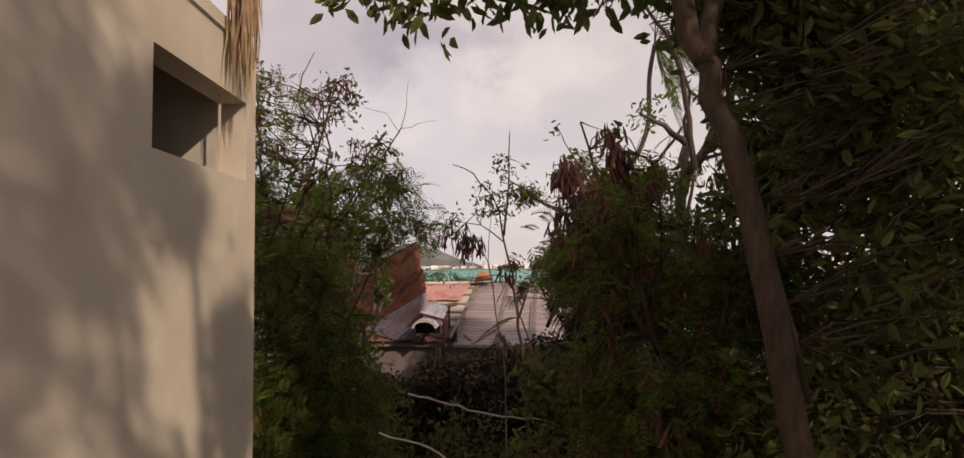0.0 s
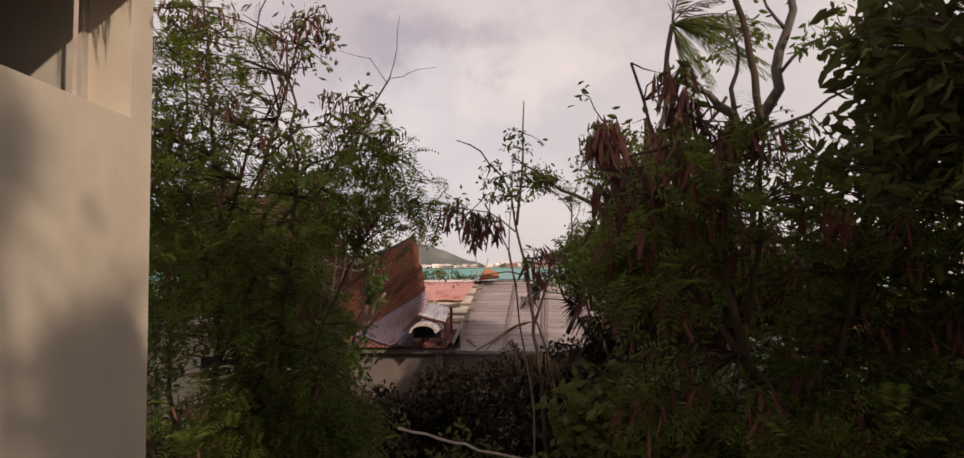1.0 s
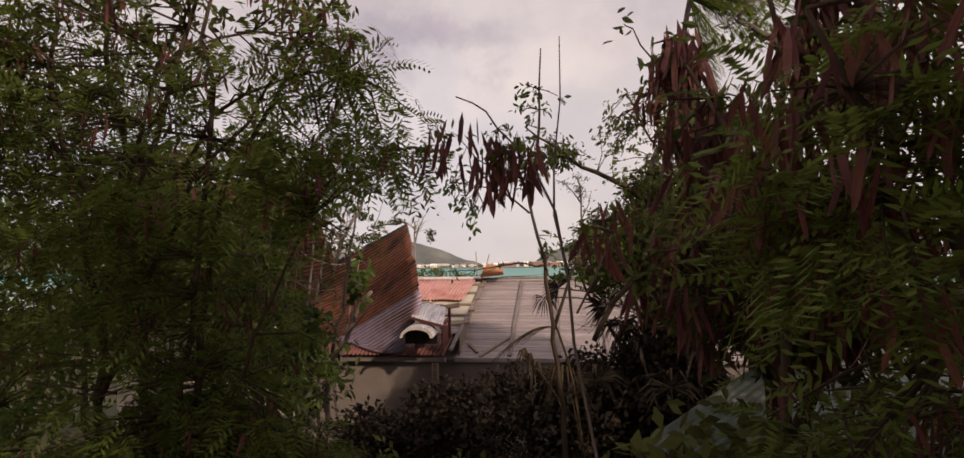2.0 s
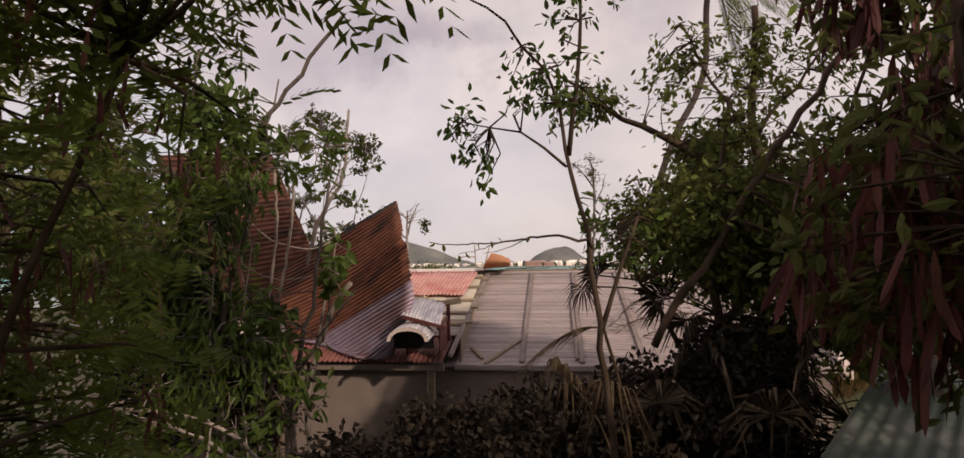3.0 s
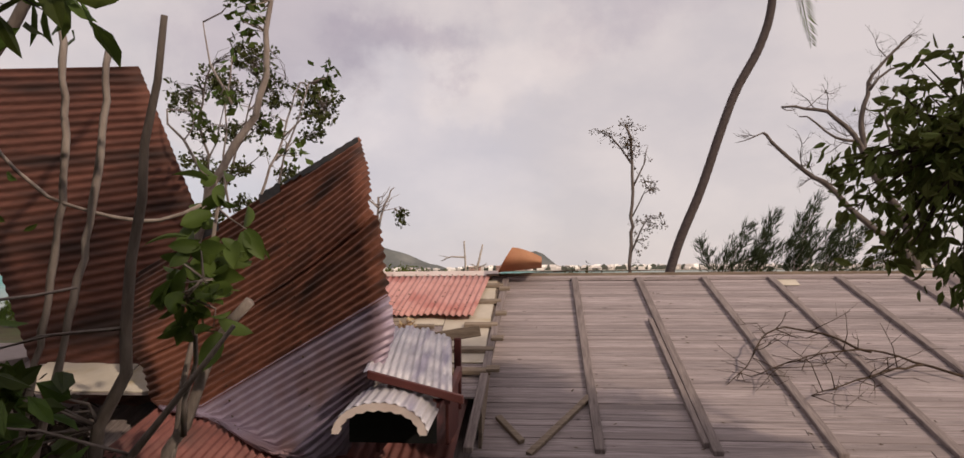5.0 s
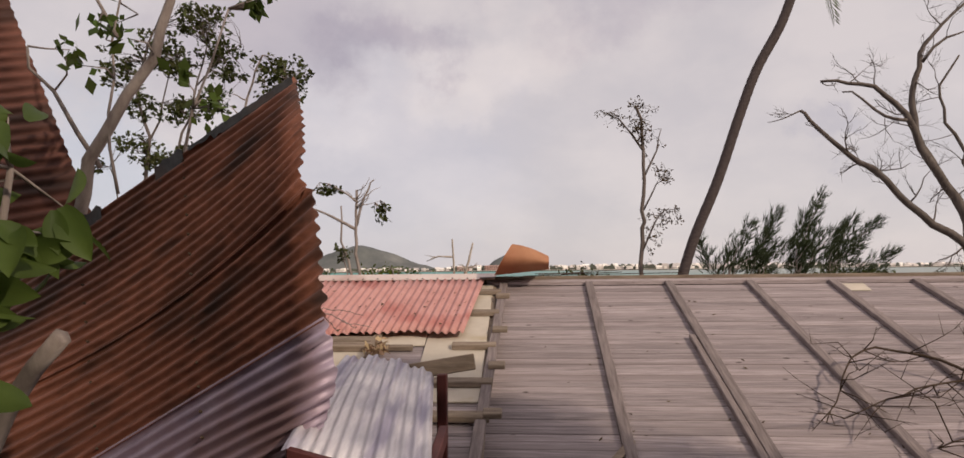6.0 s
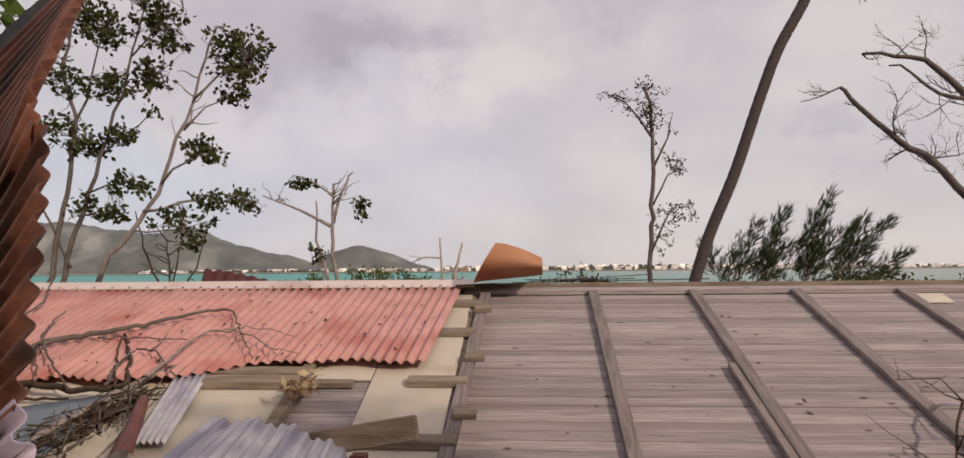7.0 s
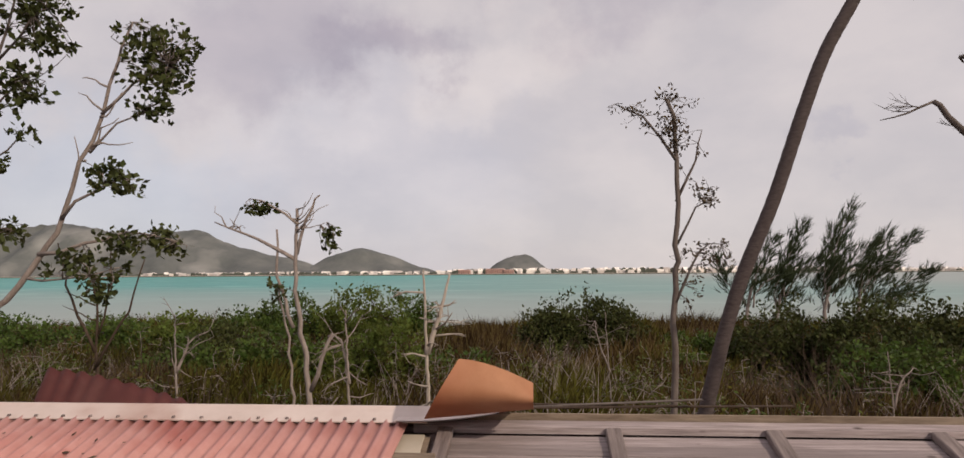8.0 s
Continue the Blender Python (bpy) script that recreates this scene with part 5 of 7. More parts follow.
VINES = [([(-2.61, 13.9, 5.3), (-2.46, 13.9, 4.64), (-2.51, 13.9, 3.87), (-2.34, 13.9, 3.26), (-2.05, 13.9, 2.43)], 0.013), ([(-2.03, 13.9, 5.3), (-1.98, 13.9, 4.53), (-2.06, 13.9, 3.68), (-2.2, 13.8, 2.2), (-2.2, 13.8, 0.0)], 0.021),
         ([(-1.72, 13.9, 5.15), (-1.77, 13.9, 4.43), (-1.9, 13.9, 3.68), (-2.1, 13.85, 2.6), (-2.2, 13.8, 1.4)], 0.022), ([(-2.46, 13.9, 4.64), (-2.28, 13.9, 4.44), (-2.07, 13.9, 4.28), (-1.7, 13.95, 4.16), (-1.5, 14.1, 4.15), (-1.3, 14.2, 4.25)], 0.011), ([(-2.7, 13.5, 4.9), (-2.75, 13.5, 3.9), (-2.6, 13.5, 2.6)], 0.009), ([(-3.1, 13.4, 5.2), (-3.0, 13.4, 4.0), (-3.1, 13.4, 2.5)], 0.008),
         ([(-2.3, 13.6, 3.4), (-2.2, 13.6, 2.8), (-1.9, 13.6, 2.3), (-1.6, 13.6, 1.9)], 0.007), ([(-3.5, 13.2, 4.6), (-3.4, 13.2, 3.4), (-3.5, 13.2, 2.2)], 0.007)]
rnd = random.Random(21)
for pts, r in VINES:
    V, F = [], []
    run = smooth_path(pts, 0.1)
    for q in run[1:-1]:
        q += Vector((rnd.gauss(0, 0.006), rnd.gauss(0, 0.006), 0))
    tube(V, F, run, [r * rnd.uniform(0.85, 1.1) for _ in run], 6)
    put("vine", V, F, BARK_GREY, vines, smooth=True)

plant("hanging_creeper", (-2.0, 12.6, 0.0), "yellow-green creeper hanging in strings from the tree", "creeper",
      [([(-2.3, 12.7, -0.1), (-2.3, 12.7, 2.5), (-2.1, 12.6, 5.0)], 0.02, 0.008), ([(-1.7, 12.7, -0.1), (-1.8, 12.7, 2.5), (-1.75, 12.7, 4.9)], 0.016, 0.006), ([(-2.2, 12.7, 4.6), (-1.75, 12.6, 3.95), (-1.3, 12.6, 3.72), (-0.95, 12.65, 3.78)], 0.008, 0.006)],
      [((-2.15, 12.6, 4.3), (0.45, 0.35, 0.9), 90), ((-2.3, 12.6, 3.0), (0.7, 0.35, 0.9), 110), ((-1.75, 12.6, 4.9), (0.35, 0.3, 0.35), 26), ((-1.6, 12.7, 2.9), (0.6, 0.3, 0.6), 26)],
      leaf, 0.17, 6, BARK_GREY, LEAF_BROAD, 0.2, 0.3, 1.6, 0.0)
plant("leaning_tree", (4.9, 2.9, 0.0), "thick dark leaning tree with a shady crown", "tree",
      [([(5.0, 2.8, -0.1), (4.92, 2.75, 2.2), (4.78, 2.7, 3.8), (4.63, 2.72, 4.55), (4.5, 2.74, 5.1), (4.4, 2.76, 5.5), (4.22, 2.76, 5.95), (3.95, 2.8, 6.7)], 0.095, 0.068), ([(4.4, 2.76, 5.5), (4.52, 2.85, 5.95), (4.6, 3.0, 6.6), (5.0, 3.0, 7.8)], 0.07, 0.03), ([(4.15, 2.8, 6.4), (3.4, 3.0, 6.7), (2.4, 3.0, 6.4)], 0.05, 0.015),
       ([(4.98, 2.9, 3.4), (4.82, 2.95, 4.3), (4.62, 2.95, 5.0), (4.55, 2.9, 5.5)], 0.02, 0.012)],
      [((4.9, 3.2, 7.6), (2.2, 1.6, 0.9), 200), ((3.1, 3.0, 6.3), (1.3, 0.5, 0.28), 80), ((6.6, 3.8, 5.2), (1.4, 1.6, 2.2), 330), ((6.2, 2.0, 6.8), (1.6, 1.2, 1.4), 200), ((5.6, 3.4, 4.9), (0.8, 0.8, 1.6), 170), ((5.3, 3.5, 5.4), (0.95, 0.5, 1.0), 220), ((4.9, 3.3, 6.3), (0.7, 0.6, 0.6), 170)],
      leaf, 0.15, 9, BARK_DARK, LEAF_DARK, 0.3, 0.42, 0.5, 0.0)
plant("shady_tree", (6.9, 4.6, 0.0), "dark shady tree with a thick trunk", "tree",
      [([(6.3, 4.2, -0.1), (6.5, 4.2, 2.2), (6.7, 4.2, 4.0), (6.8, 4.3, 6.5)], 0.16, 0.06), ([(6.5, 4.2, 2.6), (6.0, 4.1, 4.2), (5.8, 4.0, 5.4)], 0.05, 0.02), ([(6.8, 4.3, 6.3), (6.5, 5.2, 7.8), (5.4, 6.2, 8.9)], 0.06, 0.02)],
      # the last clump is an unseen high crown added to shade the broad-leaved tree
      [((6.6, 5.0, 3.4), (1.8, 1.5, 2.6), 900), ((7.8, 4.2, 6.4), (2.2, 1.6, 2.2), 560), ((6.0, 4.2, 1.6), (1.8, 1.6, 1.7), 560), ((5.7, 5.0, 5.6), (0.75, 0.6, 0.95), 360), ((5.6, 6.2, 4.7), (0.7, 0.6, 0.8), 190), ((6.1, 5.6, 5.8), (0.75, 0.7, 1.0), 420), ((5.0, 6.4, 9.0), (1.7, 1.7, 0.7), 430)],
      leaf, 0.16, 9, BARK_DARK, LEAF_DARK, 0.3, 0.42, 0.3, 0.0)
plant("flame_tree", (4.6, 5.4, 0.0), "feathery tree heavy with reddish-brown pods", "tree",
      [([(4.6, 5.4, -0.1), (4.5, 5.4, 2.0), (4.3, 5.3, 3.6), (4.0, 5.2, 4.5)], 0.09, 0.02), ([(4.5, 5.4, 2.4), (5.0, 5.4, 3.8), (5.1, 5.3, 4.6)], 0.06, 0.015), ([(4.35, 5.3, 3.4), (3.8, 5.0, 4.3), (3.5, 4.8, 4.9)], 0.03, 0.01),
       ([(4.3, 5.3, 3.8), (4.4, 5.1, 4.6), (4.3, 5.0, 5.2)], 0.025, 0.008)],
      [((4.6, 5.3, 3.3), (1.2, 1.0, 1.2), 430), ((3.9, 5.0, 4.35), (0.7, 0.6, 0.55), 120), ((5.1, 5.3, 4.1), (0.9, 0.8, 0.7), 110), ((4.25, 5.0, 4.85), (0.6, 0.5, 0.3), 22), ((4.3, 5.6, 1.8), (1.5, 1.1, 1.6), 400)],
      feather, 0.21, 6, BARK_DARK, LEAF_FINE, 0.26, 0, 0.15, 0.1, pods=0.42, pod_size=0.2)
plant("dark_tree", (4.4, 8.5, 0.0), "dense dark tree hung with dry brown strands", "tree",
      [([(4.5, 8.6, -0.1), (4.4, 8.5, 2.0), (4.2, 8.4, 3.6), (3.9, 8.2, 5.2)], 0.1, 0.03), ([(4.4, 8.5, 2.4), (4.9, 8.3, 4.0), (5.2, 8.2, 5.6)], 0.06, 0.02), ([(4.25, 8.4, 3.2), (3.6, 7.6, 4.4), (3.35, 7.0, 5.0)], 0.04, 0.015), ([(4.1, 8.4, 4.2), (3.8, 8.8, 5.3), (3.5, 9.0, 6.0), (3.3, 9.15, 6.4)], 0.025, 0.006), ([(5.2, 8.2, 5.6), (5.0, 8.8, 7.6), (4.2, 9.8, 9.4)], 0.05, 0.02)],
      # last limb and last clump are added out of view to shade the far sheet
      [((4.2, 8.4, 4.0), (1.0, 0.9, 0.75), 330), ((5.1, 8.3, 3.9), (1.2, 0.9, 1.2), 330), ((4.0, 8.1, 4.7), (0.7, 0.6, 0.5), 40), ((3.36, 9.1, 6.3), (0.26, 0.2, 0.22), 26), ((3.6, 8.95, 5.85), (0.28, 0.2, 0.3), 30), ((3.85, 8.7, 5.3), (0.35, 0.3, 0.3), 34), ((3.9, 10.1, 9.7), (1.5, 1.2, 0.6), 200)],
      leaf, 0.12, 8, BARK_DARK, LEAF_DARK, 0.28, 0.42, 0.6, 0.0, pods=0.32, pod_size=0.32)
plant("strand_tree", (3.9, 6.5, 0.0), "thin tree hung with long dry reddish leaves", "tree",
      [([(3.9, 6.5, -0.1), (3.85, 6.45, 2.6), (3.8, 6.3, 4.2), (3.78, 6.1, 5.2), (3.62, 6.1, 5.9)], 0.05, 0.012), ([(3.8, 6.3, 4.3), (3.6, 6.6, 4.9), (3.4, 7.1, 5.6)], 0.025, 0.008), ([(3.8, 6.2, 4.7), (4.0, 6.1, 5.2), (4.25, 6.1, 5.5)], 0.02, 0.008)],
      [((4.04, 6.1, 5.56), (0.14, 0.12, 0.1), 9), ((4.39, 6.1, 5.33), (0.16, 0.12, 0.1), 10), ((4.18, 6.1, 5.1), (0.2, 0.15, 0.12), 12), ((3.87, 6.1, 5.24), (0.1, 0.1, 0.12), 7), ((3.97, 6.1, 5.78), (0.14, 0.1, 0.06), 6), ((3.42, 7.1, 5.5), (0.18, 0.15, 0.14), 14), ((3.9, 6.3, 4.5), (0.45, 0.35, 0.45), 30), ((3.55, 6.9, 4.9), (0.3, 0.25, 0.4), 22)],
      leaf, 0.12, 2, BARK_DARK, LEAF_BROAD, 0.2, 0.42, 0.4, 0.0, pods=0.8, pod_size=0.30, clear=0.5, hole=-2)
plant("forked_tree", (5.12, 11.42, 0.0), "forked grey tree with sparse hanging leaves and pods", "tree",
      [([(5.12, 11.42, -0.1), (5.29, 11.5, 3.2), (5.45, 11.5, 5.2), (5.62, 11.5, 6.54)], 0.142, 0.1), ([(5.62, 11.5, 6.54), (5.33, 11.33, 6.74), (4.99, 11.12, 6.95), (4.7, 11.0, 7.05)], 0.075, 0.025), ([(5.62, 11.5, 6.54), (5.54, 11.33, 6.95), (5.62, 11.17, 7.45), (5.45, 11.08, 8.12)], 0.05, 0.017), ([(5.58, 11.42, 6.03), (5.83, 11.08, 6.29), (6.05, 10.66, 6.79), (6.04, 10.58, 7.29), (6.24, 10.58, 7.87), (6.16, 10.58, 8.7)], 0.1, 0.042), ([(6.05, 10.66, 6.95), (6.45, 10.58, 7.37), (6.95, 10.58, 7.54)], 0.033, 0.01), ([(6.16, 10.58, 7.62), (5.91, 10.5, 7.95), (5.7, 10.5, 8.45)], 0.033, 0.01), ([(5.79, 11.17, 6.2), (6.54, 10.92, 6.45), (7.37, 10.75, 6.95)], 0.042, 0.013)],
      [((4.87, 11.08, 7.12), (0.5, 0.33, 0.29), 11), ((5.54, 11.17, 7.7), (0.58, 0.33, 0.5), 13), ((6.87, 10.58, 7.45), (0.75, 0.5, 0.5), 30), ((7.37, 10.75, 6.87), (0.75, 0.5, 0.5), 25), ((6.04, 10.92, 5.87), (1.17, 0.42, 0.42), 40), ((6.2, 10.58, 8.45), (0.67, 0.5, 0.42), 25), ((4.87, 11.17, 6.03), (0.67, 0.42, 0.42), 23)],
      leaf, 0.15, 6, BARK_MID, LEAF_FINE, 0.24, 0.4, 0.7, 0.0, pods=0.12, pod_size=0.22)
plant("drooping_tree", (4.4, 13.6, 0.0), "olive-leaved tree with a long drooping bough", "tree",
      [([(4.4, 13.6, -0.1), (4.4, 13.6, 2.5), (4.38, 13.5, 5.15), (4.4, 13.4, 7.0)], 0.09, 0.04), ([(4.4, 13.55, 4.8), (3.98, 13.7, 5.02), (3.5, 13.5, 5.32), (3.02, 13.34, 5.55), (2.5, 13.2, 5.85), (1.9, 13.1, 6.3)], 0.065, 0.012), ([(4.4, 13.5, 5.2), (3.9, 13.4, 6.1), (3.5, 13.3, 6.8)], 0.03, 0.01), ([(4.4, 13.6, 3.4), (3.9, 13.9, 4.0), (3.2, 14.2, 4.5)], 0.03, 0.01), ([(4.4, 13.5, 5.4), (5.0, 13.4, 6.2), (5.5, 13.3, 6.9)], 0.03, 0.01)],
      [((2.35, 13.2, 5.85), (0.7, 0.2, 0.3), 46), ((3.6, 13.4, 6.3), (0.6, 0.4, 0.6), 60), ((4.4, 13.4, 6.3), (0.5, 0.4, 0.8), 70), ((5.2, 13.4, 6.3), (0.7, 0.4, 0.6), 34), ((3.35, 14.2, 4.35), (0.9, 0.5, 0.8), 400), ((4.6, 14.0, 4.5), (1.0, 0.6, 1.0), 420), ((3.95, 13.6, 5.25), (0.6, 0.4, 0.5), 110), ((3.9, 14.2, 5.3), (0.5, 0.4, 0.5), 170)],
      leaf, 0.10, 10, BARK_DARK, LEAF_OLIVE, 0.18, 0.4, 0.8, 0.0, even=0.7)
plant("slender_shrub", (2.95, 5.2, 0.0), "slender upright shrub with bunches of red-brown pods", "shrub",
      [([(2.95, 5.2, -0.1), (2.85, 5.2, 2.0), (2.8, 5.2, 3.4), (2.72, 5.2, 4.05), (2.58, 5.2, 4.45), (2.45, 5.2, 4.58)], 0.014, 0.004), ([(2.72, 5.2, 4.05), (2.69, 5.2, 4.5), (2.70, 5.2, 5.0)], 0.006, 0.002), ([(2.62, 5.2, 4.4), (2.42, 5.2, 4.5), (2.28, 5.2, 4.62)], 0.005, 0.002), ([(2.75, 5.2, 3.9), (2.85, 5.2, 4.2), (2.92, 5.2, 4.3)], 0.005, 0.002)],
      [((2.45, 5.2, 4.52), (0.12, 0.08, 0.05), 9), ((2.28, 5.2, 4.62), (0.06, 0.06, 0.04), 3), ((2.88, 5.2, 4.25), (0.1, 0.08, 0.06), 4)],
      small_leaf, 0.07, 3, BARK_MID, LEAF_FINE, 0.08, 0.45, 0.4, 0.0, pods=0.9, pod_size=0.15, clear=0.3, hole=-2)
slender = plant("slender_tree", (2.35, 11.1, 0.0), "slender dark-stemmed tree with sparse drooping leaves", "tree",
      [([(2.55, 11.3, -0.1), (2.5, 11.2, 2.0), (2.35, 11.0, 3.6), (2.12, 11.0, 4.9), (1.95, 10.9, 5.6), (1.6, 10.7, 6.0), (1.28, 10.45, 6.15)], 0.05, 0.008), ([(2.14, 11.0, 4.85), (2.25, 10.9, 5.8), (2.3, 10.8, 6.8)], 0.025, 0.008),
       ([(2.12, 11.0, 4.75), (1.7, 10.9, 5.05), (1.2, 10.8, 5.15)], 0.015, 0.005), ([(2.33, 11.0, 4.02), (2.2, 10.8, 4.08), (2.05, 10.6, 4.12)], 0.016, 0.011), ([(2.4, 11.0, 3.3), (2.6, 11.1, 3.9), (2.75, 11.2, 4.3)], 0.025, 0.01),],
      [((1.9, 10.9, 5.5), (0.5, 0.4, 0.5), 34), ((1.2, 10.8, 5.0), (0.22, 0.2, 0.3), 14), ((2.2, 10.9, 6.0), (0.4, 0.3, 0.5), 14), ((1.3, 10.5, 6.1), (0.12, 0.1, 0.12), 6), ((1.35, 10.9, 4.75), (0.12, 0.1, 0.25), 10), ((2.62, 11.2, 4.2), (0.4, 0.4, 0.38), 60)],
      leaf, 0.10, 6, BARK_DARK, LEAF_BROAD, 0.16, 0.42, 0.6, 0.0, clear=0.42)
for pts, r0, r1 in (([(2.05, 10.6, 4.12), (1.85, 10.38, 4.1), (1.6, 10.12, 4.05), (1.4, 9.9, 4.04), (1.27, 9.78, 4.03), (1.15, 9.68, 4.05)], 0.011, 0.003), ([(1.6, 10.12, 4.05), (1.47, 9.9, 3.99), (1.36, 9.72, 3.96)], 0.004, 0.002), ([(1.8, 10.33, 4.09), (1.62, 10.2, 4.0), (1.5, 10.05, 3.97)], 0.004, 0.002)):
    V, F = [], []
    limb(V, F, [], pts, r0, r1, 6, 0.04, 0.003)
    put("limb", V, F, BARK_DARK, slender, smooth=True)
for at, way, size in (((1.24, 9.74, 4.03), (0.25, 0.1, -1), 0.055), ((1.19, 9.70, 4.04), (-0.7, -0.2, -0.5), 0.05), ((1.36, 9.72, 3.95), (0.1, 0.2, -1), 0.055), ((1.40, 9.78, 3.97), (0.5, 0, -0.8), 0.05), ((1.47, 9.97, 4.05), (-0.2, 0.1, -1), 0.05),
                      ((1.55, 10.05, 4.06), (0.2, 0.3, -0.9), 0.055), ((1.62, 10.12, 4.06), (-0.4, 0.2, 0.6), 0.05), ((1.75, 10.25, 4.09), (0.2, 0.2, -1), 0.055), ((1.82, 10.32, 4.1), (-0.3, 0, -1), 0.05)):
    V, F = [], []
    big_leaf(V, F, Vector(at), Vector(way).normalized(), size, 0.5)
    if V:
        put("leaf", V, F, LEAF_FINE, slender, smooth=True)
random.seed(61)
plant("dense_tree", (3.9, 12.2, 0.0), "dense dark tree beside the eave", "tree",
      [([(3.7, 12.4, -0.1), (3.7, 12.4, 2.0), (3.6, 12.3, 3.6), (3.8, 12.2, 5.6)], 0.09, 0.02), ([(3.7, 12.4, 2.4), (3.0, 12.1, 3.4), (2.6, 11.8, 4.2)], 0.04, 0.012), ([(3.65, 12.3, 3.2), (4.6, 12.2, 4.6), (5.2, 12.0, 6.0)], 0.05, 0.015), ([(2.9, 11.5, 3.1), (3.61, 11.5, 4.29), (4.2, 11.65, 5.1), (4.8, 11.8, 5.9), (5.6, 12.0, 7.0)], 0.04, 0.03)],
      [((3.75, 12.1, 4.25), (1.0, 0.8, 0.65), 560), ((4.9, 12.0, 4.2), (1.1, 1.0, 1.1), 400), ((3.9, 12.1, 5.4), (1.2, 0.9, 0.7), 50), ((5.1, 12.1, 2.6), (0.9, 0.8, 0.9), 50), ((4.1, 12.7, 4.2), (1.4, 0.5, 0.85), 460), ((5.2, 12.5, 4.8), (1.1, 0.7, 0.9), 150), ((4.3, 12.4, 3.1), (0.9, 0.5, 0.5), 150), ((5.1, 12.0, 3.2), (0.8, 0.7, 0.9), 130), ((3.85, 12.9, 3.8), (0.95, 0.35, 0.34), 330)],
      small_leaf, 0.10, 12, BARK_DARK, LEAF_OLIVE, 0.32, 0.5, 0.4, 0.0, clear=0.6, hole=-0.22, even=0.8)
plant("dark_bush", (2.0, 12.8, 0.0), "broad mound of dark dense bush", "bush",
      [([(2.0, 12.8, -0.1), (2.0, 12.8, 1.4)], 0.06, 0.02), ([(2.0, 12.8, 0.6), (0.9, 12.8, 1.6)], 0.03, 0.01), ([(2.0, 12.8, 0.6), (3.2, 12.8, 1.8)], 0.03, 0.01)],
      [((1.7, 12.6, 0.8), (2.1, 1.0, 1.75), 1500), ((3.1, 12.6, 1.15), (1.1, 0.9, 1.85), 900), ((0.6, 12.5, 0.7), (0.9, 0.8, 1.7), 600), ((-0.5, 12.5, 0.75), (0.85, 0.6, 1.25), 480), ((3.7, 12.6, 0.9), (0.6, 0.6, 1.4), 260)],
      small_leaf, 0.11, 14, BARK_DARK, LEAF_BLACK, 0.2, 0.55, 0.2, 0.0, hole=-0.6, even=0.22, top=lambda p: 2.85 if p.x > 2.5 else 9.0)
# the near-black leaf colour carries the shade beneath the vines
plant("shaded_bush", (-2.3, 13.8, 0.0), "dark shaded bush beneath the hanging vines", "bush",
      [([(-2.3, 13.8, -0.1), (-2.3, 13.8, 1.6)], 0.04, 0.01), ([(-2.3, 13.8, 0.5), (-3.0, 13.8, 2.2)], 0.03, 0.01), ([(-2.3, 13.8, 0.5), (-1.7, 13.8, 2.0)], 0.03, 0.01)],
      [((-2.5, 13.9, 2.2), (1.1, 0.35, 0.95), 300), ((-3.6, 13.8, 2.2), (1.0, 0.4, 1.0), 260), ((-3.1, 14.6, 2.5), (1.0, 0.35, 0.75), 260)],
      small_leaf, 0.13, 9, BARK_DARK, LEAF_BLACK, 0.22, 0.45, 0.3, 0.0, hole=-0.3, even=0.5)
random.seed(62)
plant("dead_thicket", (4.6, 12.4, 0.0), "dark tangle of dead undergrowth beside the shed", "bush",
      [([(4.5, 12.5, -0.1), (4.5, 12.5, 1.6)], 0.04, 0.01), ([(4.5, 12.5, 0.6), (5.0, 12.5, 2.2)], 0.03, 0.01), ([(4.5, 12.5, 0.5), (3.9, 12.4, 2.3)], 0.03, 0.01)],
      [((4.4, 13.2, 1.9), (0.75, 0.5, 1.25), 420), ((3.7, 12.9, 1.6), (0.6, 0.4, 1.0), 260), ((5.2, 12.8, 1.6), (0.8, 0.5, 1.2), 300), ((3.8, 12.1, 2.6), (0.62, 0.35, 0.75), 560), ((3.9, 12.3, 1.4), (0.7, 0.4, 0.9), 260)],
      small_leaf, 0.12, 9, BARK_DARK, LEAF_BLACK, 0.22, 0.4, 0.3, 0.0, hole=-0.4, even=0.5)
plant("low_thicket", (2.0, 8.8, 0.0), "low dark undergrowth between the trees", "bush",
      [([(1.0, 8.8, -0.1), (1.0, 8.8, 1.2)], 0.03, 0.01), ([(3.0, 8.8, -0.1), (3.0, 8.8, 1.2)], 0.03, 0.01)],
      [((0.3, 9.6, 0.9), (2.2, 1.6, 1.2), 420), ((2.8, 8.6, 0.7), (2.2, 1.6, 1.0), 420), ((1.8, 5.6, 0.7), (2.2, 1.6, 1.0), 380), ((3.5, 5.9, 2.95), (0.5, 0.4, 0.35), 140), ((4.2, 8.6, 1.2), (1.4, 1.4, 1.2), 240)],
      small_leaf, 0.13, 13, BARK_DARK, LEAF_DARK, 0.3, 0.5, 0.2, 0.0)
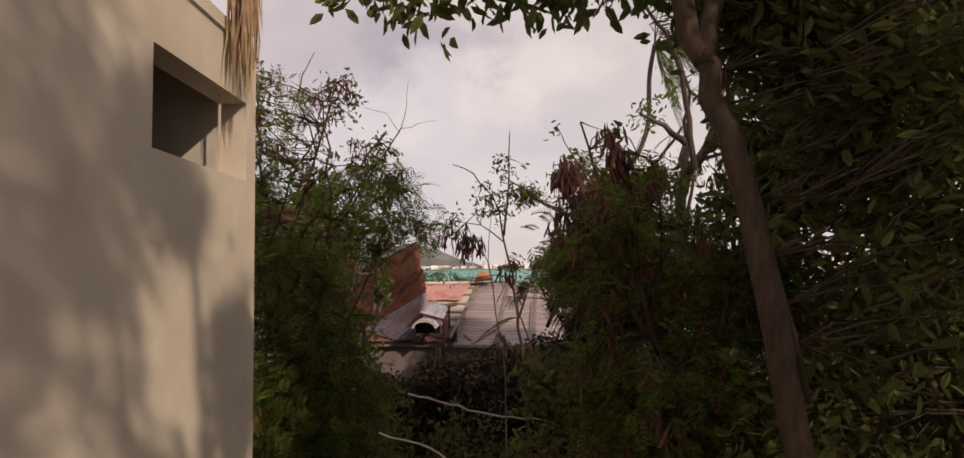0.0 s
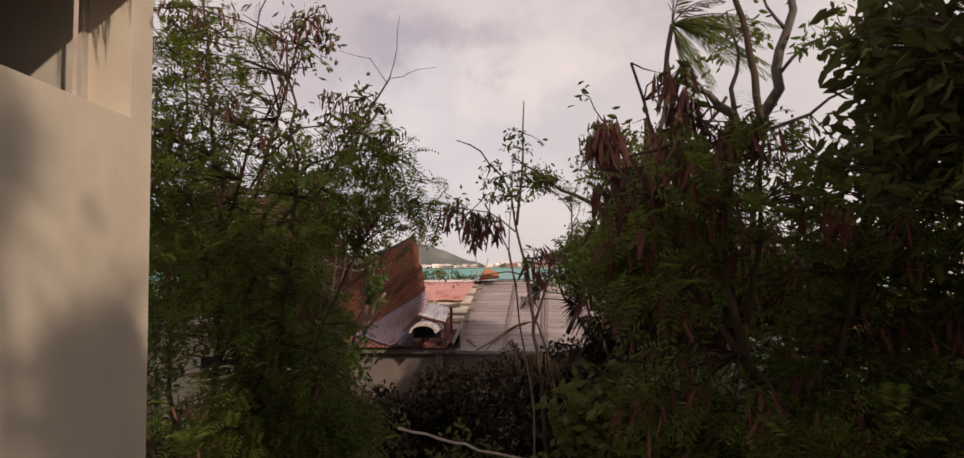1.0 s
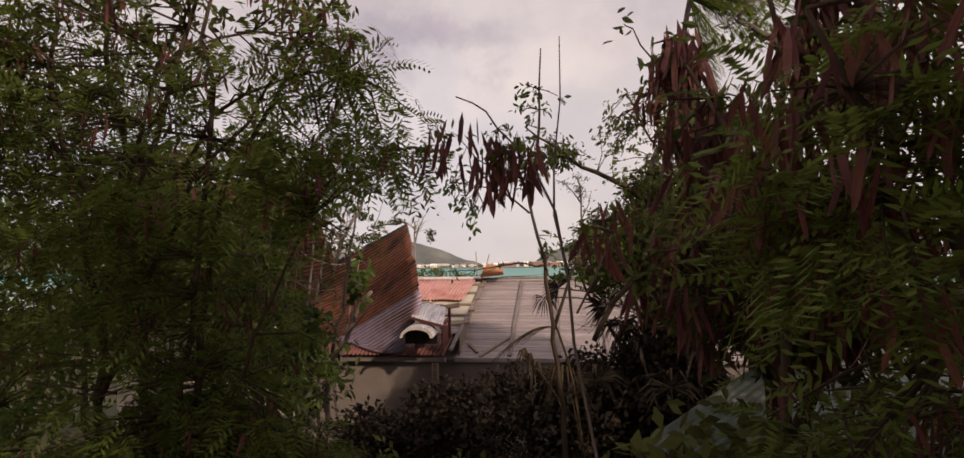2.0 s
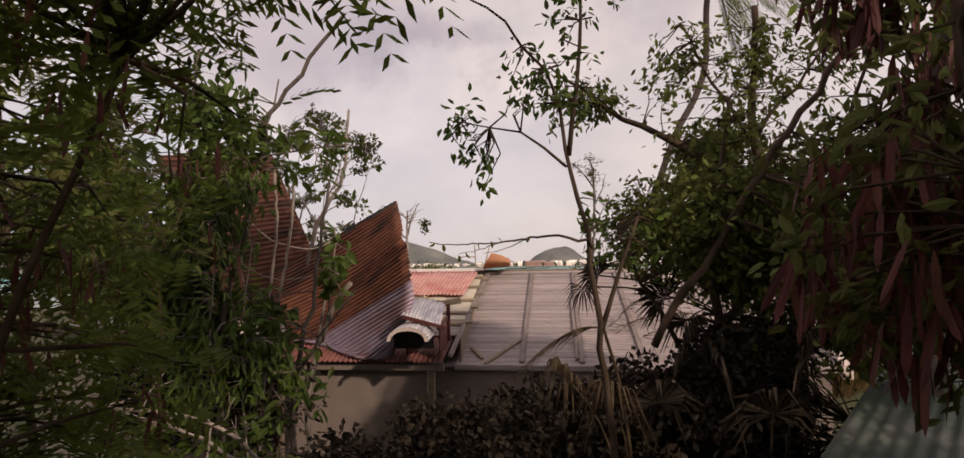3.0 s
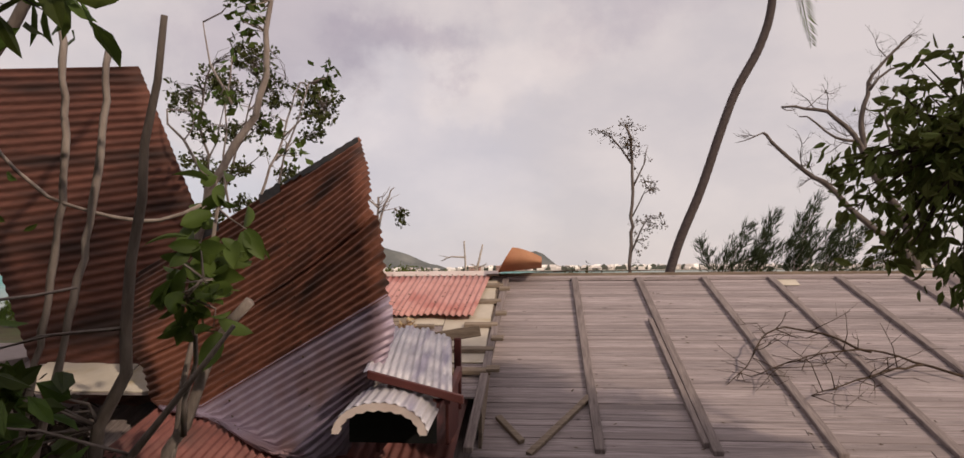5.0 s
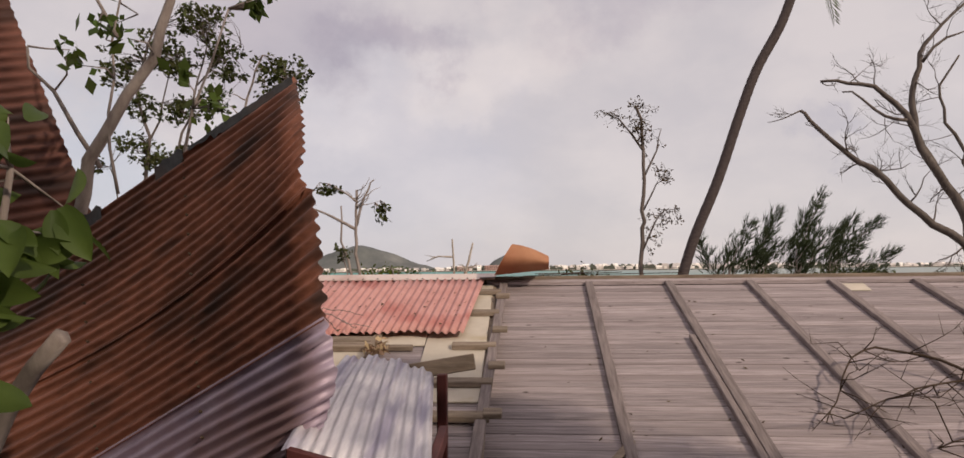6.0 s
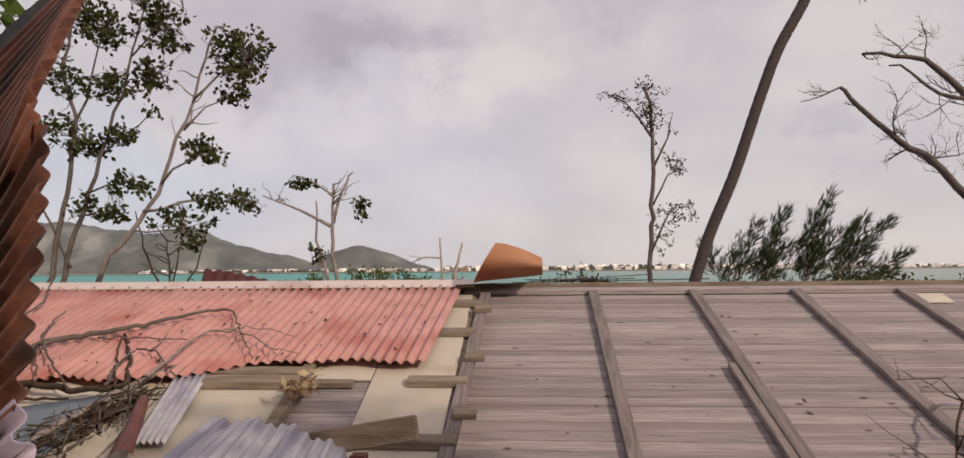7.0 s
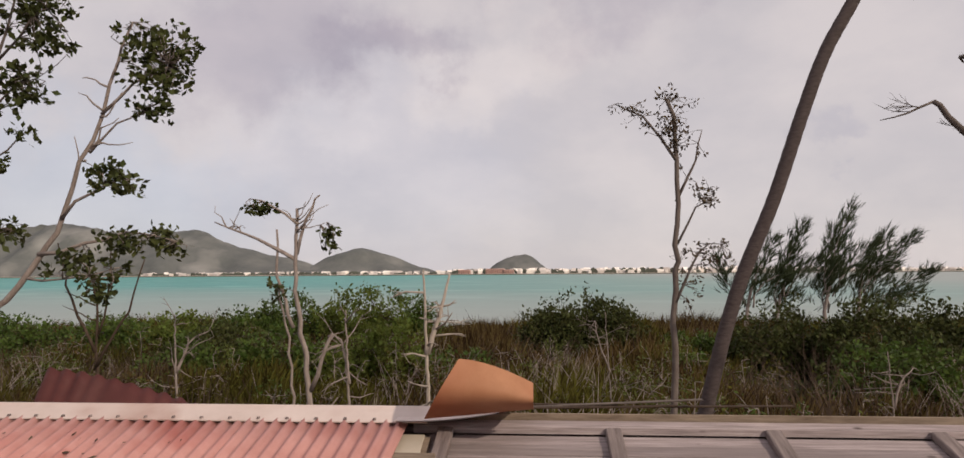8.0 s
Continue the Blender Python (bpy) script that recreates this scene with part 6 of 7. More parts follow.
plant("undergrowth", (-1.5, 5.2, 0.0), "dark feathery undergrowth below the tree", "bush",
      [([(-0.6, 5.4, -0.1), (-0.5, 5.4, 1.2)], 0.03, 0.01), ([(-1.6, 6.0, -0.1), (-1.6, 6.0, 1.6)], 0.03, 0.01)],
      [((-0.4, 5.6, 1.1), (1.6, 1.2, 1.2), 260), ((-1.8, 10.8, 1.0), (2.0, 1.2, 1.3), 260)], feather, 0.24, 7, BARK_DARK, LEAF_DARK, 0.3, 0, 0.2, 0.1)

# a tall shade tree whose crown hangs over the lane from behind
plant("shade_tree", (7.6, -3.0, 0.0), "tall shade tree with an open crown over the lane", "tree",
      [([(7.6, -3.0, -0.1), (7.4, -2.9, 3.0), (6.8, -2.6, 5.6), (6.0, -2.6, 7.6)], 0.2, 0.05), ([(7.3, -2.9, 3.6), (6.2, -1.4, 4.8), (5.34, -1.0, 6.2), (5.36, -1.24, 7.7), (5.4, -1.5, 8.4)], 0.07, 0.04), ([(6.2, -1.4, 4.8), (5.45, -1.55, 6.0), (5.46, -1.98, 7.4)], 0.05, 0.03), ([(7.3, -2.9, 3.6), (7.5, -1.2, 5.0), (7.4, 0.4, 6.2)], 0.07, 0.02), ([(7.2, -2.9, 4.4), (6.4, -3.4, 6.2), (5.4, -3.6, 7.6)], 0.08, 0.02)],
      # the last two clumps are added out of view to darken the leaning tree's side
      [((5.6, -3.1, 8.0), (0.7, 1.1, 1.7), 340), ((5.6, -4.6, 7.6), (0.9, 1.0, 1.6), 260), ((5.4, -1.62, 8.05), (0.4, 0.42, 0.36), 120), ((5.26, -0.5, 6.7), (0.22, 0.22, 0.7), 150), ((5.3, -1.2, 5.9), (0.4, 0.5, 0.3), 50), ((8.8, 0.2, 3.8), (1.5, 1.2, 2.3), 420), ((7.5, 0.3, 6.0), (1.4, 1.3, 1.8), 620)],
      leaf, 0.15, 8, BARK_DARK, LEAF_DARK, 0.26, 0.42, 0.3, 0.0, clear=1.0, hole=-0.45, twig=0.005)


def wood_edge(name, label, blobs, size, per, material, seed):
    """Uncountable foliage at the edge of the woods: clumps of leaves, one sheet of green."""
    random.seed(seed)
    V, F = [], []
    for c, r, count in blobs:
        for _ in range(count):
            v = rand_dir() * random.random() ** 0.4
            p = Vector((c[0] + v.x * r[0], c[1] + v.y * r[1], c[2] + v.z * r[2]))
            if p.z < 0.1 or noise.noise(p * 0.6) < -0.38:
                continue
            for _ in range(per):
                leaf(V, F, p + rand_dir() * 0.4 * random.random(), rand_dir(-0.3), size * random.uniform(0.6, 1.2))
    tagged(put(name, V, F, material), label, "foliage", kind="stuff")


# the first, high clump is never seen; it is added to shade the dense tree
wood_edge("wood_edge", "dense dark foliage at the edge of the woods", [((9.4, 8.0, 7.6), (1.5, 1.5, 1.8), 700), ((8.8, 7.5, 2.7), (2.2, 2.4, 2.6), 900), ((8.0, 8.5, 2.0), (2.0, 1.4, 3.0), 360), ((6.4, 7.6, 1.6), (1.8, 1.2, 2.2), 360)], 0.24, 9, LEAF_DARK, 41)
wood_edge("wood_edge", "dense dark foliage at the edge of the woods", [((-7.2, 11.5, 2.6), (2.2, 2.2, 3.8), 800), ((-3.2, 9.8, 0.9), (1.6, 1.6, 1.2), 260), ((-5.0, 14.6, 4.4), (1.8, 0.9, 1.3), 200)], 0.2, 9, LEAF_BROAD, 42)
random.seed(43)


def fan_palm(place, stems, seed, label, crown=None):
    """A fan palm: each stem ends in a pleated half-round leaf; a leaf is green, dead and drooping, or spread upright."""
    rnd = random.Random(seed)
    t = thing("fan_palm", place, label, "palm", "fan palms by the house")
    base = Vector(place)
    if crown:
        V, F = [], []
        run = smooth_path([base, base.lerp(Vector(crown), 0.5) + Vector((0.06, 0, 0)), Vector(crown)], 0.2)
        tube(V, F, run, [0.06 + 0.01 * math.sin(i * 2.3) for i in range(len(run))], 8)
        put("trunk", V, F, BARK_DARK, t, smooth=True)
        base = Vector(crown)
    for end, size, state in stems:
        end = Vector(end)
        V, F = [], []
        mid = base.lerp(end, 0.55) + Vector((0, 0, 0.25 if not crown else 0.1))
        run = smooth_path([base, mid, end], 0.2)
        tube(V, F, run, [0.009] * len(run), 5)
        lead = (end - mid).normalized()
        side = lead.cross(Vector((0, 0, 1))).normalized()
        n, sweep, sag, wide = 26, 125, (0.25, 0.7), 0.032
        if state == "upright":
            lead, side, n, sweep, sag, wide = Vector((-0.75, -0.3, 0.45)).normalized(), Vector((0.55, 0.1, 0.83)).normalized(), 30, 112, (0.0, 0.25), 0.04
        if state == "hanging":
            lead, side, n, sweep, sag, wide = Vector((0.1, -0.1, -1)).normalized(), Vector((0.95, 0.3, 0)).normalized(), 18, 95, (0.1, 0.4), 0.035
        for k in range(n):
            w = radians(-sweep + 2 * sweep * k / (n - 1))
            d = (lead * math.cos(w) + side * math.sin(w) + rand_dir() * 0.06).normalized()
            ln = size * rnd.uniform(0.85, 1.05) * (1 - 0.25 * abs(k / (n - 1) - 0.5))
            tip = end + d * ln + Vector((0, 0, -ln * rnd.uniform(*sag) - (ln * 0.5 if state == "dead" else 0)))
            m = end + d * ln * 0.55 + Vector((0, 0, 0.02))
            s = d.cross(Vector((0.1, 1, 0.1))).normalized() * ln * wide
            b = len(V)
            V.extend((end, m + s, tip, m - s))
            F.append((b, b + 1, b + 2, b + 3))
        # living fans take the near-black leaf; their dark silhouette is put into the colour
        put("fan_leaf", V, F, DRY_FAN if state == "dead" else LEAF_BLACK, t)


fan_palm((3.95, 12.5, 0.0), [((2.42, 12.3, 3.76), 0.31, "upright"), ((3.1, 12.3, 3.5), 0.40, "upright"), ((2.25, 11.75, 3.66), 0.27, "hanging"), ((3.3, 12.1, 3.3), 0.44, "green")], 2, "fan palm with dark spread fans beside the house", crown=(3.75, 12.45, 3.3))
fan_palm((2.75, 12.0, 1.2), [((2.1, 11.6, 2.75), 0.5, "dead"), ((3.25, 11.8, 3.1), 0.48, "green"), ((2.5, 11.4, 2.6), 0.5, "dead"), ((2.9, 11.4, 2.6), 0.5, "green")], 4, "low fan palm with green and dry fans in the bush")
fan_palm((3.9, 11.6, 1.0), [((3.5, 11.6, 2.9), 0.46, "green"), ((4.2, 11.4, 3.0), 0.46, "green"), ((3.8, 11.0, 2.6), 0.5, "green")], 3, "fan palm with green and dry fans beside the shed")
frond = thing("dry_palm_frond", (2.3, 11.0, 2.6), "brown dead palm frond hanging beside the slender tree", "palm frond")
V, F = [], []
spine = smooth_path([(2.42, 11.25, 3.3), (2.2, 11.1, 3.3), (1.95, 11.0, 3.18), (1.7, 10.95, 2.98)], 0.03)
tube(V, F, spine, [0.012 * (1 - 0.7 * i / len(spine)) for i in range(len(spine))], 5)
rnd = random.Random(71)
for i in range(3, len(spine)):
    d = (spine[i] - spine[i - 1]).normalized()
    for sgn in (1, -1):
        run = (d * 1.0 + Vector((0.0, 0.45 * sgn, -0.28 - 0.35 * rnd.random()))).normalized() * rnd.uniform(0.28, 0.46)
        m = spine[i] + run * 0.5 + Vector((0, 0, 0.02))
        w = Vector((0.004, 0.0, 0.009))
        b = len(V)
        V.extend((spine[i], m + w, spine[i] + run + Vector((0, 0, -0.05)), m - w))
        F.append((b, b + 1, b + 2, b + 3))
put("frond_blade", V, F, DRY_FAN, frond)
V, F = [], []
tube(V, F, smooth_path([(2.75, 11.9, 1.4), (2.6, 11.6, 2.6), (2.42, 11.25, 3.3)], 0.2), [0.016] * len(smooth_path([(2.75, 11.9, 1.4), (2.6, 11.6, 2.6), (2.42, 11.25, 3.3)], 0.2)), 5)
put("stalk", V, F, DRY_FAN, frond)
twiggy("dead_branch", (2.6, 6.4, 0.4), "pale dead branch arching over the undergrowth", [[(1.5, 6.4, 2.75), (2.5, 6.5, 2.5), (3.6, 6.6, 2.2), (4.2, 6.7, 0.3)], [(1.3, 5.9, 2.4), (2.2, 5.9, 2.0), (2.8, 6.0, 0.3)]], 0.014, BARK_PALE, 4, 0.4, 8)
twiggy("dead_branch", (-1.2, 10.6, 0.3), "bare pale branches fallen among the leaves", [[(-3.6, 10.6, 2.45), (-2.2, 10.5, 2.65), (-0.9, 10.7, 2.4), (-0.2, 11.0, 1.2), (0.0, 11.2, 0.1)], [(-3.4, 10.9, 2.3), (-2.0, 11.0, 2.45), (-0.7, 11.2, 1.7), (-0.4, 11.3, 0.2)]], 0.028, BARK_GREY, 8, 0.6, 9)
post = thing("old_post", (0.15, 4.6, 0.0), "pale weathered tree stump post beside the wall", "post")
V, F = [], []
tube(V, F, smooth_path([(0.10, 4.6, -0.1), (0.13, 4.6, 2.0), (0.08, 4.6, 4.4)], 0.3), [0.045] * len(smooth_path([(0.15, 4.6, -0.1), (0.18, 4.6, 2.0), (0.14, 4.6, 4.4)], 0.3)), 10)
put("stem", V, F, BARK_GREY, post, smooth=True)

# broken tree behind the peeled sheets
plant("broken_tree", (-2.3, 16.9, 2.6), "pale bare tree leaning through the torn roof", "tree",
      [([(-2.95, 16.9, 2.4), (-2.55, 16.5, 4.1), (-2.3, 16.4, 4.82), (-2.0, 16.4, 5.28), (-1.88, 16.4, 5.75), (-1.83, 16.4, 6.2), (-1.8, 16.4, 6.7)], 0.06, 0.022), ([(-2.4, 16.5, 4.6), (-2.7, 16.4, 5.1), (-2.8, 16.3, 5.4)], 0.02, 0.008), ([(-2.2, 16.4, 4.4), (-2.25, 16.4, 5.2), (-2.2, 16.4, 6.0)], 0.012, 0.006), ([(-1.75, 16.3, 4.3), (-1.6, 16.3, 4.9), (-1.4, 16.3, 5.6)], 0.014, 0.006), ([(-2.1, 16.2, 5.4), (-2.3, 16.2, 5.8), (-2.4, 16.2, 6.2)], 0.014, 0.005)],
      [((-1.75, 16.3, 5.75), (0.22, 0.2, 0.2), 12), ((-2.3, 16.3, 5.6), (0.3, 0.25, 0.5), 18), ((-1.95, 16.3, 6.3), (0.25, 0.2, 0.3), 14), ((-1.35, 16.3, 5.65), (0.22, 0.15, 0.2), 12), ((-1.5, 16.2, 5.0), (0.14, 0.1, 0.14), 4)], small_leaf, 0.11, 6, BARK_GREY, LEAF_BROAD, 0.14, 0.6, 0.2, 0.0)
plant("rubber_tree_sprig", (-1.6, 14.5, 0.0), "large glossy leaves on a broken pale stem", "tree",
      [([(-1.75, 14.5, -0.1), (-1.75, 14.5, 2.0), (-1.55, 14.45, 2.9), (-1.3, 14.4, 3.4), (-1.05, 14.35, 3.65)], 0.05, 0.035), ([(-1.7, 14.5, 2.2), (-1.5, 14.45, 3.4), (-1.3, 14.4, 4.25)], 0.03, 0.012), ([(-1.5, 14.4, 2.8), (-1.3, 14.1, 3.5), (-1.12, 13.9, 3.8)], 0.02, 0.01)],
      [((-1.25, 14.3, 4.1), (0.26, 0.2, 0.38), 12), ((-1.16, 13.9, 3.72), (0.22, 0.18, 0.28), 13)], big_leaf, 0.20, 4, BARK_GREY, LEAF_BROAD, 0.10, 0.5, 0.3, 0.0)

# ---- trees behind the house ----
def bare_twigs(pts, count, length, seed):
    """Thin crooked side limbs along the upper part of a stem."""
    rnd = random.Random(seed)
    found = []
    for _ in range(count):
        k = rnd.randrange(len(pts) // 2, len(pts) - 1)
        p = Vector(pts[k]).lerp(Vector(pts[k + 1]), rnd.random())
        d = Vector((rnd.choice((-1, 1)) * rnd.uniform(0.4, 1), rnd.uniform(-0.4, 0.4), rnd.uniform(0.0, 0.9))).normalized() * length * rnd.uniform(0.4, 1.1)
        q = p + d * 0.5 + Vector((0, 0, rnd.uniform(-0.08, 0.08)))
        e = p + d + Vector((0, 0, rnd.uniform(-0.05, 0.2)))
        found.append(([tuple(p), tuple(q), tuple(e)], 0.016, 0.005))
    return found


plant("sea_grape_tree", (-7.2, 24.0, -0.1), "leaning grey tree with clumps of small round leaves", "tree",
      [([(-7.6, 24.0, -0.3), (-6.4, 24.0, 3.67), (-6.0, 24.0, 4.3), (-5.37, 24.0, 5.19), (-5.15, 24.0, 5.73), (-4.89, 24.0, 6.36), (-4.72, 24.0, 7.08), (-4.41, 24.0, 7.9)], 0.075, 0.015), ([(-5.6, 24.0, 4.9), (-5.0, 24.0, 5.0), (-4.5, 24.1, 5.2), (-3.8, 24.1, 5.05)], 0.03, 0.008),
       ([(-5.3, 24.0, 5.35), (-4.9, 24.0, 5.7), (-4.45, 24.0, 5.85)], 0.025, 0.008), ([(-4.8, 24, 6.7), (-4.4, 24.0, 7.1), (-3.9, 24.0, 7.3)], 0.025, 0.008), ([(-5.8, 24.0, 4.6), (-5.2, 24.0, 4.55), (-4.6, 24.0, 4.7)], 0.02, 0.006), ([(-4.95, 24, 6.2), (-4.6, 24.0, 6.6), (-4.2, 24.0, 6.7)], 0.02, 0.006)] + bare_twigs([(-6.0, 24.0, 4.3), (-5.7, 24.0, 4.7), (-5.37, 24.0, 5.19), (-5.15, 24.0, 5.73), (-4.89, 24.0, 6.36), (-4.72, 24.0, 7.08)], 6, 0.55, 3),
      [((-4.05, 24.0, 7.25), (0.45, 0.35, 0.35), 46), ((-4.1, 24.0, 6.75), (0.35, 0.3, 0.14), 18), ((-4.3, 24.0, 7.7), (0.3, 0.3, 0.2), 16), ((-4.5, 24.0, 5.8), (0.38, 0.3, 0.13), 20), ((-4.25, 24.1, 5.08), (0.6, 0.3, 0.16), 36), ((-3.8, 24.1, 5.0), (0.25, 0.2, 0.14), 14), ((-4.6, 24.0, 4.68), (0.28, 0.25, 0.13), 6), ((-4.7, 24.0, 5.95), (0.2, 0.2, 0.14), 12), ((-3.95, 24.0, 7.55), (0.5, 0.3, 0.25), 34), ((-5.1, 24.0, 4.75), (0.35, 0.3, 0.2), 18), ((-4.85, 24.0, 4.45), (0.25, 0.25, 0.13), 12)],
      small_leaf, 0.10, 9, BARK_GREY, LEAF_SEA, 0.12, 0.65, 0.0, 0.1, twig=0.006)
plant("sea_grape_tree", (-5.79, 22.31, -0.1), "tall many-stemmed grey tree with sparse leaf clumps", "tree",
      [([(-6.07, 22.31, -0.3), (-5.86, 22.31, 3.85), (-5.66, 22.31, 5.0), (-5.58, 22.31, 6.01), (-5.78, 22.31, 6.8), (-5.52, 22.31, 7.81)], 0.06, 0.015), ([(-5.93, 22.31, 2.19), (-5.63, 22.31, 4.14), (-5.27, 22.31, 5.22), (-4.91, 22.31, 6.37), (-4.62, 22.31, 7.52)], 0.049, 0.011), ([(-5.35, 22.31, 5.0), (-4.85, 22.31, 5.15), (-4.56, 22.31, 5.11)], 0.015, 0.005), ([(-5.17, 22.31, 5.51), (-4.85, 22.31, 5.79), (-4.49, 22.31, 6.08)], 0.019, 0.006), ([(-4.96, 22.31, 6.23), (-4.63, 22.31, 6.51), (-4.35, 22.31, 6.66)], 0.015, 0.005), ([(-5.61, 22.31, 5.79), (-5.35, 22.31, 6.59), (-5.14, 22.31, 7.31)], 0.022, 0.007), ([(-5.57, 22.31, 3.99), (-6.0, 22.31, 4.86), (-6.22, 22.31, 5.58)], 0.022, 0.007), ([(-4.78, 22.31, 6.87), (-4.42, 22.31, 7.31), (-4.06, 22.31, 7.52)], 0.015, 0.005)],
      [((-4.35, 22.31, 7.41), (0.45, 0.3, 0.22), 44), ((-4.45, 22.31, 6.59), (0.3, 0.22, 0.22), 30), ((-4.85, 22.31, 5.79), (0.3, 0.22, 0.11), 20), ((-4.71, 22.31, 5.11), (0.38, 0.22, 0.15), 26), ((-4.49, 22.31, 6.12), (0.17, 0.15, 0.09), 10), ((-5.14, 22.31, 7.23), (0.38, 0.3, 0.26), 40), ((-5.71, 22.31, 6.51), (0.3, 0.22, 0.26), 24), ((-5.5, 22.31, 7.52), (0.45, 0.3, 0.26), 40), ((-6.22, 22.31, 5.43), (0.3, 0.22, 0.3), 24), ((-4.56, 22.31, 7.88), (0.52, 0.3, 0.3), 40), ((-5.07, 22.31, 6.44), (0.38, 0.22, 0.22), 34), ((-5.35, 22.31, 5.65), (0.34, 0.22, 0.22), 30), ((-5.79, 22.31, 5.87), (0.38, 0.3, 0.3), 34), ((-5.57, 22.31, 4.86), (0.38, 0.22, 0.22), 28), ((-6.07, 22.31, 7.16), (0.45, 0.3, 0.38), 44), ((-5.07, 22.31, 4.71), (0.26, 0.22, 0.15), 18), ((-4.92, 22.31, 8.03), (0.38, 0.3, 0.3), 34), ((-4.27, 22.31, 7.02), (0.3, 0.22, 0.15), 20)],
      small_leaf, 0.085, 9, BARK_MID, LEAF_SEA, 0.11, 0.65, 0.0, 0.1, twig=0.005)
plant("sea_grape_tree", (-6.6, 27.0, 0.0), "small dark bare-stemmed shrub behind the roof", "shrub",
      [([(-6.9, 27.0, -0.2), (-6.8, 27.0, 3.0), (-6.9, 27.0, 4.6)], 0.05, 0.015), ([(-6.85, 27.0, 3.0), (-6.3, 27.0, 4.0), (-6.0, 27.0, 4.9)], 0.03, 0.01), ([(-6.85, 27.0, 3.3), (-7.3, 27.0, 4.2), (-7.6, 27.0, 5.2)], 0.03, 0.01), ([(-6.8, 27.0, 3.6), (-6.6, 27.0, 4.6), (-6.7, 27.0, 5.4)], 0.02, 0.008)] + bare_twigs([(-6.85, 27.0, 2.6), (-6.8, 27.0, 3.0), (-6.85, 27.0, 3.8), (-6.9, 27.0, 4.6)], 8, 0.8, 5),
      [((-6.7, 27.0, 4.2), (0.8, 0.3, 0.8), 5)], small_leaf, 0.09, 3, BARK_DARK, LEAF_SEA, 0.12, 0.65)
plant("broken_stem_tree", (-3.8, 28.5, -0.5), "broken bleached tree with a few leaf tufts", "tree",
      [([(-3.5, 28.5, -0.6), (-3.55, 28.5, 2.2), (-3.75, 28.5, 3.5), (-3.87, 28.5, 4.8), (-3.85, 28.5, 5.9)], 0.075, 0.03), ([(-3.85, 28.5, 5.0), (-3.6, 28.5, 5.9), (-3.4, 28.5, 6.15)], 0.04, 0.015), ([(-3.86, 28.5, 4.9), (-4.4, 28.5, 5.2), (-4.9, 28.5, 5.4), (-5.5, 28.5, 5.65)], 0.045, 0.012), ([(-3.86, 28.5, 5.6), (-4.3, 28.5, 5.95), (-4.8, 28.5, 6.1)], 0.03, 0.01),
       ([(-3.9, 28.5, 3.6), (-4.2, 28.5, 4.6), (-4.25, 28.5, 5.5)], 0.04, 0.02), ([(-3.7, 28.5, -0.6), (-3.9, 28.5, 2.5), (-4.2, 28.5, 4.4)], 0.04, 0.02), ([(-3.55, 28.5, 2.4), (-3.3, 28.45, 3.0), (-3.1, 28.4, 3.5)], 0.05, 0.03), ([(-3.6, 28.5, 2.2), (-3.35, 28.5, 1.9), (-3.0, 28.45, 2.3)], 0.035, 0.012)] + bare_twigs([(-3.75, 28.5, 3.5), (-3.87, 28.5, 4.8), (-3.85, 28.5, 5.4), (-3.85, 28.5, 5.9)], 9, 0.7, 7) + bare_twigs([(-4.4, 28.5, 5.2), (-4.6, 28.5, 5.28), (-4.9, 28.5, 5.4), (-5.5, 28.5, 5.65)], 5, 0.4, 8),
      [((-4.6, 28.5, 5.9), (0.35, 0.2, 0.15), 16), ((-3.25, 28.5, 5.3), (0.18, 0.18, 0.28), 14), ((-4.2, 28.5, 4.3), (0.25, 0.2, 0.2), 10)], small_leaf, 0.12, 7, BARK_GREY, LEAF_SEA, 0.12, 0.7)
plant("dead_tree", (2.7, 25.4, -0.2), "thin dying tree with tangled brown tufts", "tree",
      [([(2.6, 25.4, -0.3), (2.66, 25.4, 3.9), (2.71, 25.4, 5.0), (2.73, 25.4, 6.4), (2.62, 25.4, 7.05)], 0.062, 0.028), ([(2.72, 25.4, 6.2), (2.3, 25.4, 6.8), (1.9, 25.4, 7.0)], 0.025, 0.006), ([(2.72, 25.4, 5.6), (3.0, 25.4, 6.2), (3.1, 25.4, 6.6)], 0.025, 0.006), ([(2.68, 25.4, 4.2), (3.0, 25.4, 4.9), (3.3, 25.4, 5.0)], 0.025, 0.006), ([(2.72, 25.4, 5.0), (3.0, 25.4, 5.5), (3.25, 25.4, 5.7)], 0.02, 0.006)],
      [((2.72, 25.4, 6.55), (0.2, 0.15, 0.25), 34), ((2.1, 25.4, 6.9), (0.3, 0.15, 0.12), 12), ((3.15, 25.4, 5.65), (0.22, 0.15, 0.13), 16), ((3.1, 25.4, 4.9), (0.3, 0.2, 0.2), 16), ((2.95, 25.4, 6.3), (0.3, 0.2, 0.35), 8), ((2.9, 25.4, 4.4), (0.15, 0.15, 0.6), 14), ((2.35, 25.4, 6.75), (0.35, 0.2, 0.2), 12), ((2.75, 25.4, 7.0), (0.3, 0.2, 0.2), 16), ((3.2, 25.4, 4.75), (0.28, 0.2, 0.16), 8), ((3.05, 25.4, 5.75), (0.25, 0.2, 0.25), 6)], small_leaf, 0.065, 6, BARK_MID, DRY_FAN, 0.10, 0.5, twig=0.005)
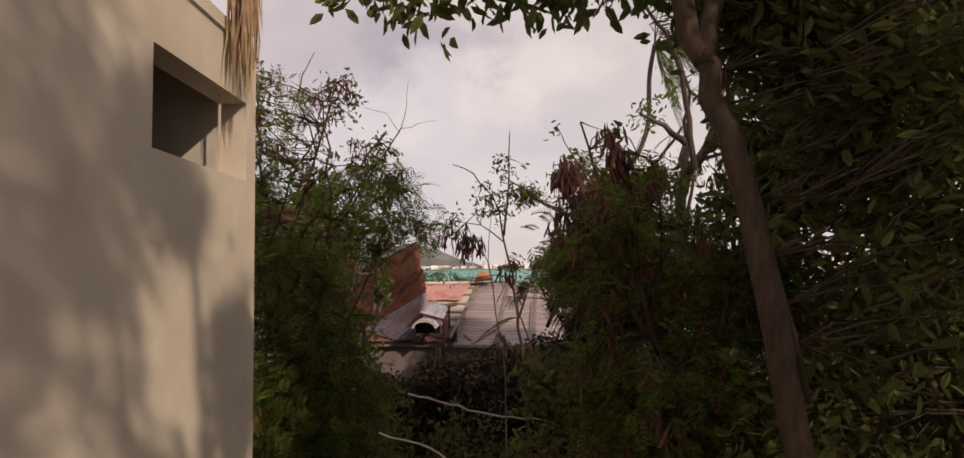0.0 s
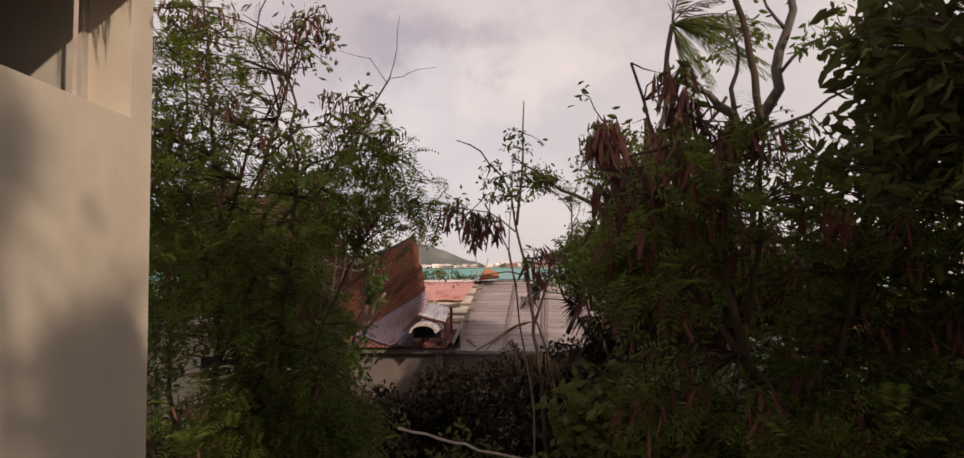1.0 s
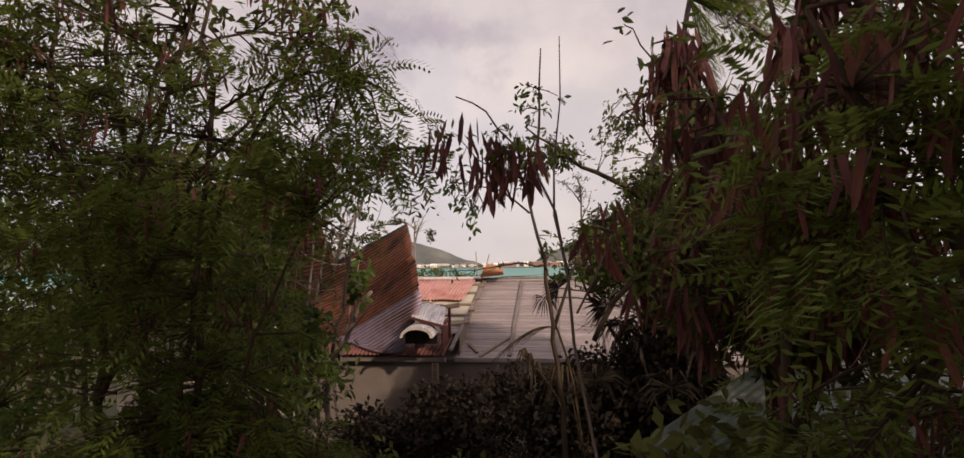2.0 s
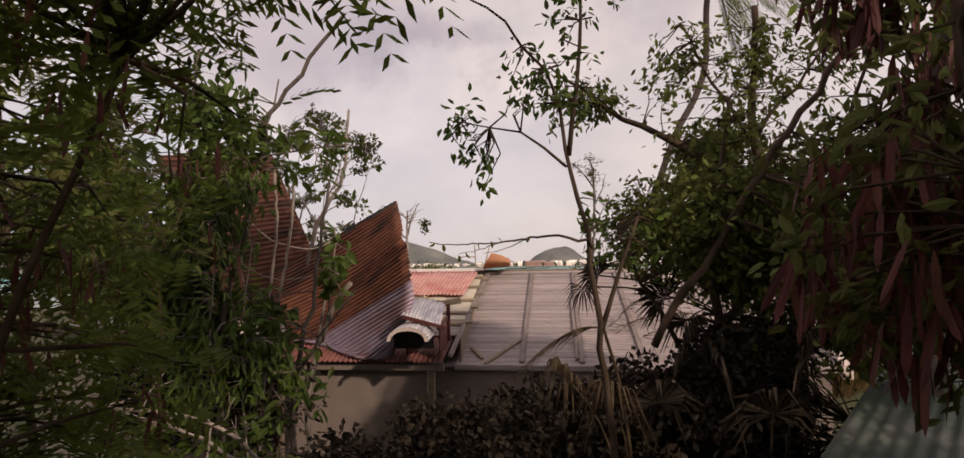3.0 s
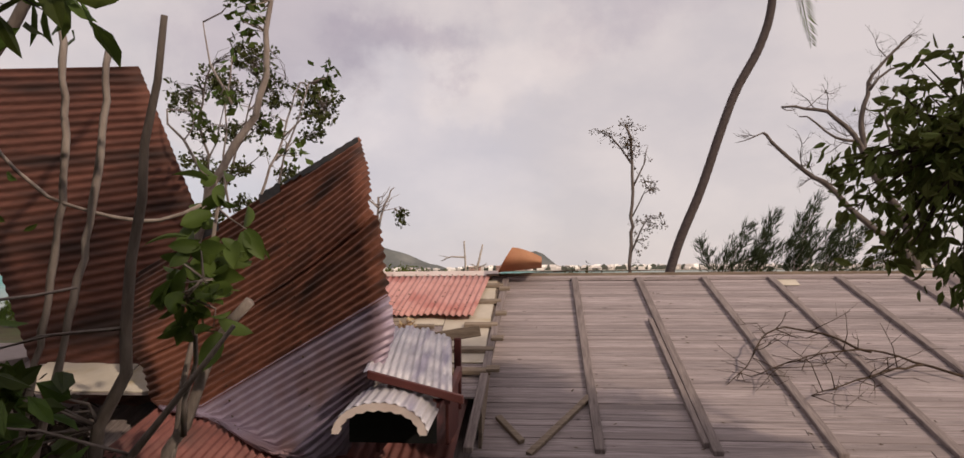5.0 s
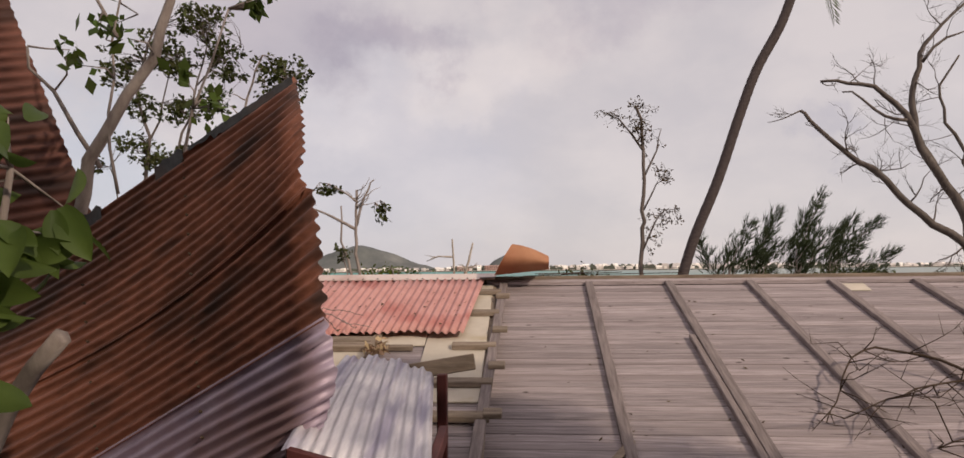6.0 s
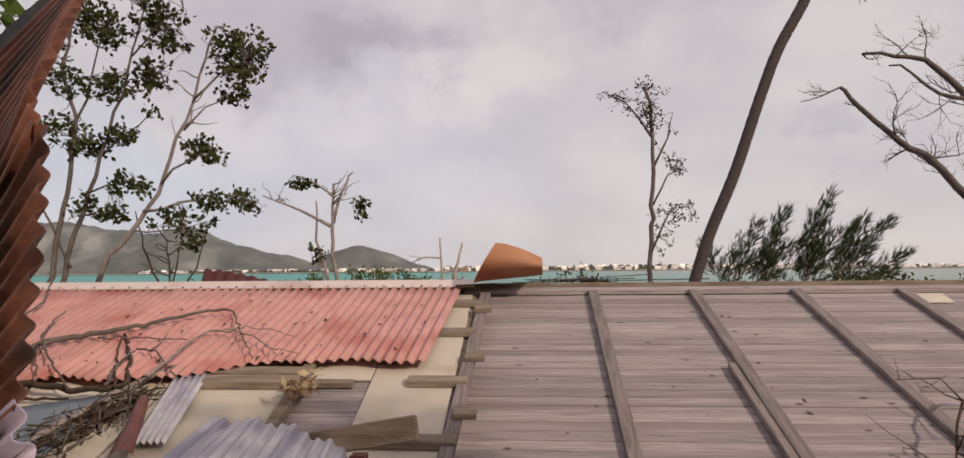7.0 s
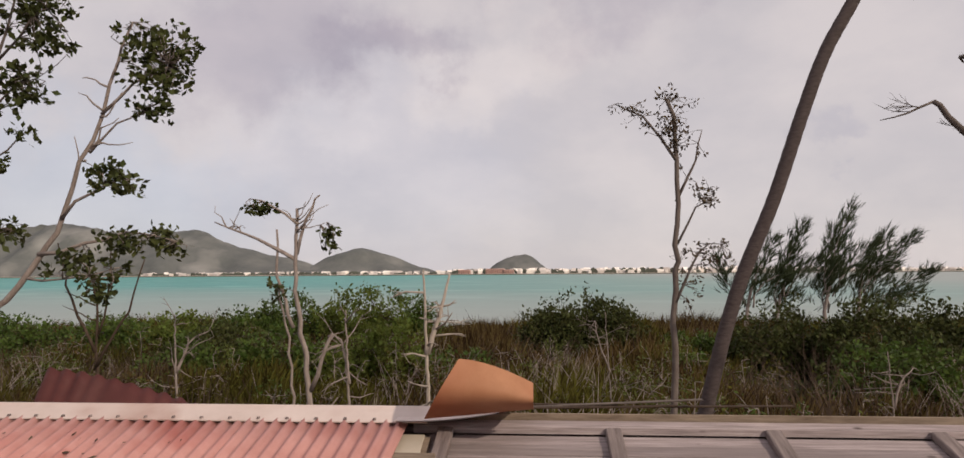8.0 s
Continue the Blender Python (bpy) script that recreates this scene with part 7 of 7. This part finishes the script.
palm = thing("coconut_palm", (2.9, 27.0, -0.3), "tall leaning coconut palm with a windblown crown", "palm")
V, F = [], []
path = smooth_path([(2.75, 27.0, -0.5), (3.45, 27.0, 2.5), (3.97, 27.0, 4.3), (4.58, 27.0, 5.75), (5.1, 27.0, 7.2), (5.5, 27.0, 8.2), (6.1, 27.0, 9.3), (6.42, 27.0, 10.4), (6.5, 27.0, 12.2), (6.75, 27.0, 13.6)], 0.12)
tube(V, F, path, [(0.118 - 0.025 * i / len(path)) * (1 + 0.035 * (i % 2)) for i in range(len(path))], 12)
put("trunk", V, F, BARK_PALM, palm, smooth=True)
rnd = random.Random(17)
for k in range(28):
    # each frond arches from the crown and is swept downwind
    V, F = [], []
    base = Vector((6.75, 27.0, 13.6))
    w = rnd.uniform(0, 6.28)
    out = Vector((0.75 * math.cos(w) + 0.75, 0.75 * math.sin(w), rnd.uniform(-0.55, 0.75))).normalized()
    ln = rnd.uniform(2.4, 3.6)
    spine = [base + out * ln * s + Vector((0.35 * s * s * ln * 0.4, 0, -0.42 * ln * s * s)) for s in (0, 0.15, 0.3, 0.45, 0.6, 0.75, 0.9, 1.0)]
    spine = smooth_path(spine, 0.1)
    tube(V, F, spine, [0.035 * (1 - 0.8 * i / len(spine)) for i in range(len(spine))], 4)
    for i in range(4, len(spine)):
        d = (spine[i] - spine[i - 1]).normalized()
        s = d.cross(Vector((0, 0, 1))).normalized()
        long = 0.75 * math.sin(math.pi * (0.12 + 0.8 * i / len(spine)))
        for sgn in (1, -1):
            tip = spine[i] + (s * sgn * 0.5 + d * 0.7 + Vector((0.3, 0, -0.55 * rnd.uniform(0.5, 1.3)))).normalized() * long
            mid = spine[i].lerp(tip, 0.5)
            b = len(V)
            V.extend((spine[i], mid + d * 0.035, tip, mid - d * 0.035))
            F.append((b, b + 1, b + 2, b + 3))
    put("frond", V, F, LEAF_FINE if k % 4 else DRY_FAN, palm)


def bare_tree(place, limbs, seed):
    t = thing("bare_tree", place, "wide bare grey tree with bent twiggy limbs", "tree")
    rnd = random.Random(seed)
    nodes = []

    def grow(V, F, p, d, ln, r, depth):
        pts = [p]
        for k in range(4):
            d = (d + Vector((rnd.gauss(0, 0.22), rnd.gauss(0, 0.15), rnd.gauss(0.06, 0.2)))).normalized()
            pts.append(pts[-1] + d * ln / 4)
        tube(V, F, pts, [r, r * 0.85, r * 0.7, r * 0.5, r * 0.3], 5 if depth > 1 else 3)
        if depth:
            for k in range(4):
                q = pts[rnd.randint(1, 4)]
                e = (d + Vector((rnd.gauss(0, 0.8), rnd.gauss(0, 0.4), rnd.gauss(0.1, 0.6)))).normalized()
                grow(V, F, q, e, ln * rnd.uniform(0.4, 0.65), r * 0.5, depth - 1)

    for j, (pts, r0, r1) in enumerate(limbs):
        V, F = [], []
        path = limb(V, F, nodes, pts, r0, r1, 7, 0.2, 0.02)
        for i in range(len(path) // 4, len(path)):
            if rnd.random() < 0.45:
                continue
            d = (path[min(i + 1, len(path) - 1)] - path[i - 1]).normalized()
            e = (d * 0.6 + Vector((rnd.gauss(0, 0.7), rnd.gauss(0, 0.3), rnd.gauss(0.1, 0.7)))).normalized()
            grow(V, F, path[i], e, rnd.uniform(0.3, 0.75), r1 * 0.6, 2)
        put("limb" if j else "trunk", V, F, BARK_MID, t, smooth=True)


bare_tree((8.2, 23.3, -0.2), [([(8.2, 23.3, -0.3), (8.0, 23.3, 2.4), (7.4, 23.1, 3.6), (7.21, 23.05, 4.2), (6.62, 23.05, 4.63), (6.26, 23.05, 4.96), (5.91, 23.05, 5.39), (5.42, 23.05, 5.74), (5.01, 23.05, 6.2), (4.85, 23.05, 6.35)], 0.13, 0.025),
                              ([(7.5, 23.2, 3.6), (7.39, 23.3, 4.7), (7.15, 23.3, 5.15), (6.81, 23.3, 5.75), (6.55, 23.3, 6.26), (6.28, 23.3, 6.62), (5.91, 23.3, 6.83), (5.28, 23.3, 6.88)], 0.1, 0.02),
                              ([(7.19, 23.55, 5.33), (6.86, 23.55, 6.05), (6.85, 23.55, 6.72), (7.02, 23.55, 7.33), (7.34, 23.55, 7.84), (7.79, 23.55, 8.23)], 0.07, 0.02),
                              ([(6.46, 23.05, 6.15), (6.14, 23.05, 6.21), (5.78, 23.05, 6.52), (5.5, 23.05, 6.63)], 0.03, 0.012),
                              ([(6.88, 23.3, 7.15), (7.27, 23.3, 7.54), (7.56, 23.3, 7.63)], 0.03, 0.012),
                              ([(7.9, 23.2, 3.6), (7.59, 23.55, 5.68), (7.35, 23.55, 6.19), (7.29, 23.55, 6.81), (7.6, 23.55, 7.31)], 0.05, 0.015)], 5)


def casuarina(x, y, plumes, seed):
    """A wind-bent casuarina: each limb is a plume of fine needles swept one way."""
    rnd = random.Random(seed)
    random.seed(seed)
    g = ground_height(x, y)
    t = thing("casuarina", (x, y, g), "wind-bent casuarina with wispy grey-green needles", "tree", "casuarinas by the shore")
    V, F = [], []
    limb(V, F, [], [(x, y, g - 0.2), (x + 0.2, y, g + 2.0), (x + 0.5, y, g + 3.2)], 0.14, 0.05, 7)
    put("trunk", V, F, BARK_GREY, t, smooth=True)
    for tx, tz, wide in plumes:
        V, F, LV, LF = [], [], [], []
        base = Vector((x + 0.2 + 0.25 * (tx - x) * 0.5, y + rnd.gauss(0, 0.3), g + rnd.uniform(1.4, 2.6)))
        tip = Vector((tx, y + rnd.gauss(0, 0.5), tz))
        mid = base.lerp(tip, 0.5) + Vector((-0.25, 0, 0.1))
        path = limb(V, F, [], [base, mid, tip], 0.045, 0.008, 4, 0.22, 0.03)
        run = (tip - base).normalized()
        for i, q in enumerate(path[len(path) // 5:]):
            k = i / max(1, len(path) - len(path) // 5)
            for _ in range(9):
                side = Vector((rnd.gauss(0, 1), rnd.gauss(0, 0.6), rnd.gauss(0, 0.7))) * wide * (1 - 0.75 * k) * 0.5
                d = (run * 0.9 + Vector((0.28, 0, 0.25)) + rand_dir() * 0.5 + side.normalized() * 0.3).normalized()
                needles(LV, LF, q + side, d, rnd.uniform(0.3, 0.6))
        put("limb", V, F, BARK_GREY, t, smooth=True)
        tagged(put("needle_plume", LV, LF, NEEDLE, t), kind="stuff")


casuarina(10.6, 49.0, [(9.6, 5.2, 0.5), (11.0, 4.4, 0.7), (12.0, 6.0, 0.7), (12.6, 4.6, 0.8)], 1)
casuarina(12.4, 50.0, [(13.2, 5.6, 0.8), (14.0, 6.8, 0.8), (14.4, 5.2, 0.9), (12.6, 4.6, 0.9)], 2)
casuarina(14.6, 50.0, [(15.6, 6.6, 0.8), (16.5, 7.7, 0.9), (16.2, 5.8, 1.0), (17.4, 6.0, 0.8), (15.2, 5.0, 1.0)], 3)
casuarina(16.6, 51.0, [(18.4, 6.4, 0.8), (19.8, 6.3, 0.8), (18.6, 5.0, 1.0), (20.6, 4.6, 0.8), (17.4, 5.2, 1.0), (20.0, 3.6, 0.8)], 4)

random.seed(77)
BUSHES = [(-15.6, 41, 2.85, 1.7), (-13.2, 41.5, 3.0, 1.5), (-18.6, 41, 2.6, 1.8), (-11.0, 37.5, 2.5, 1.3), (2.6, 45, 3.75, 2.4), (3.9, 45.5, 3.2, 1.7), (1.4, 44, 3.2, 1.5), (-7.0, 45, 3.9, 2.3), (-10.6, 46, 3.6, 1.7), (-12.6, 46, 2.9, 2.2), (-15.5, 44, 2.6, 2.4), (-18.6, 45, 2.6, 2.3), (-5.6, 47, 3.8, 1.8), (10.5, 42, 3.4, 2.8), (13.5, 41, 3.6, 3.0), (16.8, 40, 3.4, 3.0), (12.0, 38, 2.6, 2.4), (-23, 44, 2.6, 2.6), (-27, 46, 3.0, 3.0), (-4.2, 37, 2.9, 1.8), (-2.0, 38, 2.3, 1.3), (-7.4, 37, 2.7, 1.9), (-10.4, 39, 2.9, 2.2), (10.4, 35, 2.6, 2.0), (5.6, 38, 1.8, 1.2), (19.0, 42, 2.6, 2.4), (7.4, 44, 2.0, 2.0), (22, 44, 2.6, 2.6)]
for i, (x, y, z, w) in enumerate(BUSHES):
    g = ground_height(x, y)
    h = (z - g)
    plant("shore_bush", (x, y, g), "rounded dark green bush of the shore scrub", "bush",
          [([(x, y, g - 0.1), (x + 0.1, y, g + h * 0.5)], 0.06, 0.02), ([(x, y, g), (x + w * 0.5, y, g + h * 0.6)], 0.04, 0.01), ([(x, y, g), (x - w * 0.5, y, g + h * 0.6)], 0.04, 0.01)],
          [((x, y, g + h * 0.45), (w * 1.0, w * 0.6, h * 0.62), int(300 * w / 2)), ((x + w * 0.4, y - 0.4, g + h * 0.35), (w * 0.6, w * 0.5, h * 0.45), 140), ((x - w * 0.5, y - 0.3, g + h * 0.35), (w * 0.55, w * 0.5, h * 0.40), 140)],
          small_leaf, 0.17, 16, BARK_DARK, LEAF_SEA if i in (4, 5, 6, 13, 14, 15, 16, 22) else (LEAF_BROAD, LEAF_FINE, LEAF_BROAD)[i % 3], 0.35, 0.6, 0.0, 0.2, group="shore bushes")

rnd = random.Random(88)
for i in range(150):
    y = 25.5 + 17 * rnd.random() ** 1.5
    x = rnd.uniform(-0.75, 0.75) * (y - 13)
    h = rnd.uniform(0.9, 2.3) * (0.75 if y < 29 else 1.0)
    w = rnd.uniform(0.8, 1.9)
    g = ground_height(x, y)
    plant("scrub_bush", (x, y, g), "olive-brown scrub bush in the dry grass", "bush",
          [([(x, y, g - 0.1), (x + rnd.uniform(-0.3, 0.3), y, g + h * 0.9)], 0.03, 0.008), ([(x, y, g), (x + w * 0.5, y, g + h * 0.8)], 0.02, 0.006), ([(x, y, g), (x - w * 0.5, y, g + h * 0.8)], 0.02, 0.006)],
          [((x, y, g + h * 0.45), (w * 0.8, w * 0.6, h * 0.6), 80)], small_leaf, 0.10, 10, BARK_GREY, (DRY_GRASS, LEAF_OLIVE, LEAF_OLIVE, LEAF_BROAD, GREEN_GRASS)[i % 5], 0.26, 0.45, 0.0, 0.2, group="scrub bushes", hole=-0.1)

# bleached stumps and dead scrub
for i, (x, y, top, r) in enumerate(((-1.55, 30.0, 4.7, 0.10), (-3.0, 29.2, 3.9, 0.07), (-7.6, 31.0, 3.7, 0.06), (2.4, 31.5, 3.7, 0.03), (7.8, 30.0, 3.0, 0.04))):
    g = ground_height(x, y)
    r *= 0.65
    twiggy("bleached_snag", (x, y, g), "bleached dead stem standing in the dry scrub", [[(x + 0.1, y, g - 0.2), (x, y, g + (top - g) * 0.5), (x - 0.08, y, top)], [(x, y, g + (top - g) * 0.6), (x + (0.35, -0.2, 0.3, -0.25, 0.2)[i], y + 0.1, top - 0.6), (x + (0.45, -0.5, 0.65, -0.3, 0.5)[i], y + 0.2, top - (0.1, 0.55, 0.4, 0.2, 0.35)[i])]], r, BARK_PALE if i == 0 else BARK_GREY, 8, 0.75, 40 + i, category="dead stem")


def scrub(name, label, count, height, material, seed, region, lean=0.5, blades=7, width=0.012):
    """Tufts of thin blades over a stretch of ground."""
    rnd = random.Random(seed)
    V, F = [], []
    for _ in range(count):
        y = region[2] + (region[3] - region[2]) * rnd.random()
        half = 0.85 * (y - 14)
        x = rnd.uniform(max(region[0], -half), min(region[1], half))
        if noise.noise(Vector((x * 0.16, y * 0.16, seed))) < -0.12:
            continue
        g = ground_height(x, y)
        hh = height * (0.75 + 0.6 * noise.noise(Vector((x * 0.3, y * 0.3, 3.0 + seed))))
        for _ in range(blades):
            bx, by = x + rnd.gauss(0, 0.22), y + rnd.gauss(0, 0.22)
            ln = hh * rnd.uniform(0.5, 1.15)
            dx, dy = rnd.gauss(0.1, lean) * ln * 0.5, rnd.gauss(0, lean) * ln * 0.5
            w = width * rnd.uniform(0.7, 1.6)
            b = len(V)
            V.extend(((bx - w, by, g - 0.05), (bx + w, by, g - 0.05), (bx + dx * 0.4 + w, by + dy * 0.4, g + ln * 0.6), (bx + dx * 0.4 - w, by + dy * 0.4, g + ln * 0.6), (bx + dx, by + dy, g + ln)))
            F.extend(((b, b + 1, b + 2, b + 3), (b + 3, b + 2, b + 4)))
    tagged(put(name, V, F, material), label, "grass", kind="stuff")


scrub("dry_grass", "tall dry brown grass and weeds behind the house", 12000, 1.5, DRY_GRASS, 2, (-28, 28, 25, 62), blades=9, width=0.022)
scrub("green_weeds", "green weeds among the dry grass", 11000, 1.5, GREEN_GRASS, 5, (-28, 28, 25, 58), blades=8, width=0.026)
scrub("brush", "thin dead brush stems in the scrub", 1500, 2.1, BARK_DARK, 8, (-26, 26, 26, 50), 0.7, 5, 0.011)
scrub("brush", "thin bleached brush stems in the scrub", 1100, 1.9, BARK_GREY, 9, (-26, 26, 26, 44), 0.8, 4, 0.009)
